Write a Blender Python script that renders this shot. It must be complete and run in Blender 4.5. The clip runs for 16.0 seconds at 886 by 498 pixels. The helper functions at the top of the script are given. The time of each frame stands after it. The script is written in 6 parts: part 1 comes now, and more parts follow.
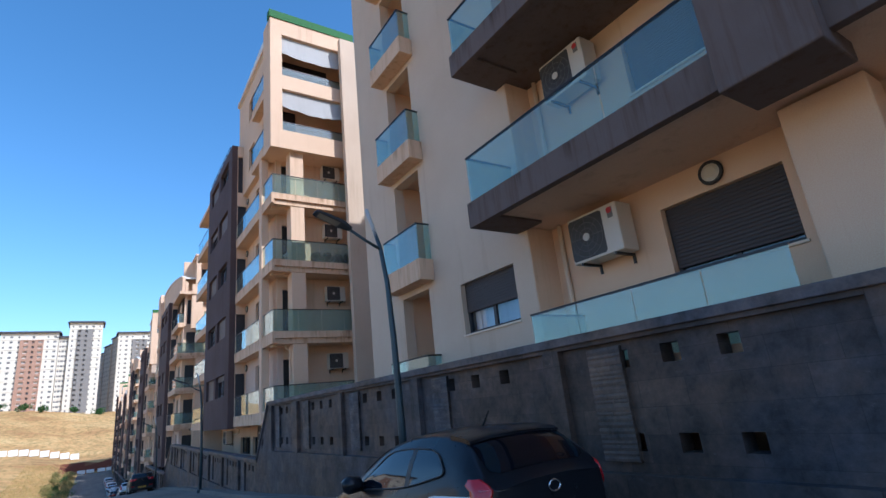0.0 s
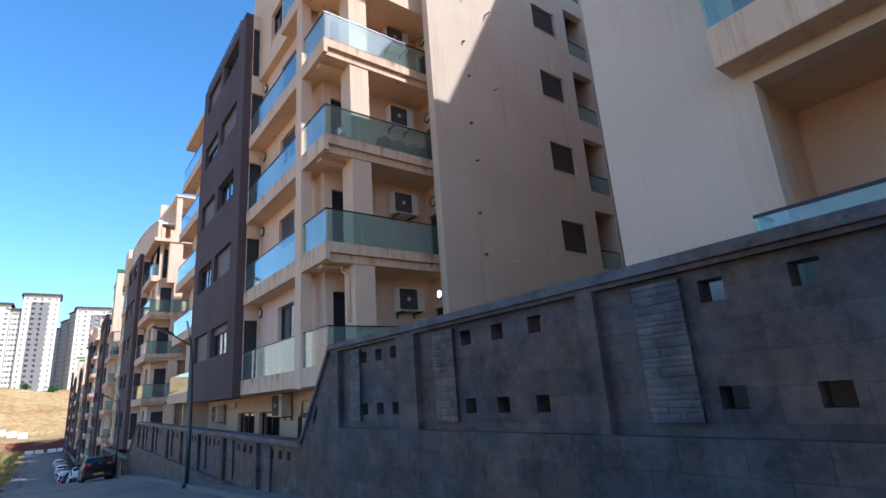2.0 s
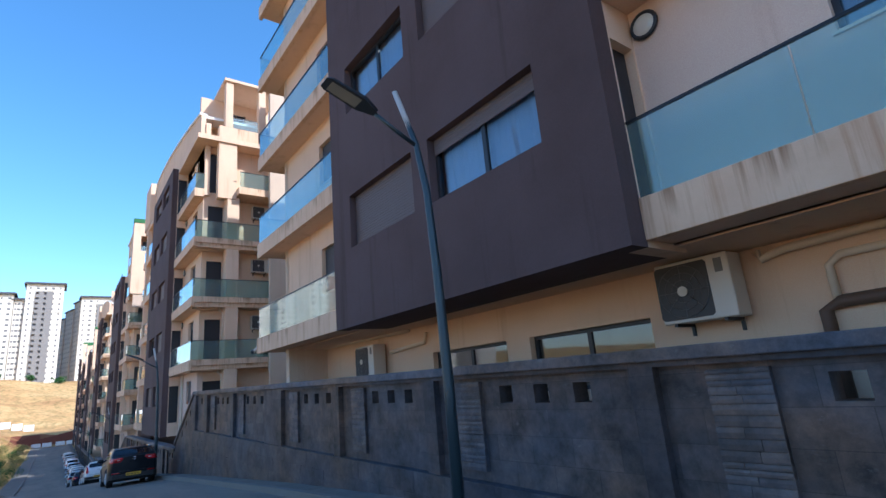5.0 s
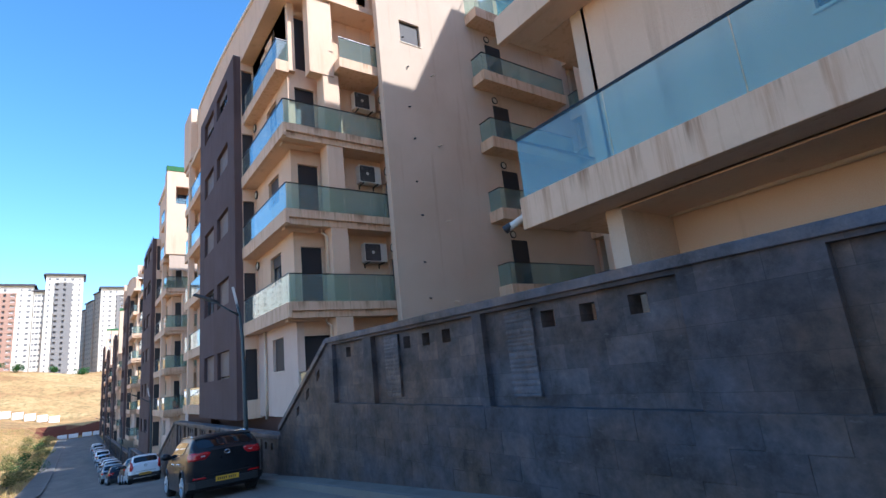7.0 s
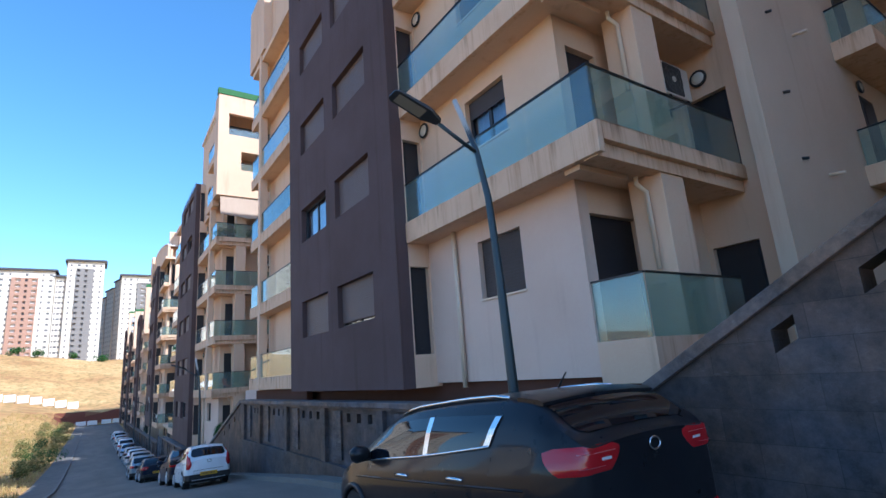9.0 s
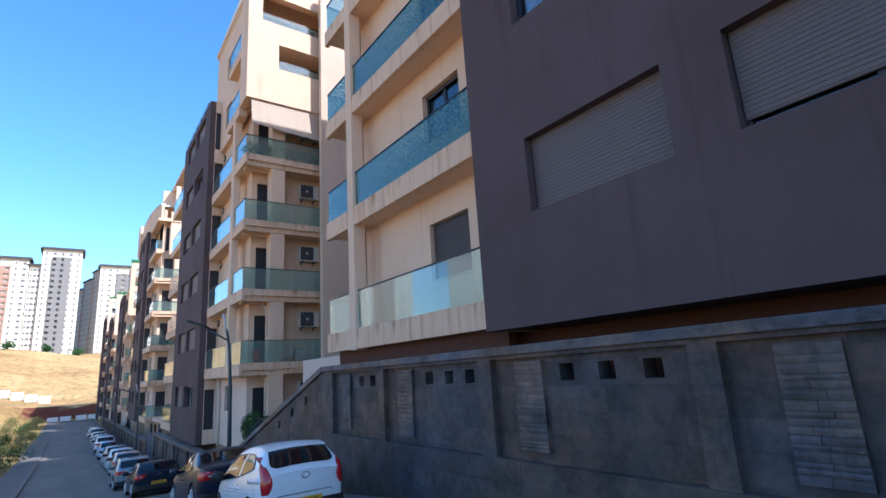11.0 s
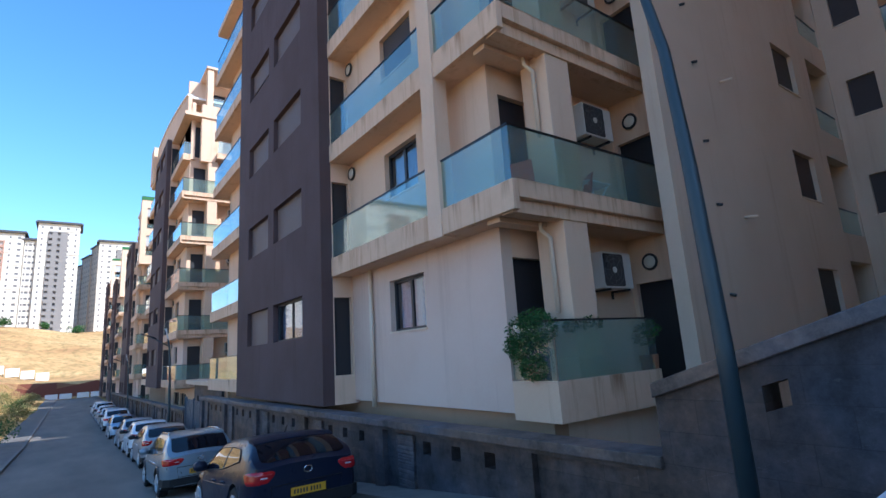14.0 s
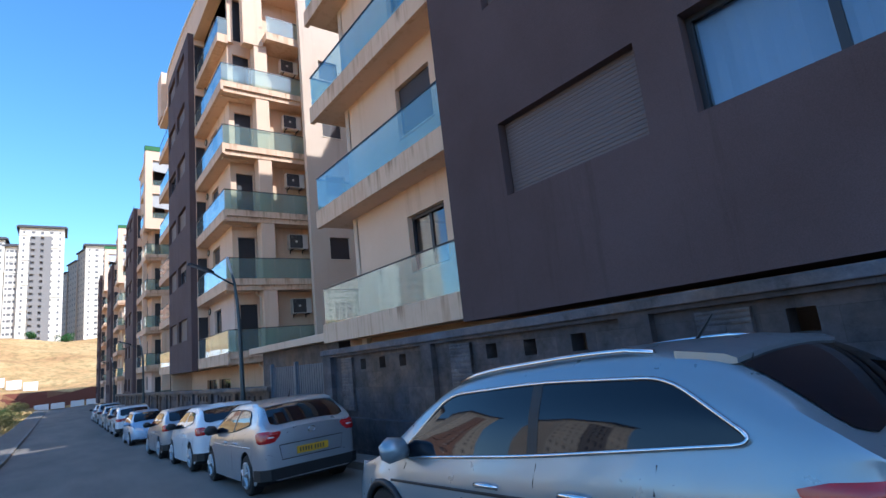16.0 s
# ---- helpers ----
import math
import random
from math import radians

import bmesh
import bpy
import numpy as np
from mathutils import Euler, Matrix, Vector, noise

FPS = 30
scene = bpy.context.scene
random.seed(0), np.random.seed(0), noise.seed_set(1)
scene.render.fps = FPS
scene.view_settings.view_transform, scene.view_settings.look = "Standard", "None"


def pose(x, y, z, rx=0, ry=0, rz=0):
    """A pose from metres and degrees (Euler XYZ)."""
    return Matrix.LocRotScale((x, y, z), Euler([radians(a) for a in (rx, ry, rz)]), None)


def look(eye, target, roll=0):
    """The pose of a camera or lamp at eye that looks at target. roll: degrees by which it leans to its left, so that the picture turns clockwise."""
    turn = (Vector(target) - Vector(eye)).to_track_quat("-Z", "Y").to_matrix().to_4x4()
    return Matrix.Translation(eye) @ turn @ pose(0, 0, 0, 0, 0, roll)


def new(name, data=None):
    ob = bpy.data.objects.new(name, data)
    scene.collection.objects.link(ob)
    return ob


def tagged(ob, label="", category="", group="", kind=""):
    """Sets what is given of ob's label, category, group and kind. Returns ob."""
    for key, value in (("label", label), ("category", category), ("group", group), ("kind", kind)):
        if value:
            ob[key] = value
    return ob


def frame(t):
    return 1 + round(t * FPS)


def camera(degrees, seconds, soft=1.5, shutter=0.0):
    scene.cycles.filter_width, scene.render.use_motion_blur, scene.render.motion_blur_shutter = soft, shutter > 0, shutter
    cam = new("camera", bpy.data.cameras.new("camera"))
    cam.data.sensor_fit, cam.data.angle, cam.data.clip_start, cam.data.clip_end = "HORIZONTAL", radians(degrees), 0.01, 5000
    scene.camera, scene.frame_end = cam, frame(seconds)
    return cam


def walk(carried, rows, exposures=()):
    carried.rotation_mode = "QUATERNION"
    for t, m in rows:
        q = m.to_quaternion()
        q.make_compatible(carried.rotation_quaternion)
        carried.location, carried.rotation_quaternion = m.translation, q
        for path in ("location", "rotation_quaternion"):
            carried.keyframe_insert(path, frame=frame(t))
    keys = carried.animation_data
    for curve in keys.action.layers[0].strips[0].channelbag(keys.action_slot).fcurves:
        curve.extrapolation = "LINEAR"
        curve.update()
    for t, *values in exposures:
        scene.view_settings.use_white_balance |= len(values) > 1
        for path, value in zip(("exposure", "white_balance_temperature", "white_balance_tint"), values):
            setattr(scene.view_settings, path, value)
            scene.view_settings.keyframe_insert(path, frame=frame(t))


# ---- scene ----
cam = camera(82.3, 16.0)
# seconds, place in metres, turn in degrees
ROWS = [
    (0, -0.000, -0.000, 1.500, 106.79, 5.89, -33.08),
    (0.5, 0.097, 2.091, 1.404, 106.63, 5.71, -34.71),
    (1, 0.221, 4.537, 1.316, 106.04, 4.99, -35.78),
    (1.5, 0.357, 6.878, 1.210, 105.78, 4.14, -36.32),
    (2, 0.501, 9.283, 1.061, 105.56, 4.06, -36.74),
    (2.5, 0.620, 11.936, 0.914, 105.44, 4.00, -37.13),
    (3, 0.733, 14.403, 0.777, 105.32, 3.97, -37.32),
    (3.5, 0.867, 16.834, 0.638, 105.14, 4.10, -37.43),
    (4, 0.827, 19.106, 0.481, 104.81, 4.51, -37.22),
    (4.5, 0.788, 21.953, 0.298, 104.67, 4.64, -36.70),
    (7, 0.513, 36.234, -0.426, 103.10, 5.91, -34.79),
    (7.5, 0.390, 39.016, -0.589, 103.03, 5.68, -34.15),
    (8, 0.288, 41.824, -0.765, 103.06, 5.24, -33.80),
    (8.5, 0.192, 44.752, -0.985, 103.13, 4.82, -33.45),
    (9, 0.129, 47.583, -1.220, 103.23, 4.29, -33.53),
    (11.5, 0.314, 61.074, -2.330, 103.03, 3.56, -36.04),
    (12, 0.396, 63.598, -2.590, 102.52, 3.63, -36.57),
    (12.5, 0.430, 66.420, -2.887, 102.17, 3.87, -36.76),
    (13, 0.487, 69.280, -3.199, 102.00, 3.72, -36.29),
    (13.5, 0.497, 72.117, -3.538, 101.80, 3.46, -35.78),
    (14, 0.484, 75.078, -3.912, 101.43, 3.64, -35.62),
    (14.5, 0.422, 78.344, -4.312, 101.20, 4.16, -36.01),
    (15, 0.365, 81.673, -4.696, 101.31, 4.94, -36.24),
    (15.5, 0.308, 85.091, -5.053, 100.95, 5.93, -36.21),
    (16, 0.258, 88.595, -5.396, 101.08, 6.21, -36.31),
]
EXPOSURES = [(0, 0.17), (0.5, 0.22), (1.5, 0.38), (2.5, 0.55), (4.5, 0.54), (7, 0.67), (8, 0.67), (9, 0.64), (12.5, 0.74), (14.5, 0.62), (16, 0.62)]
walk(cam, [(t, pose(x, y, z, rx, ry, rz)) for t, x, y, z, rx, ry, rz in ROWS], exposures=[(t, e, 5420, 17) for t, e in EXPOSURES])

# ---- world, sun, exposure ----
SUN_TO = Vector((0.54, -1.0, 1.04)).normalized()
w = bpy.data.worlds.new("sky")
scene.world = w
w.use_nodes = True
wn = w.node_tree.nodes
sky = wn.new("ShaderNodeTexSky")
sky.sky_type = "NISHITA"
sky.sun_disc = False
sky.sun_elevation = math.asin(SUN_TO.z)
sky.sun_rotation = math.atan2(SUN_TO.x, SUN_TO.y)
sky.air_density, sky.dust_density, sky.ozone_density = 1.05, 0.9, 2.0
tint = wn.new("ShaderNodeHueSaturation")
tint.inputs["Saturation"].default_value = 1.22
tint.inputs["Hue"].default_value = 0.49
w.node_tree.links.new(sky.outputs["Color"], tint.inputs["Color"])
w.node_tree.links.new(tint.outputs["Color"], wn["Background"].inputs["Color"])
wn["Background"].inputs["Strength"].default_value = 0.185
sun_data = bpy.data.lights.new("sun", "SUN")
sun_data.energy, sun_data.angle, sun_data.color = 4.4, radians(0.53), (0.98, 0.96, 0.84)
sun = new("sun", sun_data)
sun.matrix_world = look(SUN_TO * 60, (0, 0, 0))


# ---- materials ----
def material(name, colour, rough=0.7, metal=0.0, spec=0.5):
    m = bpy.data.materials.new(name)
    m.use_nodes = True
    b = m.node_tree.nodes["Principled BSDF"]
    b.inputs["Base Color"].default_value = (*colour, 1)
    b.inputs["Roughness"].default_value = rough
    b.inputs["Metallic"].default_value = metal
    b.inputs["Specular IOR Level"].default_value = spec
    return m


class Nodes:
    """Short hand for building a node tree."""

    def __init__(self, m):
        self.t = m.node_tree
        self.b = self.t.nodes["Principled BSDF"]

    def add(self, kind, **values):
        n = self.t.nodes.new(kind)
        for k, v in values.items():
            if k in n.inputs:
                n.inputs[k].default_value = v
        return n

    def link(self, a, b):
        self.t.links.new(a, b)

    def coords(self, scale=(1, 1, 1)):
        g = self.add("ShaderNodeNewGeometry")
        mp = self.add("ShaderNodeMapping")
        mp.inputs["Scale"].default_value = scale
        self.link(g.outputs["Position"], mp.inputs["Vector"])
        return mp.outputs["Vector"]

    def noise(self, vec, scale, detail=4.0, rough=0.55):
        n = self.add("ShaderNodeTexNoise", Scale=scale, Detail=detail, Roughness=rough)
        self.link(vec, n.inputs["Vector"])
        return n.outputs["Fac"]

    def ramp(self, fac, stops):
        r = self.add("ShaderNodeValToRGB")
        e = r.color_ramp.elements
        while len(e) < len(stops):
            e.new(0.5)
        for el, (p, c) in zip(e, stops):
            el.position = p
            el.color = (*c, 1) if len(c) == 3 else c
        self.link(fac, r.inputs["Fac"])
        return r.outputs["Color"]

    def mix(self, fac, a, b, mode="MIX"):
        n = self.add("ShaderNodeMix")
        n.data_type, n.blend_type = "RGBA", mode
        for sock, v in (("Factor", fac), ("A", a), ("B", b)):
            s = [i for i in n.inputs if i.name == sock and (i.type == "RGBA" or (sock == "Factor" and i.type == "VALUE"))][0]
            if isinstance(v, (int, float)):
                s.default_value = v
            elif isinstance(v, tuple):
                s.default_value = (*v, 1)
            else:
                self.link(v, s)
        return [o for o in n.outputs if o.type == "RGBA"][0]

    def bump(self, height, strength=0.2, distance=0.01):
        n = self.add("ShaderNodeBump", Strength=strength, Distance=distance)
        self.link(height, n.inputs["Height"])
        self.link(n.outputs["Normal"], self.b.inputs["Normal"])
        return n

    def colour(self, c):
        self.link(c, self.b.inputs["Base Color"])

    def rough(self, fac, lo, hi):
        r = self.add("ShaderNodeMapRange")
        r.inputs["To Min"].default_value, r.inputs["To Max"].default_value = lo, hi
        self.link(fac, r.inputs["Value"])
        self.link(r.outputs["Result"], self.b.inputs["Roughness"])


def stucco(name, colour, dirt=0.35, streak=0.4, grain=0.35):
    """Painted render: faint patches, vertical rain streaks, fine grain."""
    m = material(name, colour, 0.85, 0, 0.25)
    n = Nodes(m)
    v = n.coords()
    patch = n.ramp(n.noise(v, 0.45, 5, 0.6), ((0.35, (0, 0, 0)), (0.75, (1, 1, 1))))
    dark = tuple(c * f for c, f in zip(colour, (0.72, 0.66, 0.6)))
    c = n.mix(patch, colour, tuple(a * (1 - dirt) + b * dirt for a, b in zip(colour, dark)))
    s = n.ramp(n.noise(n.coords((2.6, 2.6, 0.16)), 1.0, 5, 0.65), ((0.56, (0, 0, 0)), (0.74, (streak, streak, streak))))
    c = n.mix(s, c, tuple(a * f for a, f in zip(colour, (0.5, 0.4, 0.33))))
    fine = n.noise(v, 90, 3)
    c = n.mix(0.2, c, n.ramp(fine, ((0.3, (0.25, 0.25, 0.25)), (0.7, (0.9, 0.9, 0.9)))), "OVERLAY")
    n.colour(c)
    n.bump(fine, grain, 0.004)
    return m


def stained(name, colour):
    """Concrete balcony edge: dark runs that start under the top edge at uneven spacing, faint blots."""
    m = material(name, colour, 0.85, 0, 0.25)
    n = Nodes(m)
    v = n.coords()
    g = n.add("ShaderNodeTexCoord")
    sep = n.add("ShaderNodeSeparateXYZ")
    n.link(g.outputs["Generated"], sep.inputs[0])
    where = n.ramp(n.noise(n.coords((1.0, 1.0, 0.05)), 2.6, 5, 0.7), ((0.53, (0, 0, 0)), (0.64, (0.8, 0.8, 0.8))))
    fall = n.add("ShaderNodeMath")
    fall.operation = "MULTIPLY_ADD"
    fall.inputs[1].default_value, fall.inputs[2].default_value = 0.9, -0.42
    n.link(n.noise(n.coords((9.0, 9.0, 0.6)), 1.0, 4, 0.6), fall.inputs[0])
    reach = n.add("ShaderNodeMath")
    reach.operation = "ADD"
    n.link(sep.outputs["Z"], reach.inputs[0])
    n.link(fall.outputs[0], reach.inputs[1])
    run = n.mix(1.0, where, n.ramp(reach.outputs[0], ((0.35, (0, 0, 0)), (1.0, (1, 1, 1)))), "MULTIPLY")
    blot = n.ramp(n.noise(v, 1.3, 6, 0.7), ((0.45, (0, 0, 0)), (0.8, (0.5, 0.5, 0.5))))
    c = n.mix(blot, colour, tuple(a * f for a, f in zip(colour, (0.74, 0.66, 0.58))))
    thin = n.ramp(n.noise(n.coords((6.0, 6.0, 0.3)), 1.0, 5, 0.7), ((0.5, (0, 0, 0)), (0.7, (0.6, 0.6, 0.6))))
    c = n.mix(thin, c, tuple(a * f for a, f in zip(colour, (0.6, 0.42, 0.3))))
    c = n.mix(run, c, tuple(a * f for a, f in zip(colour, (0.36, 0.25, 0.17))))
    n.colour(c)
    n.bump(n.noise(v, 60, 3), 0.25, 0.005)
    return m


def slate(name, colour, joints=True):
    """Dark slate cladding: brown and blue-grey clouds, pale mineral smears, tile joints."""
    m = material(name, colour, 0.62, 0, 0.4)
    n = Nodes(m)
    v = n.coords()
    cloud = n.noise(v, 1.9, 10, 0.76)
    c = n.ramp(cloud, ((0.34, tuple(x * 0.36 for x in colour)), (0.48, colour), (0.58, tuple(x * f for x, f in zip(colour, (1.5, 1.42, 1.36)))), (0.72, tuple(x * f for x, f in zip(colour, (2.3, 2.15, 2.0))))))
    hue = n.ramp(n.noise(n.coords((1, 0.7, 1)), 0.55, 5, 0.6), ((0.4, (1.3, 0.98, 0.8)), (0.62, (0.8, 0.96, 1.3))))
    c = n.mix(1.0, c, hue, "MULTIPLY")
    smear = n.ramp(n.noise(n.coords((1, 0.8, 2.2)), 5.5, 6, 0.75), ((0.6, (0, 0, 0)), (0.76, (0.55, 0.55, 0.55))))
    c = n.mix(smear, c, tuple(x * 3.0 for x in colour))
    if joints:
        tile = n.add("ShaderNodeTexBrick", Scale=1.0)
        tile.inputs["Color1"].default_value, tile.inputs["Color2"].default_value, tile.inputs["Mortar"].default_value = (0.68, 0.7, 0.74, 1), (1.25, 1.2, 1.14, 1), (0.62, 0.62, 0.62, 1)
        tile.inputs["Brick Width"].default_value, tile.inputs["Row Height"].default_value, tile.inputs["Mortar Size"].default_value = 0.6, 0.3, 0.004
        turned = n.add("ShaderNodeMapping")
        turned.inputs["Rotation"].default_value = (radians(90), 0, radians(90))
        turned.vector_type = "TEXTURE"
        n.link(v, turned.inputs["Vector"])
        n.link(turned.outputs["Vector"], tile.inputs["Vector"])
        c = n.mix(0.85, c, tile.outputs["Color"], "MULTIPLY")
    oi = n.add("ShaderNodeObjectInfo")
    tone = n.ramp(oi.outputs["Random"], ((0, (0.8, 0.81, 0.84)), (0.5, (1.0, 0.98, 0.96)), (1, (1.2, 1.16, 1.1))))
    c = n.mix(1.0, c, tone, "MULTIPLY")
    n.colour(c)
    fine = n.noise(v, 14, 8, 0.75)
    n.bump(fine, 0.5, 0.012)
    n.rough(fine, 0.5, 0.8)
    return m


def glass_sheet(name, tint, gloss=1.0, veil=0.0, veil_colour=(0.5, 0.7, 0.75), ior=1.5):
    """Thin clear sheet: tinted view through, real Fresnel gloss, an optional milky veil."""
    m = bpy.data.materials.new(name)
    m.use_nodes = True
    t = m.node_tree
    out = t.nodes["Material Output"]
    t.nodes.remove(t.nodes["Principled BSDF"])
    tr = t.nodes.new("ShaderNodeBsdfTransparent")
    tr.inputs["Color"].default_value = (*tint, 1)
    df = t.nodes.new("ShaderNodeBsdfDiffuse")
    df.inputs["Color"].default_value = (*veil_colour, 1)
    m1 = t.nodes.new("ShaderNodeMixShader")
    m1.inputs["Fac"].default_value = veil
    t.links.new(tr.outputs[0], m1.inputs[1])
    t.links.new(df.outputs[0], m1.inputs[2])
    gl = t.nodes.new("ShaderNodeBsdfGlossy")
    gl.inputs["Roughness"].default_value = 0.03
    gl.inputs["Color"].default_value = (gloss, gloss, gloss, 1)
    lw = t.nodes.new("ShaderNodeLayerWeight")
    lw.inputs["Blend"].default_value = 0.5
    pw = t.nodes.new("ShaderNodeMath")
    pw.operation = "POWER"
    pw.inputs[1].default_value = 4.0
    t.links.new(lw.outputs["Facing"], pw.inputs[0])
    f0 = ((ior - 1) / (ior + 1)) ** 2
    fr = t.nodes.new("ShaderNodeMapRange")
    fr.inputs["To Min"].default_value, fr.inputs["To Max"].default_value = f0, 0.9
    t.links.new(pw.outputs[0], fr.inputs["Value"])
    m2 = t.nodes.new("ShaderNodeMixShader")
    t.links.new(fr.outputs[0], m2.inputs["Fac"])
    t.links.new(m1.outputs[0], m2.inputs[1])
    t.links.new(gl.outputs[0], m2.inputs[2])
    t.links.new(m2.outputs[0], out.inputs["Surface"])
    return m


def leaf_film(name):
    """Balcony glass under a printed leaf film."""
    m = glass_sheet(name, (0.6, 0.76, 0.74), 0.9, 0.2, (0.4, 0.52, 0.5), 1.5)
    n = m.node_tree
    g = n.nodes.new("ShaderNodeNewGeometry")
    v = n.nodes.new("ShaderNodeTexVoronoi")
    v.feature = "DISTANCE_TO_EDGE"
    v.inputs["Scale"].default_value = 11.0
    r = n.nodes.new("ShaderNodeValToRGB")
    r.color_ramp.elements[0].position, r.color_ramp.elements[0].color = 0.12, (0.15, 0.15, 0.15, 1)
    r.color_ramp.elements[1].position, r.color_ramp.elements[1].color = 0.2, (0.85, 0.85, 0.85, 1)
    n.links.new(g.outputs["Position"], v.inputs["Vector"])
    n.links.new(v.outputs["Distance"], r.inputs["Fac"])
    mix = [x for x in n.nodes if x.type == "MIX_SHADER"][0]
    n.links.new(r.outputs["Color"], mix.inputs["Fac"])
    dif = [x for x in n.nodes if x.type == "BSDF_DIFFUSE"][0]
    dif.inputs["Color"].default_value = (0.10, 0.17, 0.14, 1)
    return m


FILM = leaf_film("leaf_film_glass")
CREAM = stucco("cream_render", (0.75, 0.515, 0.355))
# the cream paint again, with the look of side-wall light put into its tone
TONED_CREAM = stucco("light_toned_cream", (0.625, 0.475, 0.355), 0.4, 0.3)
WHITE = stucco("white_render", (0.78, 0.75, 0.70), 0.2, 0.15)
EDGE = stained("stained_balcony_edge", (0.725, 0.495, 0.33))
GREYEDGE = stained("grey_balcony_edge", (0.15, 0.112, 0.10))
BROWN = stucco("brown_render", (0.108, 0.072, 0.070), 0.9, 0.6, 0.35)
SLATE = slate("slate_cladding", (0.061, 0.053, 0.049))
TILE = slate("slate_tile", (0.056, 0.050, 0.047), False)
LEDGE = slate("ledge_stone", (0.085, 0.076, 0.07), False)
CAP = slate("stone_coping", (0.10, 0.09, 0.083), False)
PALE_WALL = stucco("pale_pinkish_render", (0.71, 0.52, 0.415), 0.4, 0.3)
GLASS = glass_sheet("balcony_glass", (0.74, 0.87, 0.85), 0.97, 0.085, (0.55, 0.68, 0.66), 1.7)
PANE = glass_sheet("window_glass", (0.66, 0.73, 0.8), 1.0, 0.0, ior=1.65)
DARK = material("dark_frame", (0.022, 0.022, 0.026), 0.45)
RAIL = material("dark_rail", (0.03, 0.028, 0.03), 0.35, 0.6)
SHUT = material("brown_shutter", (0.05, 0.037, 0.035), 0.55)
SHUTB = material("mauve_brown_shutter", (0.125, 0.09, 0.082), 0.55)
DOORM = material("dark_door", (0.018, 0.019, 0.026), 0.4)
CURTAIN = material("white_curtain", (0.75, 0.76, 0.78), 0.9)
GREEN = stucco("green_roof_edge", (0.05, 0.16, 0.06), 0.4, 0.2)
PIPE = material("cream_pipe", (0.72, 0.575, 0.43), 0.5)
STEEL = material("blue_grey_pole", (0.035, 0.055, 0.065), 0.4, 0.3)


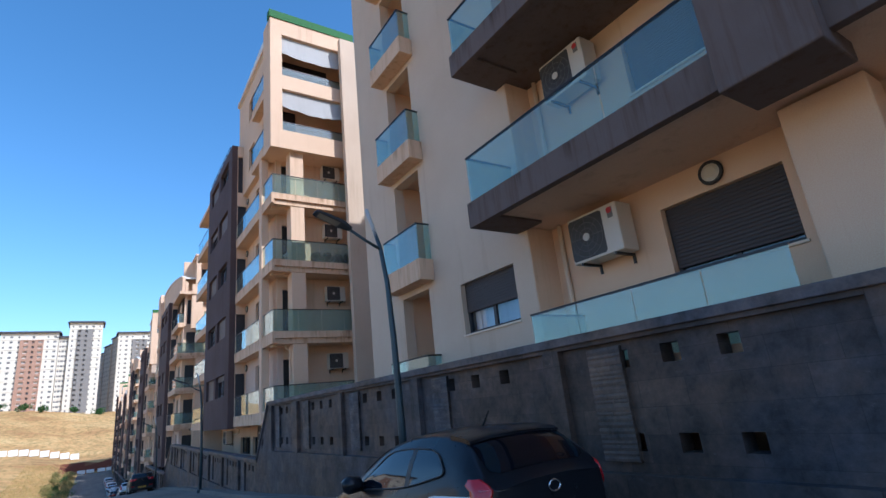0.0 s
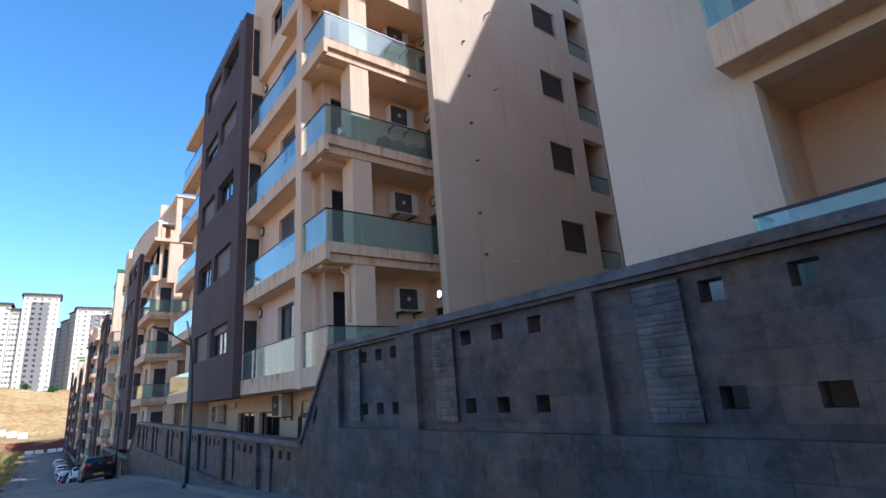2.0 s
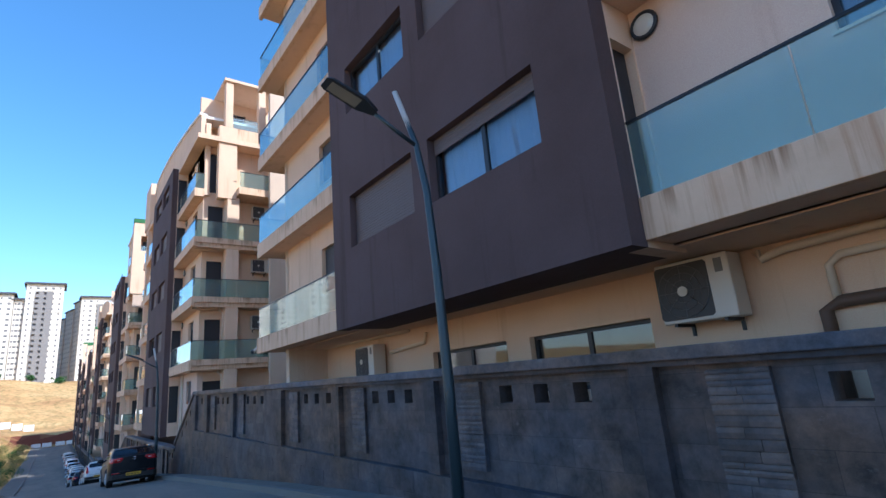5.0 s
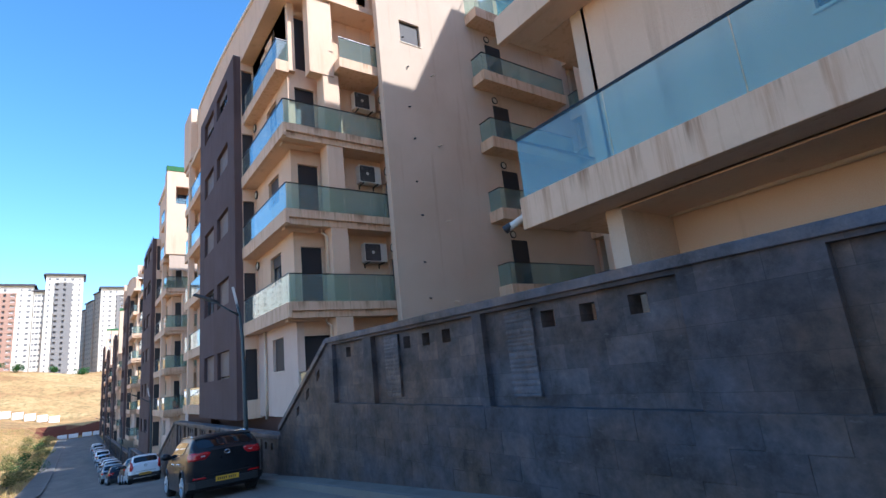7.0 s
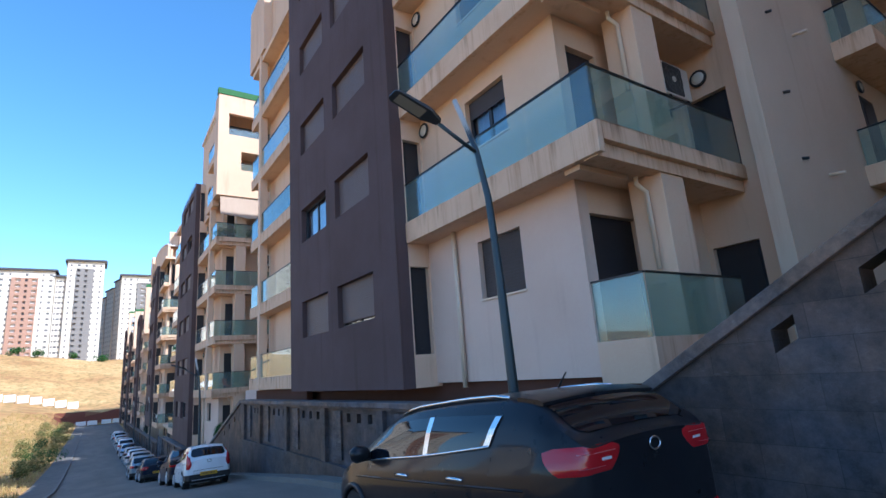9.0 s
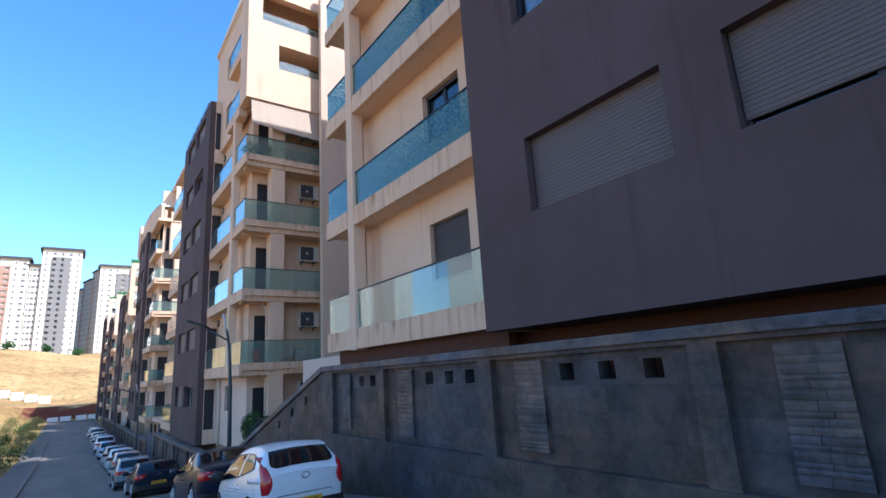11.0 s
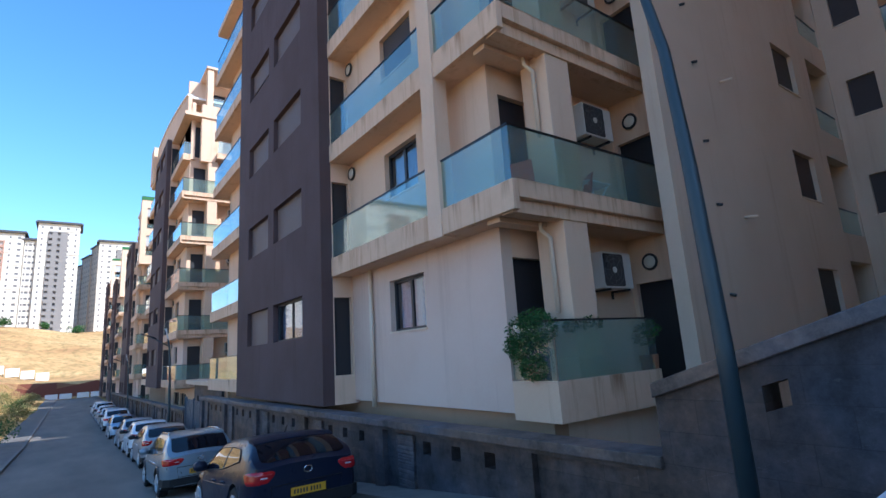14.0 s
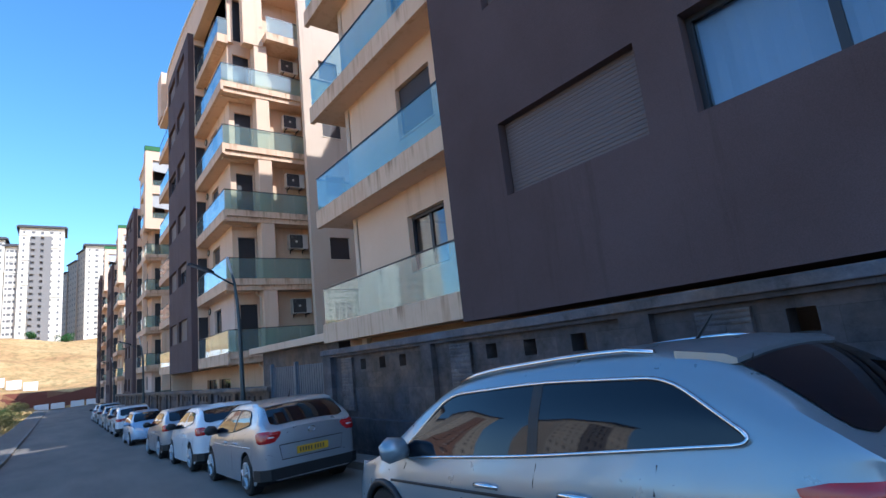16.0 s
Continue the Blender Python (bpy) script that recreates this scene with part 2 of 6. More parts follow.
# ---- building blocks ----
class Mesh:
    """Collects plain faces and links them as one mesh object."""

    def __init__(self):
        self.v, self.f = [], []

    def quad(self, *ps):
        i = len(self.v)
        self.v += [tuple(p) for p in ps]
        self.f.append(tuple(range(i, i + len(ps))))

    def box(self, x0, x1, y0, y1, z0, z1):
        i = len(self.v)
        self.v += [(x, y, z) for z in (z0, z1) for y in (y0, y1) for x in (x0, x1)]
        for a, b, c, d in ((0, 2, 3, 1), (4, 5, 7, 6), (0, 1, 5, 4), (2, 6, 7, 3), (0, 4, 6, 2), (1, 3, 7, 5)):
            self.f.append((i + a, i + b, i + c, i + d))
        return self

    def prism(self, poly, axis, a0, a1):
        """poly: points in the two other axes, in order; pulled along axis from a0 to a1."""
        k = "xyz".index(axis)
        n, i = len(poly), len(self.v)
        for a in (a0, a1):
            for p in poly:
                q = list(p)
                q.insert(k, a)
                self.v.append(tuple(q))
        area = sum(poly[j][0] * poly[(j + 1) % n][1] - poly[(j + 1) % n][0] * poly[j][1] for j in range(n))
        turn = (area > 0) == (axis != "y")
        a, b = tuple(range(i, i + n)), tuple(range(i + n, i + 2 * n))
        self.f += [a[::-1], b] if turn else [a, b[::-1]]
        for j in range(n):
            q = (i + j, i + (j + 1) % n, i + n + (j + 1) % n, i + n + j)
            self.f.append(q if turn else q[::-1])
        return self

    def tube(self, path, radii, n=10, caps=True):
        path = [Vector(p) for p in path]
        if isinstance(radii, (int, float)):
            radii = [radii] * len(path)
        i = len(self.v)
        up = Vector((0.13, 0.31, 0.94))
        for j, p in enumerate(path):
            d = (path[min(j + 1, len(path) - 1)] - path[max(j - 1, 0)]).normalized()
            a = d.cross(up).normalized() if abs(d.dot(up)) < 0.98 else d.cross(Vector((1, 0, 0))).normalized()
            b = d.cross(a)
            for k in range(n):
                t = 2 * math.pi * k / n
                self.v.append(tuple(p + radii[j] * (math.cos(t) * a + math.sin(t) * b)))
        for j in range(len(path) - 1):
            for k in range(n):
                q = (i + j * n + k, i + j * n + (k + 1) % n, i + (j + 1) * n + (k + 1) % n, i + (j + 1) * n + k)
                self.f.append(q)
        if caps:
            self.f.append(tuple(range(i + n - 1, i - 1, -1)))
            e = i + (len(path) - 1) * n
            self.f.append(tuple(range(e, e + n)))
        return self

    def wall(self, axis, face, depth, u0, u1, z0, z1, holes=()):
        """An upright wall. axis 'x': its faces stand at x = face and face + depth, u is y. axis 'y': likewise, u is x.
        holes: (u0, u1, z0, z1), cut right through."""
        us = sorted({u0, u1, *[min(max(h[j], u0), u1) for h in holes for j in (0, 1)]})
        zs = sorted({z0, z1, *[min(max(h[j], z0), z1) for h in holes for j in (2, 3)]})

        def solid(i, j):
            if not (0 <= i < len(us) - 1 and 0 <= j < len(zs) - 1):
                return False
            u, z = (us[i] + us[i + 1]) / 2, (zs[j] + zs[j + 1]) / 2
            return not any(h[0] < u < h[1] and h[2] < z < h[3] for h in holes)

        def pt(u, z, d):
            return (face + d, u, z) if axis == "x" else (u, face + d, z)

        for i in range(len(us) - 1):
            for j in range(len(zs) - 1):
                if not solid(i, j):
                    continue
                a, b, c, d = us[i], us[i + 1], zs[j], zs[j + 1]
                self.quad(pt(a, c, 0), pt(b, c, 0), pt(b, d, 0), pt(a, d, 0))
                self.quad(pt(a, c, depth), pt(a, d, depth), pt(b, d, depth), pt(b, c, depth))
                for (ii, jj, p, q) in ((i - 1, j, (a, c), (a, d)), (i + 1, j, (b, c), (b, d)), (i, j - 1, (a, c), (b, c)), (i, j + 1, (a, d), (b, d))):
                    if not solid(ii, jj):
                        self.quad(pt(*p, 0), pt(*q, 0), pt(*q, depth), pt(*p, depth))
        return self

    def data(self, name, mat, origin=(0, 0, 0), smooth=False):
        me = bpy.data.meshes.new(name)
        o = Vector(origin)
        me.from_pydata([tuple(Vector(p) - o) for p in self.v], [], self.f)
        me.materials.append(mat)
        me.validate()
        b = bmesh.new()
        b.from_mesh(me)
        bmesh.ops.remove_doubles(b, verts=b.verts, dist=0.0005)
        bmesh.ops.recalc_face_normals(b, faces=b.faces)
        b.to_mesh(me)
        b.free()
        if smooth:
            me.polygons.foreach_set("use_smooth", [True] * len(me.polygons))
        return me


ORIGIN = {}


def thing(name, at, label, category, group="", kind=""):
    """An empty at the base of a thing, that parents its parts."""
    ob = new(name)
    ob.empty_display_size = 0.2
    ob.location = at
    ORIGIN[ob.name] = Vector(at)
    return tagged(ob, label, category, group, kind)


def origin_of(ob):
    while ob.parent:
        ob = ob.parent
    return ORIGIN[ob.name]


def part(name, mesh, mat, parent, label="", smooth=False, bevel=0.0):
    """Links a Mesh as one part under a thing or a part; its faces are given in world places."""
    ob = new(name, mesh.data(name, mat, origin_of(parent), smooth))
    ob.parent = parent
    if label:
        ob["label"] = label
    if bevel:
        md = ob.modifiers.new("edge", "BEVEL")
        md.width, md.segments, md.limit_method = bevel, 2, "ANGLE"
    return ob


def whole(name, mesh, mat, label, category, group="", kind="", smooth=False, at=(0, 0, 0)):
    """A thing of one mesh."""
    ob = new(name, mesh.data(name, mat, at, smooth))
    ob.location = at
    ORIGIN[ob.name] = Vector(at)
    return tagged(ob, label, category, group, kind)


def piece(name, data, parent, at):
    """One more object on shared mesh data, at a world place, under parent."""
    ob = new(name, data)
    ob.parent = parent
    ob.location = Vector(at) - origin_of(parent)
    return ob


# ---- ground ----
PROFILE = ((-80, 3.2), (-40, 1.6), (0, 0.05), (6.88, -0.24), (14.4, -0.67), (21.95, -1.15), (36.2, -1.88), (47.6, -2.67), (61.1, -3.78), (69.3, -4.65),
           (78.3, -5.76), (88.6, -6.85), (97, -7.35), (117, -8.15), (150, -8.5), (205, -8.6), (260, -8.6))


def road_z(y):
    ys, zs = [p[0] for p in PROFILE], [p[1] for p in PROFILE]
    return float(np.interp(y, ys, zs))


def ground_z(x, y):
    """The land: the street's fall, the cut at its end, the hill with the towers."""
    base = road_z(y)
    edge = 212 + 3 * math.sin(x * 0.11)
    hill = float(np.interp(y - edge, (0, 0.8, 2.2, 28, 40, 95, 157, 210, 700, 2800), (-8.6, -7.8, -5.2, -4.9, -2.6, 7.0, 16.0, 17.5, 40.0, 60.0)))
    h = base if y < edge else hill
    if x < -5 and y < edge + 2.2:
        # beside the street the land climbs gently instead of ending in a cut
        climb = max(0.0, min(1.0, (y - edge + 45) / 47.2))
        h += min(1.0, (-5 - x) / 4) * (base + (-5.2 - base) * climb - h)
    left = max(0.0, min(1.0, (-5 - x) / 30))
    h += left * 4.2 * max(0.0, min(1.0, (y - 120) / 80)) + left * 0.6
    if y > 212:
        h += 0.5 * math.sin(x * 0.21 + y * 0.13) * min(1, (y - 212) / 30)
    return h


def build_ground():
    def steps(*runs):
        out = []
        for a, b, s in runs:
            out += list(np.arange(a, b, s))
        return out
    xs = steps((-2600, -400, 300), (-400, -80, 40), (-80, -10, 7), (-10, -1.6, 2.1)) + [-1.62, -1.6, 2.0, 5.4, 5.42] + steps((8, 60, 6), (60, 400, 40), (400, 2700, 300))
    ys = steps((-1500, -80, 200), (-80, 195, 4), (195, 220, 1.5), (220, 440, 8), (440, 900, 60), (900, 3000, 300))
    m = Mesh()
    m.v = [(float(x), float(y), ground_z(x, y) - (0.22 if -1.61 < x < 5.41 and y < 207 else 0.0)) for y in ys for x in xs]
    nx = len(xs)
    m.f = [(j * nx + i, j * nx + i + 1, (j + 1) * nx + i + 1, (j + 1) * nx + i) for j in range(len(ys) - 1) for i in range(nx - 1)]
    mat = material("dry_land", (0.3, 0.2, 0.11), 0.95, 0, 0.1)
    n = Nodes(mat)
    v = n.coords()
    c = n.ramp(n.noise(v, 0.05, 8, 0.65), ((0.3, (0.36, 0.18, 0.075)), (0.5, (0.54, 0.32, 0.13)), (0.7, (0.62, 0.42, 0.19))))
    tuft = n.ramp(n.noise(n.coords((1, 0.5, 1)), 0.6, 6, 0.7), ((0.45, (0, 0, 0)), (0.62, (0.6, 0.6, 0.6))))
    c = n.mix(tuft, c, (0.17, 0.14, 0.05))
    sep = n.add("ShaderNodeSeparateXYZ")
    g = n.add("ShaderNodeNewGeometry")
    n.link(g.outputs["True Normal"], sep.inputs[0])
    cut = n.ramp(sep.outputs["Z"], ((0.72, (1, 1, 1)), (0.9, (0, 0, 0))))
    c = n.mix(cut, c, (0.15, 0.05, 0.03))
    n.colour(c)
    n.bump(n.noise(v, 3, 8, 0.7), 0.6, 0.15)
    whole("ground", m, mat, "dry grassy earth rising to a hill", "ground", kind="structure", smooth=True)


ASPHALT = material("asphalt", (0.06, 0.06, 0.062), 0.9, 0, 0.3)
n_ = Nodes(ASPHALT)
v_ = n_.coords()
c_ = n_.ramp(n_.noise(n_.coords((1.0, 0.25, 1.0)), 0.7, 6, 0.6), ((0.3, (0.15, 0.13, 0.11)), (0.7, (0.24, 0.205, 0.17))))
n_.colour(n_.mix(0.35, c_, n_.ramp(n_.noise(v_, 45, 4), ((0.3, (0.2, 0.2, 0.2)), (0.75, (0.85, 0.85, 0.85)))), "OVERLAY"))
n_.bump(n_.noise(v_, 70, 3), 0.4, 0.008)
PAVING = material("concrete_paving", (0.26, 0.25, 0.23), 0.9, 0, 0.2)
n_ = Nodes(PAVING)
v_ = n_.coords()
n_.colour(n_.ramp(n_.noise(v_, 1.3, 8, 0.7), ((0.3, (0.13, 0.115, 0.10)), (0.7, (0.22, 0.19, 0.16)))))
n_.bump(n_.noise(v_, 40, 4), 0.4, 0.006)
KERB = stucco("kerb_stone", (0.20, 0.18, 0.16), 0.5, 0.3)


def strip(x0, x1, y0, y1, lift, thick, step=3.0):
    """A band that follows the street's fall."""
    m = Mesh()
    ys = list(np.arange(y0, y1, step)) + [y1]
    for y in ys:
        z = road_z(y) + lift
        m.v += [(x0, y, z), (x1, y, z), (x1, y, z - thick), (x0, y, z - thick)]
    for j in range(len(ys) - 1):
        a, b = 4 * j, 4 * j + 4
        for k in range(4):
            m.f.append((a + k, a + (k + 1) % 4, b + (k + 1) % 4, b + k))
    m.f += [(3, 2, 1, 0), tuple(range(len(m.v) - 4, len(m.v)))]
    return m


KERB_R, KERB_L, WALL_X = 4.62, -1.5, 5.18
build_ground()
whole("road", strip(KERB_L, KERB_R, -80, 210, 0.0, 0.5), ASPHALT, "worn grey asphalt street falling away downhill", "road", kind="structure", smooth=False)
whole("pavement_right", strip(KERB_R + 0.12, WALL_X + 0.35, -80, 210, 0.12, 0.5), PAVING, "narrow dusty concrete pavement under a wall", "pavement", kind="structure")
whole("kerb_right", strip(KERB_R, KERB_R + 0.12, -80, 210, 0.13, 0.5), KERB, "low concrete kerb beside parked cars", "kerb", kind="structure")
whole("kerb_left", strip(KERB_L - 0.15, KERB_L, -80, 210, 0.13, 0.5), KERB, "low concrete kerb beside dry grass", "kerb", kind="structure")
whole("pavement_left", strip(KERB_L - 1.7, KERB_L - 0.15, -80, 210, 0.12, 0.5), PAVING, "dusty concrete pavement beside dry grass", "pavement", kind="structure")

# ---- apartment buildings ----
STOREY, SX, BX, IX, EX = 3.06, 5.70, 5.43, 6.28, 17.8
rnd = random.Random(7)


def shutter_mesh(axis, at, u0, u1, z0, z1, pitch=0.055):
    """One corrugated sheet: a rounded slat profile pulled along the opening."""
    front, z = [], z1
    while z > z0 + 0.02:
        lo = max(z0, z - pitch)
        front += [(at, z), (at - 0.006, z - 0.01), (at - 0.006, lo + 0.01)]
        z = lo
    pr = front + [(at, z0), (at + 0.014, z0), (at + 0.014, z1)]
    return Mesh().prism(pr, "y" if axis == "x" else "x", u0, u1)


def flat(axis, m, at, depth, u0, u1, z0, z1):
    if axis == "x":
        m.box(at, at + depth, u0, u1, z0, z1)
    else:
        m.box(u0, u1, at, at + depth, z0, z1)
    return m


def window(parent, axis, face, u0, u1, z0, z1, shut=1.0, mat=None, sill=True, curtain=False, set_back=0.13):
    """A window unit in an opening: dark frame with two sashes, glass, roller shutter let down by the share shut."""
    at = face + set_back
    m = Mesh()
    t = 0.06
    flat(axis, m, at, 0.07, u0, u0 + t, z0, z1)
    flat(axis, m, at, 0.07, u1 - t, u1, z0, z1)
    flat(axis, m, at, 0.07, u0 + t, u1 - t, z1 - t, z1)
    flat(axis, m, at, 0.07, u0 + t, u1 - t, z0, z0 + t)
    mid = (u0 + u1) / 2
    flat(axis, m, at + 0.01, 0.05, mid - 0.04, mid + 0.04, z0 + t, z1 - t)
    w_ = part("window", m, DARK, parent, "dark framed sliding window")
    if shut < 0.97:
        for a, b in ((u0 + t, mid - 0.04), (mid + 0.04, u1 - t)):
            part("pane", flat(axis, Mesh(), at + 0.035, 0.012, a, b, z0 + t, z1 - t), PANE, w_).visible_shadow = False
        if curtain:
            c = Mesh()
            steps = 26
            pts = [(u0 + t + (u1 - u0 - 2 * t) * i / steps, at + 0.16 + 0.025 * math.sin(i * 1.9)) for i in range(steps + 1)]
            for (a, p), (b, q) in zip(pts, pts[1:]):
                if axis == "x":
                    c.quad((p, a, z0), (q, b, z0), (q, b, z1), (p, a, z1))
                else:
                    c.quad((a, p, z0), (b, q, z0), (b, q, z1), (a, p, z1))
            part("curtain", c, CURTAIN, w_, "white hanging curtain")
    if shut > 0.03:
        part("shutter", shutter_mesh(axis, at - 0.02, u0 + 0.02, u1 - 0.02, z1 - (z1 - z0) * shut, z1), mat or SHUT, w_, "lowered slatted roller shutter")
    if sill:
        part("sill", flat(axis, Mesh(), face - 0.03, set_back + 0.03, u0 - 0.03, u1 + 0.03, z0 - 0.035, z0 - 0.002), PIPE if not mat else EDGE, w_)
    return w_


def door(parent, axis, face, u0, u1, z0, z1):
    at = face + 0.12
    d = part("door", flat(axis, Mesh(), at, 0.05, u0, u1, z0, z1), DOORM, parent, "dark closed balcony door")
    part("panel", flat(axis, Mesh(), at - 0.012, 0.01, u0 + 0.1, u1 - 0.1, z0 + 0.12, z1 - 0.12), DARK, d)
    return d


def panes(parent, axis, at, u0, u1, z0, z1, size=1.35, skip=None, film=None):
    """A row of glass sheets with a thin dark top rail on top."""
    runs = [(u0, u1)] if not skip else [(u0, skip[0]), (skip[1], u1)]
    for a, b in runs:
        if b - a < 0.15:
            continue
        k = max(1, round((b - a) / size))
        for i in range(k):
            p, q = a + (b - a) * i / k, a + (b - a) * (i + 1) / k
            part("pane", flat(axis, Mesh(), at, 0.014, p + 0.008, q - 0.008, z0 - 0.03, z1), film or GLASS, parent).visible_shadow = False
        part("rail", flat(axis, Mesh(), at - 0.012, 0.036, a, b, z1, z1 + 0.03), RAIL, parent)


def corner_balcony(bld, zk, yc, yr, y1, x1=9.88, edge=None, pillar=None, glass=0.88):
    """A balcony that wraps round the near corner: slab, upstand, beam, glass."""
    edge = edge or EDGE
    m = Mesh()
    m.box(SX + 0.13, IX, yc + 0.35, y1, zk + 0.02, zk + 0.2)
    m.box(IX, 9.88, yc + 0.35, yr, zk + 0.02, zk + 0.2)
    slab = part("balcony", m, CREAM, bld, "cream concrete balcony with rust-stained edge")
    e = Mesh()
    e.box(SX, SX + 0.13, yc, y1, zk, zk + 0.48)
    e.box(SX + 0.13, x1, yc, yc + 0.13, zk + 0.2, zk + 0.48)
    part("upstand", e, edge, slab, bevel=0.012)
    part("beam", Mesh().box(SX + 0.06, x1, yc + 0.1, yc + 0.35, zk - 0.02, zk + 0.2), EDGE, slab, bevel=0.01)
    part("bracket", Mesh().box(SX + 0.14, IX + 0.7, yc + 0.5, yc + 0.8, zk - 0.07, zk + 0.02), CREAM, slab, bevel=0.01)
    panes(slab, "x", SX + 0.05, yc + 0.05, y1, zk + 0.5, zk + 0.5 + glass, 1.5, pillar)
    panes(slab, "y", yc + 0.05, SX + 0.07, x1 - 0.02, zk + 0.5, zk + 0.5 + glass, 1.15)
    return slab


def front_balcony(bld, zk, y0, y1, wrap_far=True, edge=None, pillar=None, film=None):
    edge = edge or EDGE
    slab = part("balcony", Mesh().box(SX + 0.13, IX, y0, y1 - 0.13, zk + 0.02, zk + 0.2), CREAM, bld, "cream concrete balcony with rust-stained edge")
    e = Mesh().box(SX, SX + 0.13, y0, y1, zk, zk + 0.48)
    if wrap_far:
        e.box(SX + 0.13, 9.15, y1 - 0.13, y1, zk + 0.2, zk + 0.48)
        e.box(IX, 9.15, y1 - 1.5, y1 - 0.13, zk + 0.02, zk + 0.2)
    part("upstand", e, edge, slab, bevel=0.012)
    panes(slab, "x", SX + 0.05, y0, y1 - 0.05, zk + 0.5, zk + 1.38, 1.5, pillar, film)
    if wrap_far:
        panes(slab, "y", y1 - 0.07, SX + 0.07, 9.2, zk + 0.5, zk + 1.38, 1.15)
    return slab


def air_conditioner(axis, face, u, z, side=-1, size=(0.86, 0.62, 0.32), group="wall air conditioners", fans=1, mark=False):
    """An outdoor unit on brackets, standing off a wall on its side 'side' of the face."""
    w_, h, d = size
    a = face + side * 0.08
    b = a + side * d
    lo, hi = min(a, b), max(a, b)
    base = (face, u, z) if axis == "x" else (u, face, z)
    t = thing("air_conditioner", base, "off-white outdoor air conditioner unit on wall brackets" if fans == 1 else "tall two-fan outdoor air conditioner unit on brackets", "air conditioner", group)
    part("casing", flat(axis, Mesh(), lo, hi - lo, u - w_ / 2, u + w_ / 2, z, z + h), ACW, t, bevel=0.02)
    n = 24
    ring = [(math.cos(2 * math.pi * i / n), math.sin(2 * math.pi * i / n)) for i in range(n)]

    def pt(uu, zz, dd):
        return (b + side * dd, uu, zz) if axis == "x" else (uu, b + side * dd, zz)

    for i in range(fans):
        r = min(h / fans * 0.42, w_ * 0.36)
        cu, cz = u + w_ * (0.14 if axis == "x" else -0.14), z + h * (i + 0.5) / fans
        g = Mesh()
        q = r * 1.06
        g.quad(*[pt(cu + e * q, cz + f * q, 0.004) for e, f in ((-1, -0.9), (-0.9, -1), (0.9, -1), (1, -0.9), (1, 0.9), (0.9, 1), (-0.9, 1), (-1, 0.9))])
        part("fan_opening", g, ACD, t, "dark fan opening")
        gr = Mesh()
        for rr in (1.0, 0.72, 0.44):
            gr.tube([pt(cu + r * rr * c, cz + r * rr * s, 0.018) for c, s in ring + ring[:1]], 0.004, 4, False)
        for j in range(8):
            c, s = ring[j * n // 8]
            gr.tube([pt(cu, cz, 0.02), pt(cu + r * c, cz + r * s, 0.02)], 0.004, 4)
        part("grille", gr, ACG, t, "grey wire fan grille")
        part("fan_hub", Mesh().tube([pt(cu, cz, 0.012), pt(cu, cz, 0.03)], r * 0.2, 14), ACW, t, "pale round fan hub")
    part("badge", flat(axis, Mesh(), b + side * 0.004 if side < 0 else b, 0.004, u - w_ * 0.42, u - w_ * 0.32, z + h * 0.7, z + h * 0.92), ACG, t)
    if mark:
        part("red_disc", Mesh().tube([pt(u - w_ * 0.36, z + h * 0.86, 0.003), pt(u - w_ * 0.36, z + h * 0.86, 0.008)], 0.05, 16), REDD, t, "plain red disc")
    for uu in (u - w_ * 0.33, u + w_ * 0.33):
        br = flat(axis, Mesh(), min(face, b), abs(face - b), uu - 0.02, uu + 0.02, z - 0.04, z - 0.001)
        flat(axis, br, min(face, face + side * 0.03), 0.03, uu - 0.02, uu + 0.02, z - 0.16, z - 0.039)
        part("bracket", br, DARK, t, "dark steel wall bracket")
    return t


def wall_lamp(axis, face, u, z, r=0.16, side=-1, lit=False):
    base = (face, u, z) if axis == "x" else (u, face, z)
    t = thing("wall_lamp", base, "round black-rimmed bulkhead lamp on the wall", "wall lamp", "round wall lamps")
    d = Vector((side, 0, 0)) if axis == "x" else Vector((0, side, 0))
    p = Vector(base)
    e = Vector((0, 1, 0)) if axis == "x" else Vector((1, 0, 0))
    ring = [p + d * 0.04 + e * (r * math.cos(i * math.pi / 10)) + Vector((0, 0, r * math.sin(i * math.pi / 10))) for i in range(21)]
    part("rim", Mesh().tube(ring, 0.028, 6, False), DARK, t, smooth=True)
    part("diffuser", Mesh().tube([p, p + d * 0.05, p + d * 0.075], [r * 0.9, r * 0.88, r * 0.55], 18), LAMPON if lit else LAMPW, t, "glowing glass diffuser" if lit else "pale glass diffuser", smooth=False)
    return t


def pipe_run(path, r, label, mat=None, group="wall pipes"):
    return whole("pipe", Mesh().tube(path, r, 8), mat or PIPE, label, "pipe", group, smooth=True, at=path[0])


ACW = material("white_enamel", (0.62, 0.55, 0.47), 0.45)
ACD = material("fan_shadow", (0.055, 0.05, 0.05), 0.6)
REDD = material("red_mark", (0.5, 0.03, 0.03), 0.4)
ACG = material("grey_wire", (0.16, 0.15, 0.14), 0.5)
LAMPW = material("opal_glass", (0.62, 0.58, 0.5), 0.25)
LAMPON = material("lit_opal_glass", (0.8, 0.8, 0.76), 0.3)
LAMPON.node_tree.nodes["Principled BSDF"].inputs["Emission Color"].default_value = (1.0, 0.96, 0.85, 1)
LAMPON.node_tree.nodes["Principled BSDF"].inputs["Emission Strength"].default_value = 1.2
EARTHY = stucco("ochre_footing", (0.42, 0.26, 0.16), 0.5, 0.3)
FOOT = stucco("red_brown_footing", (0.11, 0.05, 0.035), 0.4, 0.3)
SAILCLOTH = stucco("cream_awning_cloth", (0.50, 0.38, 0.29), 0.3, 0.25)
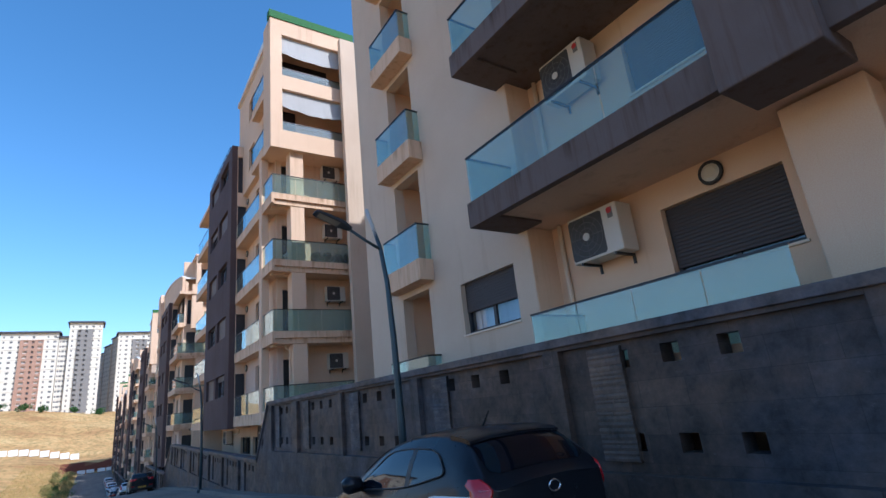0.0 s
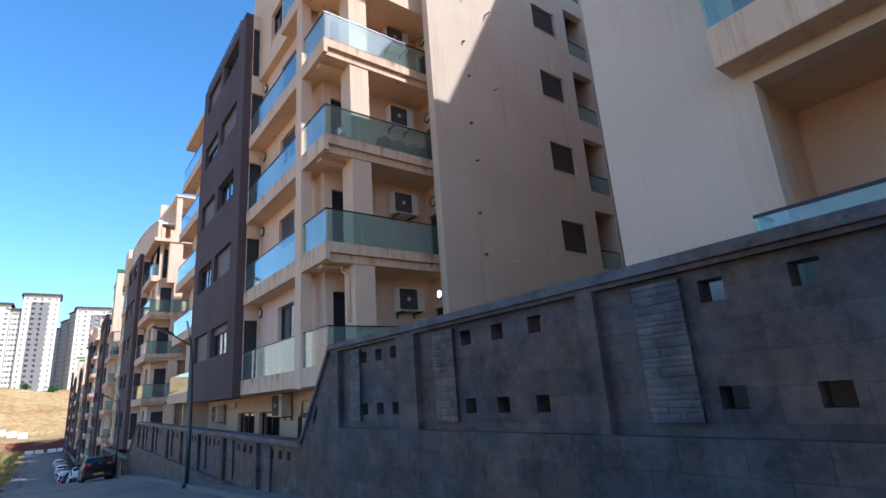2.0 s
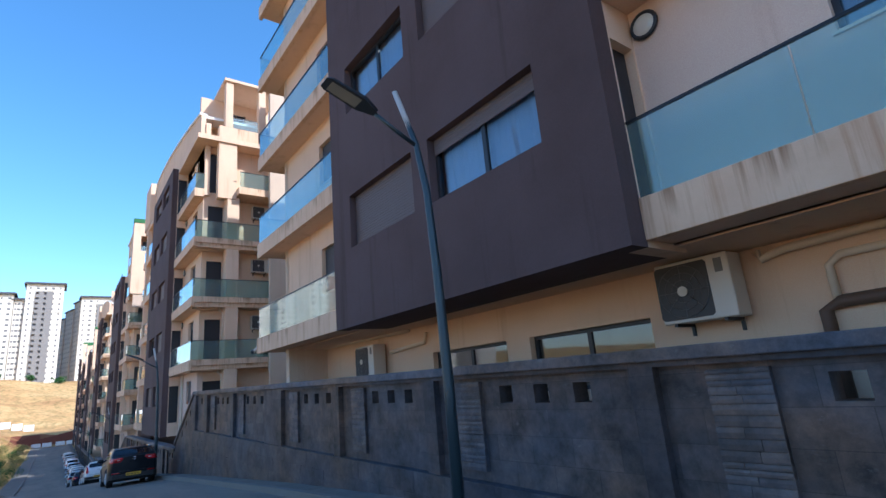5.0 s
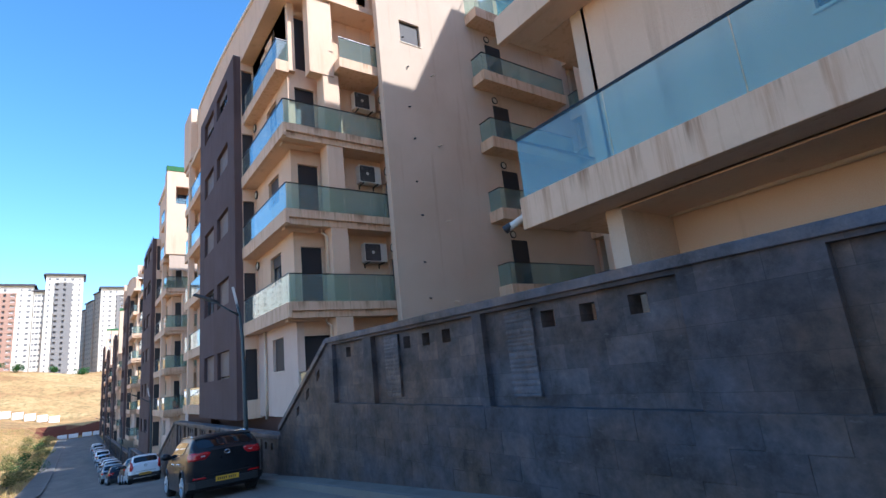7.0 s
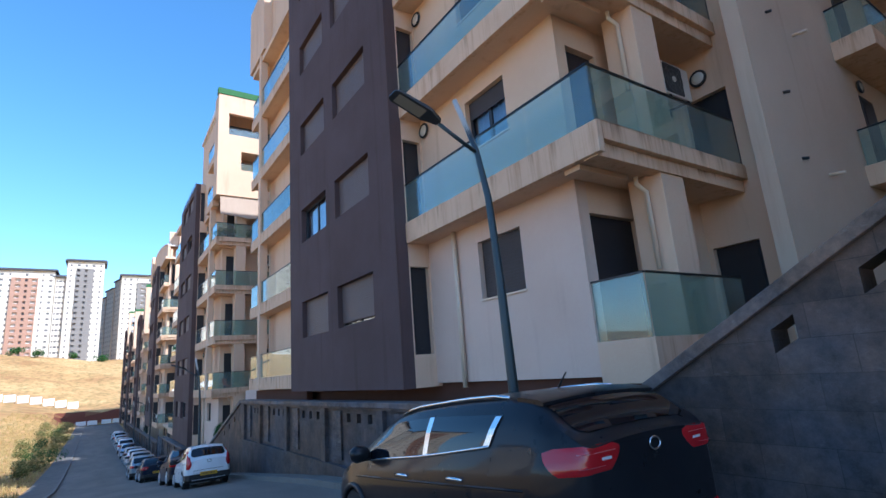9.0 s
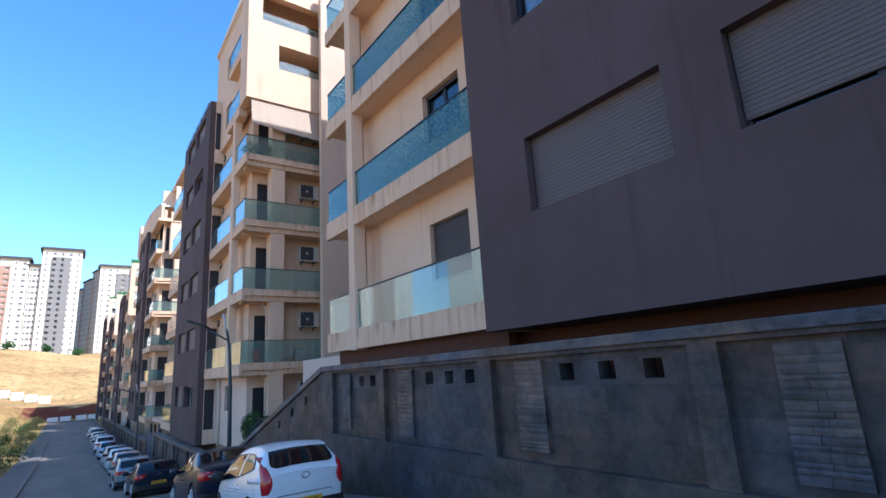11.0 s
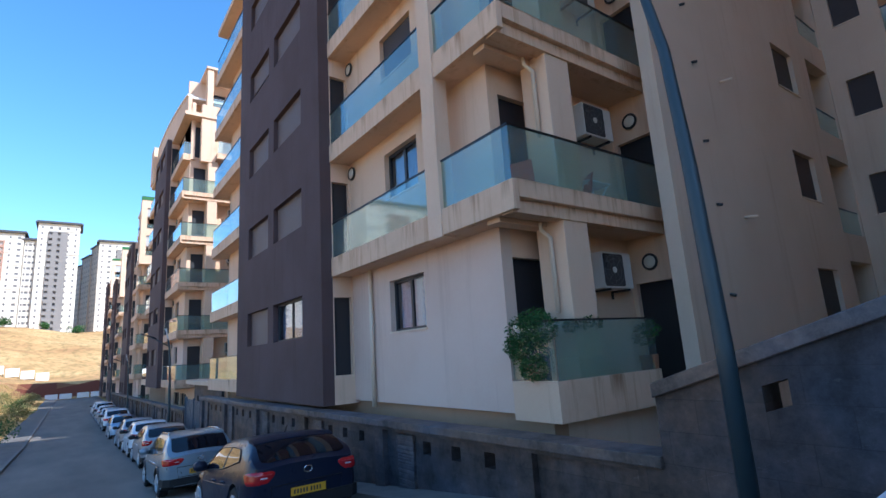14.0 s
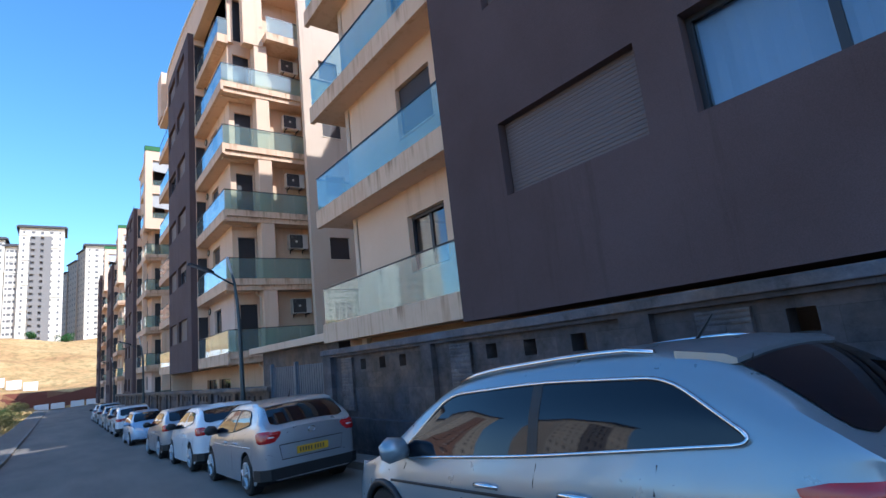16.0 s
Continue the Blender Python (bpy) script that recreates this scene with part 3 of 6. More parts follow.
AWNING = stucco("grey_awning_cloth", (0.42, 0.40, 0.38), 0.3, 0.25)


def window_state():
    r = rnd.random()
    return 1.0 if r < 0.55 else (0.35 if r < 0.7 else 0.06)


def building(yc, yb0, yb1, yf, z0, kb, wraps, closed_ground, y_up, pillar=None, far_pillar=None, round_top=False, detail=2, label="", box_cloth=True, states=None, corner=1.0, wz=1.54, wx=8.98, fwin=None, bwin=None, col=6.92, shadow_blocks=None, top_add=0.0, ac_from=0, lamp_on=False, low_awning=False, flank_window=None, foot_mat=None, side=(14.25, 15.6, 0.95, 2.1), strip_x=(16.3, 17.6), side_end=18.1):
    """One block of flats: corner balconies, a brown panel with paired windows, far balconies, a tall lit corner box, side wall.
    z0: underside of the first slab; kb: storeys of the brown panel; wraps: storeys with corner balconies."""
    zk = [z0 + STOREY * k for k in range(kb + 2)]
    base = road_z(yc) - 1.5
    roof = zk[kb] - 0.15
    top = zk[kb + 1] + 0.55 + top_add
    yr, ys = yc + corner, yc - 0.7
    bld = thing("apartment_building", (BX, yc, base), label, "apartment building", "blocks of flats along the street")
    # front inner wall, near part
    wins = []
    for k in range(kb):
        wy0, wy1 = fwin or (yr + 2.3, yr + 3.7)
        wins.append((wy0, wy1, zk[k] + 1.54, zk[k] + 2.68))
    part("front_wall", Mesh().wall("x", IX, 0.25, yr, yb0 + 0.1, z0, zk[1] + 0.02, wins[:1]), PALE_WALL, bld, "pale pinkish ground storey wall")
    part("front_wall", Mesh().wall("x", IX, 0.25, yr, yb0 + 0.1, zk[1] + 0.02, roof, wins[1:]), CREAM, bld)
    for k, h in enumerate(wins):
        st = (states or {}).get(("front", k), window_state())
        window(bld, "x", IX, *h, shut=st, curtain=st < 0.5)
    # side inner wall behind the corner balcony
    sd = [(6.5, 7.75 if closed_ground and not k else 7.3, zk[k] + 0.25, zk[k] + 2.55) for k in range(kb)]
    part("side_inner_wall", Mesh().wall("y", yr, 0.25, IX + 0.25, 9.9, z0, roof, sd), CREAM, bld)
    for h in sd:
        door(bld, "y", yr, *h)
    sd2 = [(yr - 0.95, yr - 0.1, zk[k] + 0.22, zk[k] + 2.15) for k in range(kb)]
    # side wall with small windows and a loggia strip
    sw = [(side[0], side[1], zk[k] + side[2], zk[k] + side[3]) for k in range(kb + 1)] if side else [flank_window] if flank_window else []
    lg = [(*strip_x, zk[k] + 0.5, zk[k] + 2.75) for k in range(kb + 1)] if strip_x else []
    part("side_wall", Mesh().wall("y", ys, 0.28, wx, side_end, base, top - 0.5, sw + lg), TONED_CREAM, bld)
    part("side_return", Mesh().wall("x", 9.9, 0.25, ys + 0.28, yr + 0.25, base, top - 0.5, sd2), CREAM, bld)
    for h in sd2:
        door(bld, "x", 9.9, *h)
    if detail > 0:
        for h in sw:
            window(bld, "y", ys, *h, shut=1.0)
        if lg:
            a, b = strip_x[0] - 0.25, strip_x[1] + 0.25
            m = Mesh().wall("y", ys + 1.32, 0.2, a, b, base, top - 0.5)
            for x in (a, b - 0.2):
                m.box(x, x + 0.2, ys + 0.28, ys + 1.32, base, top - 0.5)
            for h in lg:
                m.box(a + 0.2, b - 0.2, ys + 0.28, ys + 1.32, h[2] - 0.2, h[2] - 0.02)
            part("loggia_shaft", m.box(a, b, ys + 0.28, ys + 1.52, top - 0.5, top - 0.3), TONED_CREAM, bld)
        for h in lg:
            part("loggia_back", Mesh().box(h[0] - 0.1, h[1] + 0.1, ys + 1.2, ys + 1.3, h[2] - 0.4, h[3] + 0.3), SHUT, bld)
            panes(bld, "y", ys + 0.05, h[0], h[1], h[2], h[2] + 0.7, 1.4)
    # column in the side of the corner, pillar in the front
    z_col0 = base if not closed_ground else z0
    part("column", Mesh().box(col, col + 0.62, yc + 0.135, yc + 0.75, z_col0, zk[kb - 1] - 0.2), CREAM, bld, bevel=0.015)
    if pillar:
        part("pillar", Mesh().box(SX - 0.03, SX + 0.3, pillar, pillar + 0.42, zk[1] - 0.03 if closed_ground else zk[0] - 0.03, zk[kb - 1] + 0.2), CREAM, bld, bevel=0.015)
    sk = (pillar, pillar + 0.42) if pillar else None
    for k in wraps:
        corner_balcony(bld, zk[k], yc, yr, yb0, pillar=sk)
    if closed_ground:
        # ground storey: closed front, small balcony in the side
        e = Mesh().box(IX + 0.12, 9.88, yc + 0.15, yr, zk[0] - 0.05, zk[0] + 0.2)
        b = part("balcony", e, CREAM, bld, "ground floor balcony with glass guard")
        part("upstand", Mesh().box(IX, IX + 0.12, yc + 0.03, yr, zk[0] - 0.1, zk[0] + 0.5), CREAM, b)
        part("upstand", Mesh().box(IX + 0.12, 8.97, yc + 0.03, yc + 0.13, zk[0] - 0.1, zk[0] + 0.5), EDGE, b)
        panes(b, "y", yc + 0.06, IX + 0.06, 8.95, zk[0] + 0.53, zk[0] + 1.38, 1.2)
        panes(b, "x", IX + 0.04, yc + 0.08, yr, zk[0] + 0.53, zk[0] + 1.38, 1.2)
        part("footing", Mesh().wall("y", yc + 0.3, 0.25, IX + 0.42, 10.0, base - 3, zk[0] - 0.05), TONED_CREAM, bld)
        part("footing", Mesh().wall("x", IX + 0.12, 0.3, yc + 0.3, yf - 0.1, base - 3, z0 + 0.02), foot_mat or FOOT, bld)
        part("floor_slab", Mesh().box(IX + 0.44, EX, yr, yf - 1.2, z0 - 0.02, z0 + 0.1), CREAM, bld)
    else:
        # recessed ground storey with openings
        gh = [(yb0 + 1.2, yb0 + 3.6, z0 - 1.6, z0 - 0.65), (yb0 + 4.2, yb0 + 6.6, z0 - 1.6, z0 - 0.65)]
        part("ground_wall", Mesh().wall("x", 7.5, 0.3, yc + 0.9, yf - 0.3, base - 3, z0 + 0.1, gh), CREAM, bld)
        for h in gh:
            window(bld, "x", 7.5, *h, shut=0.0)
        part("floor_slab", Mesh().box(IX, EX, yr, yf - 1.2, z0 - 0.02, z0 + 0.2), CREAM, bld)
        part("end_wall", Mesh().wall("y", yc + 0.9, 0.25, 7.8, 9.15, base - 3, z0 + 0.1), CREAM, bld)
    # brown panel
    bh = []
    a0, a1, c0, c1 = bwin or (yb0 + 1.15, yb0 + 3.5, yb0 + 4.05, yb0 + 6.4)
    for k in range(kb):
        bh += [(a0, a1, zk[k] + wz, zk[k] + wz + 1.13), (c0, c1, zk[k] + wz, zk[k] + wz + 1.13)]
    brown_top = zk[kb] + 0.15
    part("brown_wall", Mesh().wall("x", BX, 0.3, yb0, yb1, z0 - 0.07, brown_top, bh), BROWN, bld, "dark mauve-brown rendered panel")
    rd = [(BX + 0.33, IX - 0.05, zk[k] + (0.62 if closed_ground and not k else 0.3), zk[k] + 2.55) for k in range(kb)]
    part("return_wall", Mesh().wall("y", yb0, 0.25, BX + 0.3, IX + 0.25, z0 - 0.07, brown_top, rd), CREAM, bld)
    for h in rd:
        door(bld, "y", yb0, *h)
    part("return_wall", Mesh().wall("y", yb1 - 0.25, 0.25, BX + 0.3, IX + 0.25, z0 - 0.07, brown_top), CREAM, bld)
    part("brown_soffit", Mesh().box(BX + 0.3, IX + 0.25, yb0 + 0.25, yb1 - 0.25, z0 - 0.07, z0 + 0.1), BROWN, bld)
    for i, h in enumerate(bh):
        st = (states or {}).get((i // 2, i % 2), 1.0)
        window(bld, "x", BX, *h, shut=st, mat=SHUTB, curtain=st < 0.5, set_back=0.16, sill=False)
    # far balconies
    fw = [(yb1 + 1.25, yb1 + 2.6, zk[k] + 1.22, zk[k] + 2.45) for k in range(kb)]
    part("far_front_wall", Mesh().wall("x", IX, 0.25, yb1 - 0.1, yf - 1.2, z0, roof, fw), CREAM, bld)
    for h in fw:
        window(bld, "x", IX, *h, shut=window_state())
    fp = (far_pillar, far_pillar + 0.32) if far_pillar else None
    for k in range(kb):
        front_balcony(bld, zk[k], yb1, yf, pillar=fp, film=FILM if round_top and k in (1, 2) else None)
    if far_pillar:
        part("footing", Mesh().wall("x", SX + 0.28, 0.2, yb1 + 0.1, yf - 0.15, base - 3, z0 + 0.02), FOOT, bld, "red-brown footing under the balcony")
        part("pillar", Mesh().box(SX - 0.03, SX + 0.3, far_pillar, far_pillar + 0.32, z0 - 0.03, zk[kb] + 0.2), CREAM, bld, bevel=0.015)
    part("far_wall", Mesh().wall("y", yf - 1.25, 0.25, IX, EX + 0.3, base, roof), TONED_CREAM, bld)
    part("back_wall", Mesh().wall("x", EX, 0.3, ys + 0.28, yf - 1.0, base, top - 0.5), TONED_CREAM, bld)
    # lower roof, parapet rail
    part("roof", Mesh().box(BX + 0.3, EX, y_up if not round_top else yc, yf, roof, zk[kb] + 0.12), CREAM, bld)
    if not round_top:
        rl = Mesh()
        for i in range(7):
            y = yb0 + 1.2 + i * (yb1 - yb0 - 1.2) / 6
            rl.tube([(BX + 0.12, y, brown_top), (BX + 0.12, y, brown_top + 0.5)], 0.02, 6)
        rl.tube([(BX + 0.12, yb0 + 1.2, brown_top + 0.5), (BX + 0.12, yb1, brown_top + 0.5)], 0.02, 6)
        part("roof_rail", rl, RAIL, bld)
    kt = kb - 1
    if not round_top:
        # tall corner block: box with open loggias, small front balconies
        rise = 0.5 if low_awning else 0.0
        zb = zk[kt] - 0.38 + rise
        oh = [(SX + 0.5, 9.3, zk[kt] + 0.55, zk[kt] + 2.75), (SX + 0.5, 9.3, zk[kt + 1] + 0.45, zk[kt + 1] + 2.75)] if not low_awning else [(SX + 1.4, 9.6, zk[kt] + 1.95, zk[kt] + 3.25), (SX + 0.6, 9.6, zk[kt + 1] + 1.3, zk[kt + 1] + 2.8)]
        part("corner_box", Mesh().wall("y", yc - 0.12, 0.3, SX - 0.05, 9.9, zb, top, oh), CREAM, bld)
        part("corner_box_side", Mesh().wall("x", SX - 0.05, 0.3, yc + 0.18, yc + 1.1, zb, top), CREAM, bld)
        for k in (kt, kt + 1):
            part("loggia_floor", Mesh().box(SX + 0.25, 9.89, yc + 0.18, yr + 0.3, zk[k] - 0.3 + rise, zk[k] + 0.2 + rise), CREAM, bld)
        part("loggia_ceiling", Mesh().box(SX + 0.25, 9.89, yc + 0.18, yr + 0.3, top - 0.5, top - 0.3), CREAM, bld)
        part("loggia_back", Mesh().wall("y", yr + 0.3, 0.2, IX, 9.9, zk[kt], top - 0.3), CREAM, bld)
        if low_awning:
            c, k = Mesh(), 18
            pts = [(SX + 0.2 + (9.75 - SX - 0.2) * i / k, zb - 1.25 - 0.3 * i / k - 0.07 * rnd.random()) for i in range(k + 1)]
            for (a, za), (b, zb2) in zip(pts, pts[1:]):
                c.quad((a, yc - 0.02, zb + 0.02), (b, yc - 0.02, zb + 0.02), (b, yc - 0.2, zb2), (a, yc - 0.2, za))
            cl = part("awning", c, SAILCLOTH, bld, "wide cream cloth awning under the corner box")
            cl.modifiers.new("thick", "SOLIDIFY").thickness = 0.012
        for h in oh:
            if box_cloth and not low_awning:
                c = Mesh()
                k = 14
                drop = rnd.uniform(0.9, 1.25)
                pts = [(h[0] + (h[1] - h[0]) * i / k, h[3] - drop - 0.16 * math.sin(i / k * math.pi) - 0.08 * rnd.random()) for i in range(k + 1)]
                for (a, za), (b, zb2) in zip(pts, pts[1:]):
                    c.quad((a, yc + 0.05, h[3]), (b, yc + 0.05, h[3]), (b, yc - 0.1, zb2), (a, yc - 0.1, za))
                cl = part("awning", c, AWNING, bld, "grey cloth blind hung in the loggia")
                md = cl.modifiers.new("thick", "SOLIDIFY")
                md.thickness = 0.012
            panes(bld, "y", yc + 0.1, h[0], h[1], h[2], h[2] + 0.55, 1.5)
            # dark sheet over the back wall stands for the loggia's inner shadow
            part("loggia_door", Mesh().box(h[0] + 0.3, h[1] - 0.2, yr + 0.24, yr + 0.29, h[2] - 0.25, h[3] - 0.2), DOORM, bld, "dark sheet for the shade inside the loggia")
        uh = [(yc + 4.4, yc + 5.6, zk[k] + 1.0, zk[k] + 2.3) for k in (kt, kt + 1)]
        ud = [(yc + 1.9, yc + 2.7, zk[k] + 0.25, zk[k] + 2.4) for k in (kt, kt + 1)]
        part("upper_front_wall", Mesh().wall("x", IX - 0.25, 0.25, yc + 1.1, y_up, zk[kt] + 0.1, top, uh + ud), CREAM, bld)
        for h in uh:
            window(bld, "x", IX - 0.25, *h, shut=window_state())
        for h in ud:
            door(bld, "x", IX - 0.25, *h)
        for k in (kt, kt + 1):
            s = part("balcony", Mesh().box(SX - 0.05, IX - 0.25, yc + 1.1, yc + 3.4, zk[k] - 0.25, zk[k] + 0.25), EDGE, bld, "small cream balcony with glass guard", bevel=0.012)
            panes(s, "x", SX, yc + 1.12, yc + 3.4, zk[k] + 0.25, zk[k] + 1.2, 1.2)
            panes(s, "y", yc + 3.36, SX, IX - 0.25, zk[k] + 0.25, zk[k] + 1.2, 1.2)
        part("upper_end_wall", Mesh().wall("y", y_up - 0.25, 0.25, IX, EX, roof, top), CREAM, bld)
        part("upper_roof", Mesh().box(SX + 0.2, EX, yc + 0.18, y_up, top - 0.3, top - 0.1), CREAM, bld)
        part("roof_edge", Mesh().box(SX - 0.1, 10.0, yc - 0.17, yc + 0.25, top, top + 0.42), GREEN, bld, "green ribbed roof edging")
        # bowed white coping down the front
        cv = [(yc + 0.3 + (y_up - yc - 0.3) * i / 12, top + 0.45 * math.cos(i / 12 * math.pi / 2)) for i in range(13)]
        part("coping", Mesh().prism([(y, z) for y, z in cv] + [(y_up, top - 0.35), (yc + 0.3, top - 0.35)], "x", IX - 0.33, IX), WHITE, bld)
    else:
        # bowed top storey over the brown panel
        ztop = zk[kb + 1] + 0.1
        peak, ye = yb1 + 1.4, yb1 + 4.7
        arc = []
        for i in range(19):
            y = yc + 0.9 + (ye - yc - 0.9) * i / 18
            arc.append((y, zk[kb] + 3.4 - 1.9 * max(0, (peak - y) / (peak - yc)) ** 1.6 - 0.9 * max(0, (y - peak - 1.8) / 1.5) ** 3))
        part("bowed_wall", Mesh().prism(arc + [(ye, zk[kb] - 0.1), (yc + 0.9, zk[kb] - 0.1)], "x", IX - 0.25, IX), CREAM, bld)
        part("bowed_coping", Mesh().prism(arc + [(p[0], p[1] + 0.12) for p in arc[::-1]], "x", IX - 0.33, IX + 0.05), WHITE, bld)
        part("bowed_roof", Mesh().prism(arc + [(p[0], p[1] - 0.15) for p in arc[::-1]], "x", IX, EX), WHITE, bld)
        part("tall_end", Mesh().box(SX - 0.05, IX, ye - 0.2, yf + 0.3, zk[kb] + 0.2, zk[kb] + 3.7), CREAM, bld)
        # open roofed loggia on a broad pier, small balconies below it
        part("broad_pier", Mesh().box(6.8, 7.75, yc + 0.1, yc + 0.55, zk[kt] - 0.3, zk[kb] + 0.85), CREAM, bld, bevel=0.015)
        part("loggia_post", Mesh().box(7.1, 7.5, yc + 0.1, yc + 0.5, zk[kb] + 0.85, ztop + 0.5), CREAM, bld, bevel=0.015)
        part("loggia_post", Mesh().box(8.9, 9.3, yc + 0.1, yc + 0.5, zk[kb] + 0.2, ztop + 0.5), CREAM, bld, bevel=0.015)
        part("loggia_roof", Mesh().box(7.0, 10.2, yc, yc + 2.6, ztop + 0.5, ztop + 0.68), CREAM, bld, bevel=0.015)
        lg2 = part("loggia_floor", Mesh().box(7.75, 10.2, yc + 0.1, yc + 2.4, zk[kb] - 0.1, zk[kb] + 0.85), EDGE, bld)
        panes(lg2, "y", yc + 0.14, 7.52, 8.88, zk[kb] + 0.85, zk[kb] + 1.5, 1.4)
        td = [(7.9, 8.8, zk[kb] + 0.9, zk[kb] + 3.0), (8.0, 8.8, zk[kt] + 0.3, zk[kt] + 2.4)]
        part("top_side_wall", Mesh().wall("y", yc + 2.4, 0.28, IX, 10.2, zk[kt], ztop + 0.5, td), CREAM, bld)
        for h in td:
            door(bld, "y", yc + 2.4, *h)
        s = part("balcony", Mesh().box(7.76, 9.62, yc - 0.35, yc + 2.4, zk[kt] - 0.1, zk[kt] + 0.3), EDGE, bld, "small cream balcony with glass guard", bevel=0.012)
        panes(s, "y", yc - 0.32, 7.8, 9.6, zk[kt] + 0.3, zk[kt] + 1.15, 1.2)
        s = part("balcony", Mesh().box(SX + 0.1, IX, yc + 0.8, yb0, zk[kt] - 0.1, zk[kt] + 0.35), EDGE, bld, "cream front balcony with glass guard", bevel=0.012)
        panes(s, "x", SX + 0.14, yc + 0.82, yb0, zk[kt] + 0.35, zk[kt] + 1.2, 1.5)
        panes(s, "y", yc + 0.84, SX + 0.14, IX, zk[kt] + 0.35, zk[kt] + 1.2, 1.2)
        ud = [(yc + 3.4, yc + 4.3, zk[k] + 0.4, zk[k] + 2.5) for k in (kt, kb)]
        part("upper_front_wall", Mesh().wall("x", IX, 0.25, yc + 0.8, yb0 + 0.2, roof - 2.9, zk[kb] + 1.2, ud[:1]), CREAM, bld)
        door(bld, "x", IX, *ud[0])
    # unseen masses behind the front, added to throw shadow edges on the next flank
    for x0, x1, ya, yb, zt in shadow_blocks or ():
        part("rear_block", Mesh().box(x0, x1, ya, yb, base, zt), CREAM, bld, "unseen taller rear mass, added for its shadow")
    # things on the walls
    if detail > 0:
        for k in range(ac_from, kb - 1):
            air_conditioner("y", yr, wx - 0.1, zk[k] + 2.0, size=(0.9, 0.7, 0.34))
            if k in wraps:
                wall_lamp("x", IX, yb0 - 0.2, zk[k] + 2.78)
            if detail > 1:
                wall_lamp("x", 9.9, yr - 0.5, zk[k] + 2.55, 0.15, lit=lamp_on and not k)
        pipe_run([(IX - 0.07, yb0 - 1.1, z0 - 0.1), (IX - 0.07, yb0 - 1.1, zk[wraps[0]] + 0.02 if closed_ground else zk[0] + 2.6)], 0.05, "cream drain pipe down the front wall") if closed_ground else None
        for k in wraps[:2]:
            z, x = zk[k] - 0.02, col - 0.06
            pipe_run([(x - 0.15, yc + 0.45, z), (x - 0.15, yc + 0.45, z - 0.12), (x, yc + 0.4, z - 0.25), (x, yc + 0.4, z - 1.5)], 0.038, "cream drain elbow at a balcony column")
        if detail > 1:
            for k in range(kb):
                pipe_run([(IX - 0.06, yb1 + 0.4, zk[k] + 0.2), (IX - 0.06, yb1 + 0.4, zk[k] + STOREY)], 0.045, "cream drain pipe down the front wall")
                for x, up, out, mt in ((10.4, 1.75, 0.1, DARK), (10.5, 0.45, 0.1, DARK), (11.6, 0.3, 0.26, PIPE)):
                    pipe_run([(x, ys + 0.02, zk[k] + up), (x, ys - out, zk[k] + up - 0.04)], 0.03, "short overflow pipe stub in a side wall", mt, "overflow pipe stubs")
    return bld
building(20.8, 27.77, 34.9, 41.3, 1.38, 5, (0, 1, 2, 3), False, 28.8, pillar=22.36, detail=2, states={(0, 0): 0.25, (1, 1): 0.02, (2, 0): 0.02, (3, 1): 0.3, (4, 0): 0.02, ("front", 0): 0.02},
         label="cream block of flats with brown panel and glass balconies", lamp_on=True, corner=1.35, bwin=(28.75, 31.17, 31.67, 34.07), col=6.58, shadow_blocks=[(18.4, 26.0, 20.6, 41.2, 25.0), (10.2, 18.1, 29.2, 41.2, 20.4)])
building(51.68, 57.1, 64.6, 71.4, -1.52, 5, (1, 2, 3), True, 71.4, far_pillar=69.65, round_top=True, detail=2, ac_from=1, flank_window=(10.3, 11.25, 12.25, 13.25), side=None, strip_x=None, side_end=20.3, states={(0, 0): 0.9, (1, 1): 0.02, (4, 1): 0.5, (4, 0): 0.3, ("front", 0): 1.0},
         label="cream block with bowed roof and brown panel", col=7.3, wx=9.3, fwin=(54.05, 55.3), bwin=(58.3, 60.5, 61.2, 63.4), shadow_blocks=[(18.2, 26.0, 52.0, 71.3, 25.0), (10.2, 18.1, 60.0, 71.2, 18.6)])
building(80.3, 87.0, 95.0, 101.15, -4.95, 6, (1, 2, 3, 4), True, 88.4, pillar=82.13, detail=2, states={(0, 0): 0.02, (3, 1): 0.7, (4, 0): 0.05, ("front", 0): 0.02, ("front", 1): 0.02},
         low_awning=True, label="cream block of flats with open ground floor corner", fwin=(83.68, 85.1), wz=1.63, foot_mat=EARTHY, side=(15.05, 16.4, 1.2, 2.45), strip_x=(17.55, 19.3), side_end=19.6, bwin=(88.33, 90.8, 91.35, 93.65), top_add=0.5, shadow_blocks=[(18.2, 26.0, 80.5, 101.0, 20.0)])
building(110.8, 116.5, 123.0, 129.0, -5.1, 6, (0, 1, 2, 3, 4), False, 129.0, round_top=True, detail=1, side=(10.2, 11.2, 1.25, 2.3), states={(1, 0): 0.3, (3, 1): 0.1}, col=7.3, wx=9.3,
         label="cream block with bowed roof behind the gate house", shadow_blocks=[(18.2, 26.0, 111.0, 128.8, 21.0)])
building(136.5, 142.7, 149.7, 155.0, -7.7, 6, (1, 2, 3, 4), True, 143.6, pillar=138.0, detail=0,
         label="cream block of flats further down the street")
building(162.5, 169.0, 176.0, 181.0, -8.0, 6, (1, 2, 3, 4), True, 170.0, detail=0,
         label="cream block of flats at the street's end")
# added last block, its height set to throw shade over the street's end
building(188.0, 194.0, 200.5, 207.0, -8.1, 7, (1, 2, 3, 4, 5), True, 195.0, detail=0,
         label="cream block of flats at the street's end")


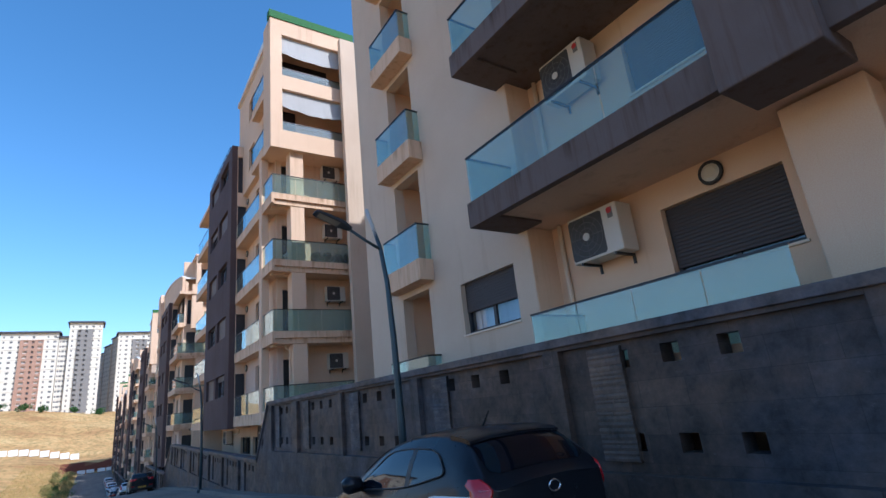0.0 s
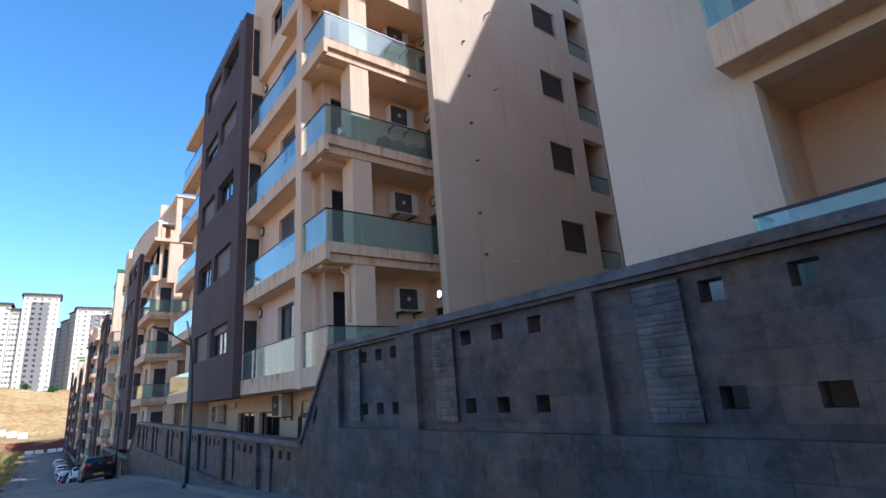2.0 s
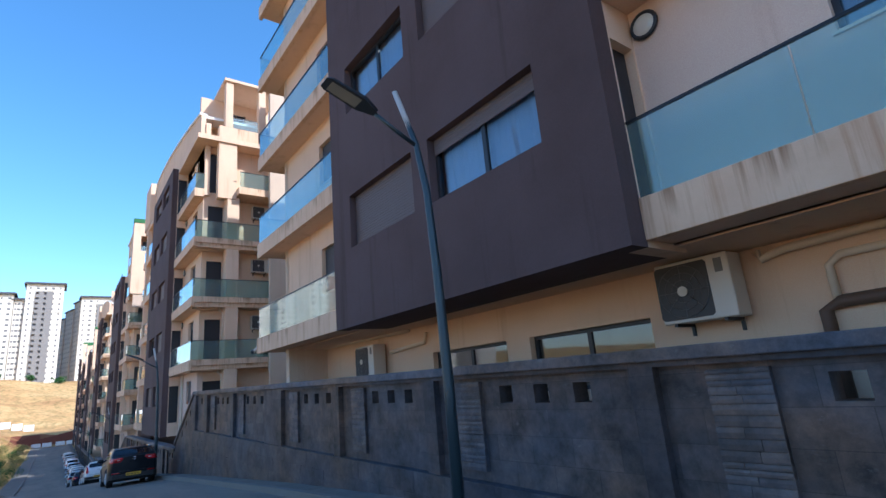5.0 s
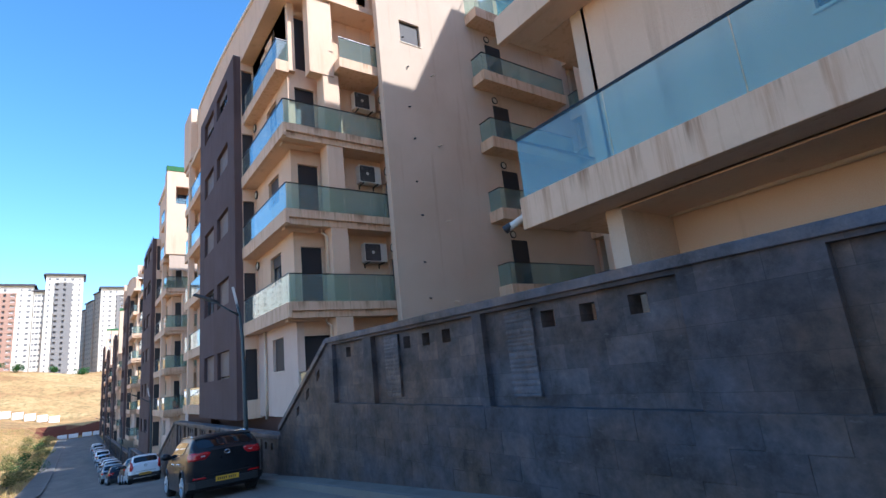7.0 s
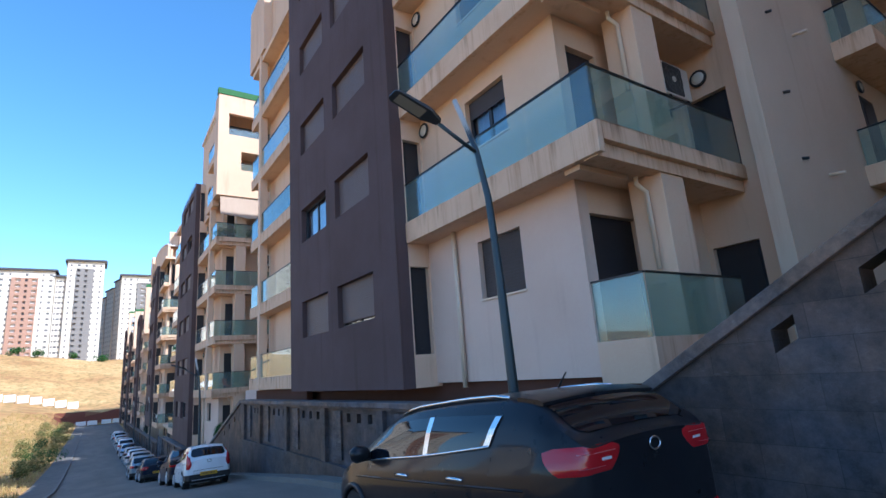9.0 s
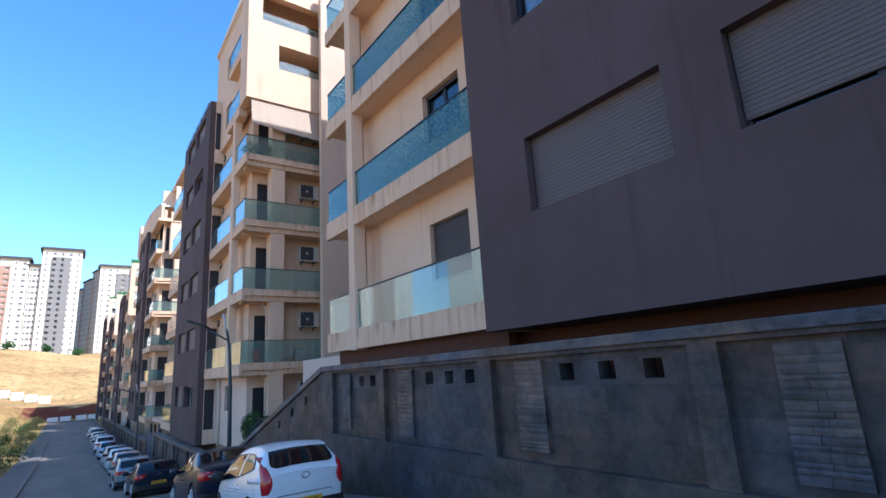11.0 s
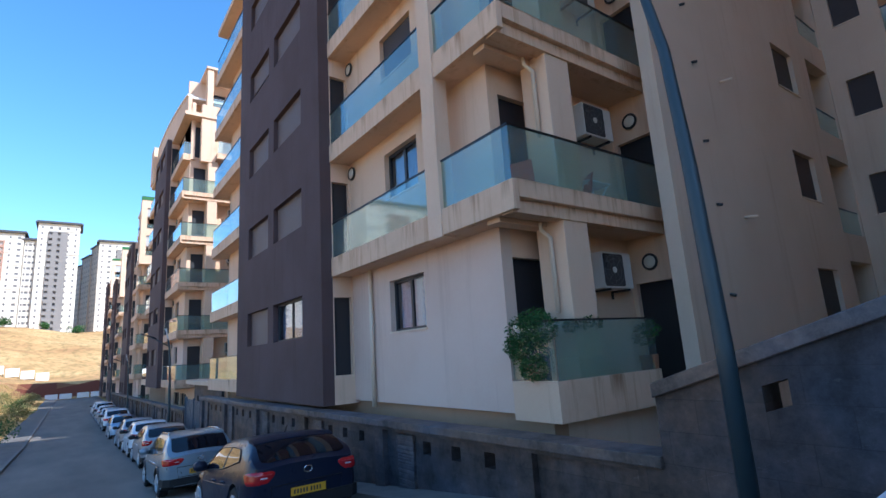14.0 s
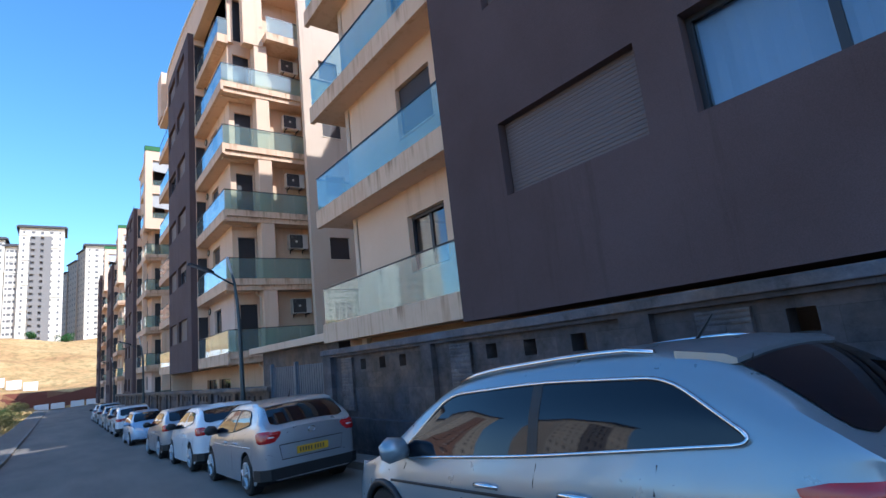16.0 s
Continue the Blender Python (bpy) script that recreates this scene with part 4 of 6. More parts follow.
def building_a():
    """The block at the start: tall plain corner, stacked small balconies, wide grey-edged balconies."""
    z0, y0, y1 = 1.15, -14.0, 12.9
    zk = [z0 + STOREY * k for k in range(8)]
    base, top = road_z(8) - 1.5, 17.2
    bld = thing("apartment_building", (5.2, y1, base), "cream block with stacked balconies and grey balcony edges", "apartment building", "blocks of flats along the street")
    fx = 6.27
    loggia = [(9.75, 11.0, zk[k] + 0.35, zk[k] + 2.9) for k in range(5)]
    wins = [(6.79, 8.51, zk[0] + 1.62, zk[0] + 2.68)]
    part("front_wall", Mesh().wall("x", fx, 0.28, 6.3, y1, base, top, loggia + wins), TONED_CREAM, bld)
    for k, h in enumerate(wins):
        window(bld, "x", fx, *h, shut=0.58 if k == 0 else 1.0, curtain=k == 0)
    for h in loggia:
        lb = Mesh()
        lb.box(fx + 1.5, fx + 1.6, h[0] - 0.3, h[1] + 0.3, h[2] - 0.4, h[3] + 0.4)
        lb.box(fx + 0.28, fx + 1.5, h[0] - 0.3, h[0] - 0.1, h[2] - 0.4, h[3] + 0.4)
        lb.box(fx + 0.28, fx + 1.5, h[1] + 0.1, h[1] + 0.3, h[2] - 0.4, h[3] + 0.4)
        lb.box(fx + 0.28, fx + 1.5, h[0] - 0.3, h[1] + 0.3, h[3] + 0.1, h[3] + 0.3)
        part("loggia_lining", lb, CREAM, bld)
    # unseen mass, added for the shadow edge it throws on the next flank
    part("rear_block", Mesh().box(18.2, 26.0, y0, y1, base, 26.4), TONED_CREAM, bld, "unseen taller rear mass, added for its shadow")
    for k in range(5):
        z = zk[k] - 0.02
        s = part("balcony", Mesh().box(5.88, fx, 9.45, 11.2, z, z + 0.5), EDGE, bld, "small cream balcony with glass guard", bevel=0.015)
        panes(s, "x", 5.92, 9.5, 11.2, z + 0.5, z + 1.35, 1.8)
        panes(s, "y", 9.5, 5.92, fx, z + 0.5, z + 1.35, 1.2)
        panes(s, "y", 11.15, 5.92, fx, z + 0.5, z + 1.35, 1.2)
    # wide balconies with grey edges
    ix = 6.9
    iw = [(2.35, 4.08, zk[k] + 1.75, zk[k] + 2.78) for k in range(5)]
    part("inner_wall", Mesh().wall("x", ix, 0.25, y0, 6.3, base, top, iw), CREAM, bld)
    part("inner_return", Mesh().wall("y", 6.285, 0.2, fx + 0.01, ix + 0.01, base, top - 0.02), CREAM, bld)
    for k, h in enumerate(iw):
        window(bld, "x", ix, *h, shut=0.9 if k == 0 else 1.0)
    for k in range(1, 5):
        z = zk[k] + 0.1
        m = Mesh().box(5.3, ix, -6.0, 6.42, z + 0.05, z + 0.25)
        s = part("balcony", m, CREAM if k == 1 else GREYEDGE, bld, "wide balcony with dark grey edge")
        part("upstand", Mesh().box(5.17, 5.3, -6.0, 6.55, z, z + 0.46).box(5.3, 6.27, 6.42, 6.55, z, z + 0.46), GREYEDGE, s, bevel=0.012)
        part("soffit", Mesh().box(5.3, 6.27, 5.9, 6.42, z - 0.0, z + 0.045), GREYEDGE, s)
        panes(s, "x", 5.22, 2.05, 6.5, z + 0.46, z + 1.3, 1.5)
        panes(s, "y", 6.46, 5.24, fx, z + 0.46, z + 1.3, 1.3)
        panes(s, "x", 5.22, -6, 1.0, z + 0.46, z + 1.3, 1.5)
    part("grey_pier", Mesh().box(4.95, 5.75, 1.1, 2.03, zk[1] - 0.06, top), GREYEDGE, bld, "dark grey projecting pier", bevel=0.02)
    part("pillar", Mesh().box(6.3, 6.8, 1.2, 2.05, base, zk[1] + 0.1), CREAM, bld, bevel=0.02)
    part("pillar", Mesh().box(6.3, 6.8, -2.6, -1.8, base, zk[1] + 0.1), CREAM, bld, bevel=0.02)
    z = zk[0]
    s = part("balcony", Mesh().box(5.62, ix, -6, 5.95, z + 0.0, z + 0.2).box(5.62, 5.75, -6, 5.95, z, z + 0.62), CREAM, bld, "ground floor balcony behind the wall")
    panes(s, "x", 5.66, 2.1, 5.9, z + 0.62, z + 1.5, 1.0)
    panes(s, "y", 5.88, 5.68, ix, z + 0.62, z + 1.5, 1.3)
    panes(s, "x", 5.66, -6, 1.2, z + 0.62, z + 1.5, 1.0)
    part("far_wall", Mesh().wall("y", y1 - 0.28, 0.28, fx + 0.28, EX, base, top), TONED_CREAM, bld)
    part("back_wall", Mesh().wall("x", EX, 0.3, y0, y1, base, top), TONED_CREAM, bld)
    part("near_wall", Mesh().wall("y", y0, 0.3, ix, EX, base, top), TONED_CREAM, bld)
    part("roof", Mesh().box(fx, EX, y0, y1, top - 0.3, top - 0.1), CREAM, bld)
    for k in range(4):
        air_conditioner("x", ix, 5.0, zk[k] + 2.27, size=(1.0, 0.78, 0.38), mark=True)
        pipe_run([(ix - 0.05, 6.05, zk[k] + 0.3), (ix - 0.05, 6.05, zk[k] + STOREY + 0.3)], 0.045, "cream drain pipe down the front wall")
    wall_lamp("x", ix, 3.2, zk[0] + 3.0, 0.15)


building_a()


def wing(y0, y1, z0, x, kb, label, framed=(), side_x=(), recess=(), top_add=1.2):
    """The rear wing that closes a court between two blocks. framed: places of pilasters before open galleries.
    side_x: from where to where balconies hang on the flank of the next block. recess: the stretch of balconies let into a plain wall."""
    zk = [z0 + STOREY * k for k in range(kb + 1)]
    base, top = road_z(y0) - 2, zk[kb] + top_add
    bld = thing("apartment_wing", (x, y0, base), label, "apartment building", "rear wings between the blocks")
    back = x + (1.5 if framed else 0.0)
    ws, deep = [], []
    for k in range(kb):
        if framed:
            ws += [(y1 - 4.6, y1 - 2.6, zk[k] + 0.3, zk[k] + 2.45), (y0 + 2.0, y0 + 3.4, zk[k] + 0.3, zk[k] + 2.4)]
        elif recess:
            ws += [(recess[1] + 0.45, recess[1] + 1.15, zk[k] + 0.85, zk[k] + 2.05)]
            deep += [(*recess, zk[k] - 0.02, zk[k] + 2.6)]
        else:
            ws += [(y1 - 4.9, y1 - 3.1, zk[k] + 0.95, zk[k] + 2.15), (y0 + 0.9, y0 + 2.5, zk[k] + 0.95, zk[k] + 2.15)]
    part("wall", Mesh().wall("x", back, 0.3, y0, y1, base, top, ws + deep), TONED_CREAM, bld)
    part("roof", Mesh().box(x, x + 9, y0, y1, top - 0.3, top - 0.1), CREAM, bld)
    part("back_wall", Mesh().wall("x", x + 8.7, 0.3, y0, y1, base, top), TONED_CREAM, bld)
    for i, h in enumerate(ws):
        window(bld, "x", back, *h, shut=1.0 if i % 5 else 0.85)
    if framed:
        for y in (y0, y1 - 0.25):
            part("end_wall", Mesh().wall("y", y, 0.25, x + 0.5, back, base, top - 0.3), TONED_CREAM, bld)
        for y in framed:
            part("pilaster", Mesh().box(x - 0.12, x + 0.5, y, y + 0.62, base, top), CREAM, bld, bevel=0.02)
        for k in range(1, kb):
            s = part("balcony", Mesh().box(x, back, y0, y1, zk[k] - 0.32, zk[k] + 0.3), EDGE, bld, "stained court balcony with glass guard")
            for a, b in zip(framed, framed[1:]):
                panes(s, "x", x + 0.1, a + 0.62, b, zk[k] + 0.3, zk[k] + 1.1, 1.8)
            panes(s, "x", x + 0.1, framed[-1] + 0.62, y1, zk[k] + 0.3, zk[k] + 1.1, 1.8)
    for a, b, lo, hi in deep:
        mid = a + (b - a) * 0.36
        part("recess_back", Mesh().wall("x", x + 1.5, 0.2, a - 0.2, b + 0.2, lo - 0.4, hi + 0.3, [(mid - 0.8, mid + 0.8, lo + 0.05, hi - 0.35)]), CREAM, bld)
        for y in (a - 0.2, b):
            part("recess_side", Mesh().wall("y", y, 0.2, x + 0.3, x + 1.5, lo - 0.4, hi + 0.3), CREAM, bld)
        part("recess_ceiling", Mesh().box(x + 0.3, x + 1.5, a, b, hi, hi + 0.2), CREAM, bld)
        window(bld, "x", x + 1.5, mid - 0.8, mid + 0.8, lo + 0.05, hi - 0.35, shut=1.0, sill=False)
        s = part("balcony", Mesh().box(x - 0.02, x + 1.5, a, b, lo - 0.38, lo + 0.02), EDGE, bld, "stained court balcony with glass guard")
        panes(s, "x", x + 0.06, a, b, lo + 0.04, lo + 0.85, 1.4)
        wall_lamp("x", x + 1.5, mid + 0.1, hi - 0.12, 0.14)
    for k in range(kb):
        if not recess:
            air_conditioner("x", back, y1 - (5.6 if framed else 1.75), zk[k] + (1.0 if framed else 0.8), size=(0.95, 1.2, 0.36), fans=2)
        if not framed and not recess:
            z = zk[k] + 2.2
            pipe_run([(x - 0.04, y1 - 2.0, z - 0.2), (x - 0.04, y1 - 2.1, z), (x - 0.04, y1 - 0.1, z + 0.02)], 0.03, "cream air conditioner pipe along a wall")
    if side_x:
        # stacked balconies on the flank of the next block
        a, b = side_x
        for k in range(kb):
            yb = y1 - 1.0
            s = part("balcony", Mesh().box(a, b, yb, y1, zk[k] - 0.05, zk[k] + 0.42), EDGE, bld, "stained court balcony with glass guard", bevel=0.015)
            panes(s, "y", yb + 0.05, a + 0.03, b, zk[k] + 0.42, zk[k] + 1.25, 1.25)
            panes(s, "x", a + 0.05, yb + 0.05, y1 - 0.25, zk[k] + 0.42, zk[k] + 1.25, 1.25)
            door(bld, "y", y1 - 0.35, a + 1.0, a + 1.9, zk[k] + 0.42, zk[k] + 2.4)
            wall_lamp("y", y1 - 0.24, a + 1.1, zk[k] + 2.62, 0.14)
    return bld


wing(12.95, 20.4, 1.9, 17.8, 6, "cream rear wing with air conditioners and shuttered windows")
wing(40.6, 51.2, -1.1, 20.0, 7, "cream rear wing with framed glass-fronted court balconies", (40.6, 43.6, 46.8, 49.6), (13.8, 18.9))
wing(70.6, 79.6, -4.68, 19.4, 7, "cream rear wing with stained court balconies", recess=(74.95, 78.05))
wing(100.4, 109.5, -4.8, 17.6, 7, "cream rear wing beyond the gate house")
# added far wings, placed to keep the sun off the road between blocks
wing(128.0, 136.0, -7.7, 17.6, 7, "cream rear wing far down the street")
wing(180.0, 188.0, -7.9, 17.6, 7, "cream rear wing at the street's end")
wing(154.0, 162.0, -7.7, 17.6, 7, "cream rear wing at the street's end")

# ---- retaining wall along the pavement ----
WD = 0.34


def wall_section(y0, y1, z_top, piers, z_end=None, lower=False, ledge=1.45, group="street wall", pierced=(), tiled=True):
    """A stretch of slate-clad wall. piers: the places (y0, y1) of its flush piers; between them lie sunk panels with
    pierced squares and one strip of split stone. Below the ledge it is plain. z_end: the top at its far end."""
    t = thing("boundary_wall", (WALL_X, y0, road_z((y0 + y1) / 2)), "slate-clad boundary wall with pierced square openings", "wall", group)
    rise = ((z_end if z_end is not None else z_top) - z_top) / (y1 - y0)

    def leaning(m):
        m.v = [(x, y, z + (y - y0) * rise) for x, y, z in m.v]
        return m

    zl = z_top - ledge
    panels = [(a[1], b[0]) for a, b in zip(piers, piers[1:]) if b[0] - a[1] > 1.2]
    back = []
    w = 0.115
    for p0, p1 in panels:
        cs = [c for c in pierced if p0 < c < p1] or [p1 - d for d in (1.35, 1.95, 2.55) if p1 - d > p0 + 0.3]
        for c in cs:
            back.append((c - w, c + w, z_top - 0.49, z_top - 0.28))
            if lower:
                back.append((c - w, c + w, z_top - 1.44, z_top - 1.24))
    faces = [(p0, p1, zl, z_top - 0.17) for p0, p1 in panels]
    part("face", leaning(Mesh().wall("x", WALL_X, 0.1, y0, y1, zl, z_top - 0.12, faces)), SLATE, t)
    part("panel", leaning(Mesh().wall("x", WALL_X + 0.1, WD - 0.1, y0, y1, zl, z_top - 0.12, back)), SLATE, t)
    part("coping", leaning(Mesh().box(WALL_X - 0.05, WALL_X + WD + 0.05, y0, y1, z_top - 0.12, z_top)), CAP, t, bevel=0.012)
    # plain foot, following the street
    ys = list(np.arange(y0, y1, 2.0)) + [y1]
    m = Mesh()
    for a, b in zip(ys, ys[1:]):
        i = len(m.v)
        for y in (a, b):
            for x in (WALL_X - 0.03, WALL_X + WD):
                m.v += [(x, y, road_z(y) - 0.3), (x, y, zl + (y - y0) * rise)]
        m.f += [(i, i + 4, i + 5, i + 1), (i + 2, i + 3, i + 7, i + 6), (i + 1, i + 5, i + 7, i + 3)]
        if a == ys[0]:
            m.f.append((i, i + 1, i + 3, i + 2))
        if b == ys[-1]:
            m.f.append((i + 4, i + 6, i + 7, i + 5))
    foot = part("foot", m, JOINT if tiled else SLATE, t)
    if tiled:
        FEET.append((foot, y0, y1, zl, rise))
    for p0, p1 in panels:
        if p1 - p0 < 1.9:
            continue
        s0, s1 = p1 - (0.97 if p1 - p0 > 2.6 else 0.85), p1 - 0.46
        dz = ((s0 + s1) / 2 - y0) * rise
        lo, hi = zl + 0.12 + dz, z_top - 0.22 + dz
        s = part("stone_strip", Mesh().box(WALL_X + 0.055, WALL_X + 0.1, s0, s1, lo, hi), LEDGE, t, "strip of split ledge stone")
        z = lo
        r = random.Random(int(p0 * 100) + 900)
        while z < hi - 0.03:
            h = min(r.choice((0.05, 0.07, 0.09)), hi - z)
            key = round(h, 2)
            if key not in LEDGES:
                LEDGES[key] = Mesh().prism([(0.0, 0.003), (0.045, 0), (0.045, h - 0.002), (0.004, h - 0.004), (-0.003, h * 0.5)], "y", 0, 1).data("ledge_stone", LEDGE)
            cut = r.uniform(0.3, 0.7)
            for a, b in ((s0, s0 + (s1 - s0) * cut), (s0 + (s1 - s0) * cut + 0.004, s1)):
                o = piece("ledge_stone", LEDGES[key], s, (WALL_X + 0.036 + r.uniform(0, 0.009), a, z))
                o.scale = (1, b - a, 1)
            z += h
    return t


LEDGES, FEET = {}, []
JOINT = slate("dark_joint", (0.052, 0.047, 0.044), False)


def slant_section(y0, y1, za, zb, niches=(), group="street wall"):
    """Where the wall drops: a slanting coping with small pierced squares under it."""
    t = thing("boundary_wall", (WALL_X, y0, road_z(y0)), "slate-clad wall with slanting coping stepping downhill", "wall", group)
    slope = (zb - za) / (y1 - y0)
    deep = 0.95

    def sheared(m):
        m.v = [(x, y, z + za + (y - y0) * slope) for x, y, z in m.v]
        return m

    holes = [(y - 0.105, y + 0.105, -0.55, -0.34) for y in niches]
    part("face", sheared(Mesh().wall("x", WALL_X, WD, y0, y1, -deep, -0.1, holes)), SLATE, t)
    k = 6
    ys = [y0 + (y1 - y0) * i / k for i in range(k + 1)]
    lo = [(y, min(road_z(y) - 0.3, za + (y - y0) * slope - deep - 0.1)) for y in ys]
    part("foot", Mesh().prism([(y0, za - deep), (y1, zb - deep)] + lo[::-1], "x", WALL_X - 0.004, WALL_X + WD), SLATE, t)
    part("coping", Mesh().prism([(y0, za), (y1, zb), (y1, zb - 0.14), (y0, za - 0.14)], "x", WALL_X - 0.06, WALL_X + WD + 0.06), CAP, t, bevel=0.012)
    return t


wall_section(-6.6, 19.5, 2.16, [(-6.6, -6.2), (-2.6, -2.3), (1.2, 1.5), (5.0, 5.3), (8.82, 9.12), (12.7, 12.93), (16.27, 16.82), (19.1, 19.5)], lower=True, ledge=1.67,
             pierced=(18.16, 17.6, 17.06, 15.05, 14.38, 13.68, 11.46, 10.7, 9.97, 7.78, 7.05, 6.29, 4.07, 3.4, 2.73))
slant_section(19.5, 21.0, 2.1, 0.26, (20.25,))
wall_section(21.0, 47.55, 0.16, [(21.0, 21.3), (24.21, 24.48), (27.65, 27.91), (31.17, 31.45), (34.39, 34.66), (37.63, 37.9), (38.58, 38.88), (41.9, 42.1), (45.36, 45.71), (47.3, 47.55)], 0.50,
             pierced=(23.23, 22.64, 22.05, 26.2, 25.62, 25.01, 29.76, 29.16, 28.57, 33.1, 32.56, 32.02, 44.15, 43.52, 42.92, 40.7, 40.07, 39.4, 46.63))
slant_section(47.55, 51.2, 0.5, -1.55, (48.2, 48.95, 49.7))
wall_section(51.2, 70.5, -1.80, [(51.2, 51.5), (54.3, 54.6), (57.65, 57.95), (61.0, 61.3), (64.3, 64.59), (67.5, 67.7), (69.93, 70.5)], -1.88, ledge=1.5, pierced=(69.22, 68.62, 68.12, 66.04, 65.46, 64.91))
slant_section(70.5, 78.1, -1.88, -4.35, (71.59, 72.61, 73.67, 77.0))
wall_section(78.1, 100.1, -5.03, [(78.1, 78.4), (79.9, 80.2), (83.69, 84.02), (87.6, 87.93), (91.62, 91.99), (95.65, 95.95), (99.66, 100.1)], -5.16,
             pierced=(82.39, 81.6, 80.82, 86.26, 85.5, 84.73, 90.27, 89.45, 88.64, 94.25, 93.47, 92.65, 98.26, 97.46, 96.71))
wall_section(104.1, 160.0, -5.95, [(104.1 + 3.7 * i, 104.4 + 3.7 * i) for i in range(15)] + [(159.7, 160.0)], -6.5, tiled=False)

# street lamps
LAMPHEAD = material("lamp_head", (0.03, 0.035, 0.04), 0.4, 0.2)
LENS = material("lamp_lens", (0.25, 0.24, 0.2), 0.2)


def street_lamp(y, x=4.66):
    z = road_z(y) + 0.1
    t = thing("street_lamp", (x, y, z), "tall bent blue-grey steel street lamp", "street lamp", "street lamps")
    path = [(x, y, z), (x, y, z + 1.5), (x - 0.02, y + 0.02, z + 3.0), (x - 0.05, y + 0.06, z + 4.1), (x - 0.1, y + 0.16, z + 4.85), (x - 0.17, y + 0.28, z + 5.3)]
    part("pole", Mesh().tube(path, [0.075, 0.07, 0.06, 0.05, 0.043, 0.038], 12), STEEL, t, smooth=True)
    part("pole_tip", Mesh().tube([path[-2], path[-1], Vector(path[-1]) * 2 - Vector(path[-2])], 0.04, 10), PALE, t, "pale pole tip", smooth=True)
    arm = [(x - 0.09, y + 0.15, z + 4.8), (x - 0.4, y + 0.18, z + 4.98), (x - 0.7, y + 0.22, z + 5.18)]
    part("arm", Mesh().tube(arm, 0.03, 8), STEEL, t, smooth=True)
    h = Mesh()
    d = Vector((-0.86, 0.05, 0.36)).normalized()
    o = Vector(arm[-1])
    n = d.cross(Vector((0, 1, 0))).normalized()
    if n.z < 0:
        n = -n
    u = Vector((0, 1, 0))
    for s, wd, th in ((0.0, 0.06, 0.06), (0.12, 0.10, 0.08), (0.22, 0.15, 0.08), (0.72, 0.14, 0.055), (0.78, 0.1, 0.03)):
        c = o + d * s
        h.v += [tuple(c - u * wd), tuple(c + u * wd), tuple(c + u * wd * 0.8 + n * th), tuple(c - u * wd * 0.8 + n * th)]
    for j in range(4):
        for k in range(4):
            h.f.append((4 * j + k, 4 * j + (k + 1) % 4, 4 * j + 4 + (k + 1) % 4, 4 * j + 4 + k))
    h.f += [(3, 2, 1, 0), (16, 17, 18, 19)]
    head = part("lamp_head", h, LAMPHEAD, t, "flat dark lamp head")
    q = Mesh()
    c0, c1 = o + d * 0.26 - n * 0.004, o + d * 0.7 - n * 0.004
    q.quad(c0 - u * 0.11, c0 + u * 0.11, c1 + u * 0.1, c1 - u * 0.1)
    part("lens", q, LENS, head)
    part("base_plate", Mesh().box(x - 0.16, x + 0.16, y - 0.16, y + 0.16, z - 0.1, z + 0.05), STEEL, t, bevel=0.01)
    return t


PALE = material("pale_pole_tip", (0.5, 0.47, 0.43), 0.5)
for y_ in (8.6, 30.1, 52.8, 77.1, 104.9, 128.0, 151.0):
    street_lamp(y_)


# ---- far towers ----
def tower(x0, x1, y, z0, floors, label, dark_bands=(), bands_mat=None, depth=18):
    h = floors * STOREY
    t = thing("tower_block", (x0, y, z0), label, "tower block", "far tower blocks")
    holes = []
    n = max(3, round((x1 - x0) / 3.6))
    for k in range(floors):
        for i in range(n):
            c = x0 + (x1 - x0) * (i + 0.5) / n
            in_bay = any(a < c - 0.9 and c + 0.9 < b for a, b, _, _ in dark_bands)
            half = 1.05 if in_bay and i % 2 else 0.62 if in_bay else (0.42, 0.75)[i % 2]
            holes.append((c - half, c + half, z0 + k * STOREY + (0.9 if in_bay else 1.2), z0 + k * STOREY + 2.4))
    part("wall", Mesh().wall("y", y, 0.4, x0, x1, z0 - 6, z0 + h + 1, holes), TWHITE, t)
    part("side_wall", Mesh().wall("x", x0, 0.4, y + 0.4, y + depth, z0 - 6, z0 + h + 1, [(y + 2 + 4 * i, y + 3.6 + 4 * i, z0 + k * STOREY + 1, z0 + k * STOREY + 2.4) for i in range(4) for k in range(floors)]), TWHITE, t)
    part("side_wall", Mesh().wall("x", x1 - 0.4, 0.4, y + 0.4, y + depth, z0 - 6, z0 + h + 1), TWHITE, t)
    g, s = Mesh(), Mesh()
    for a, b, c, d in holes:
        (s if b - a > 2 else g).box(a, b, y + 0.1, y + 0.2, c, d)
    tagged(part("glazing", g, TGLASS, t), "small dark window panes", kind="stuff")
    if s.v:
        tagged(part("shutters", s, TSHUT, t), "closed pale shutters", kind="stuff")
    for k in range(1, floors):
        if k % 2:
            part("ledge", Mesh().box(x0, x1, y - 0.3, y, z0 + k * STOREY + 0.1, z0 + k * STOREY + 0.5), TWHITE, t)
    part("core", Mesh().box(x0 + 1.6, x1 - 1.6, y + 1.5, y + depth - 0.5, z0 - 6, z0 + h + 0.8), TGLASS, t)
    for a, b, top_cut, mt in dark_bands:
        hs = [q for q in holes if q[0] > a and q[1] < b]
        part("bay", Mesh().wall("y", y - 0.9, 0.9, a, b, z0, z0 + h - top_cut, [(q[0], q[1], q[2], q[3]) for q in hs]), mt, t, "projecting coloured bay")
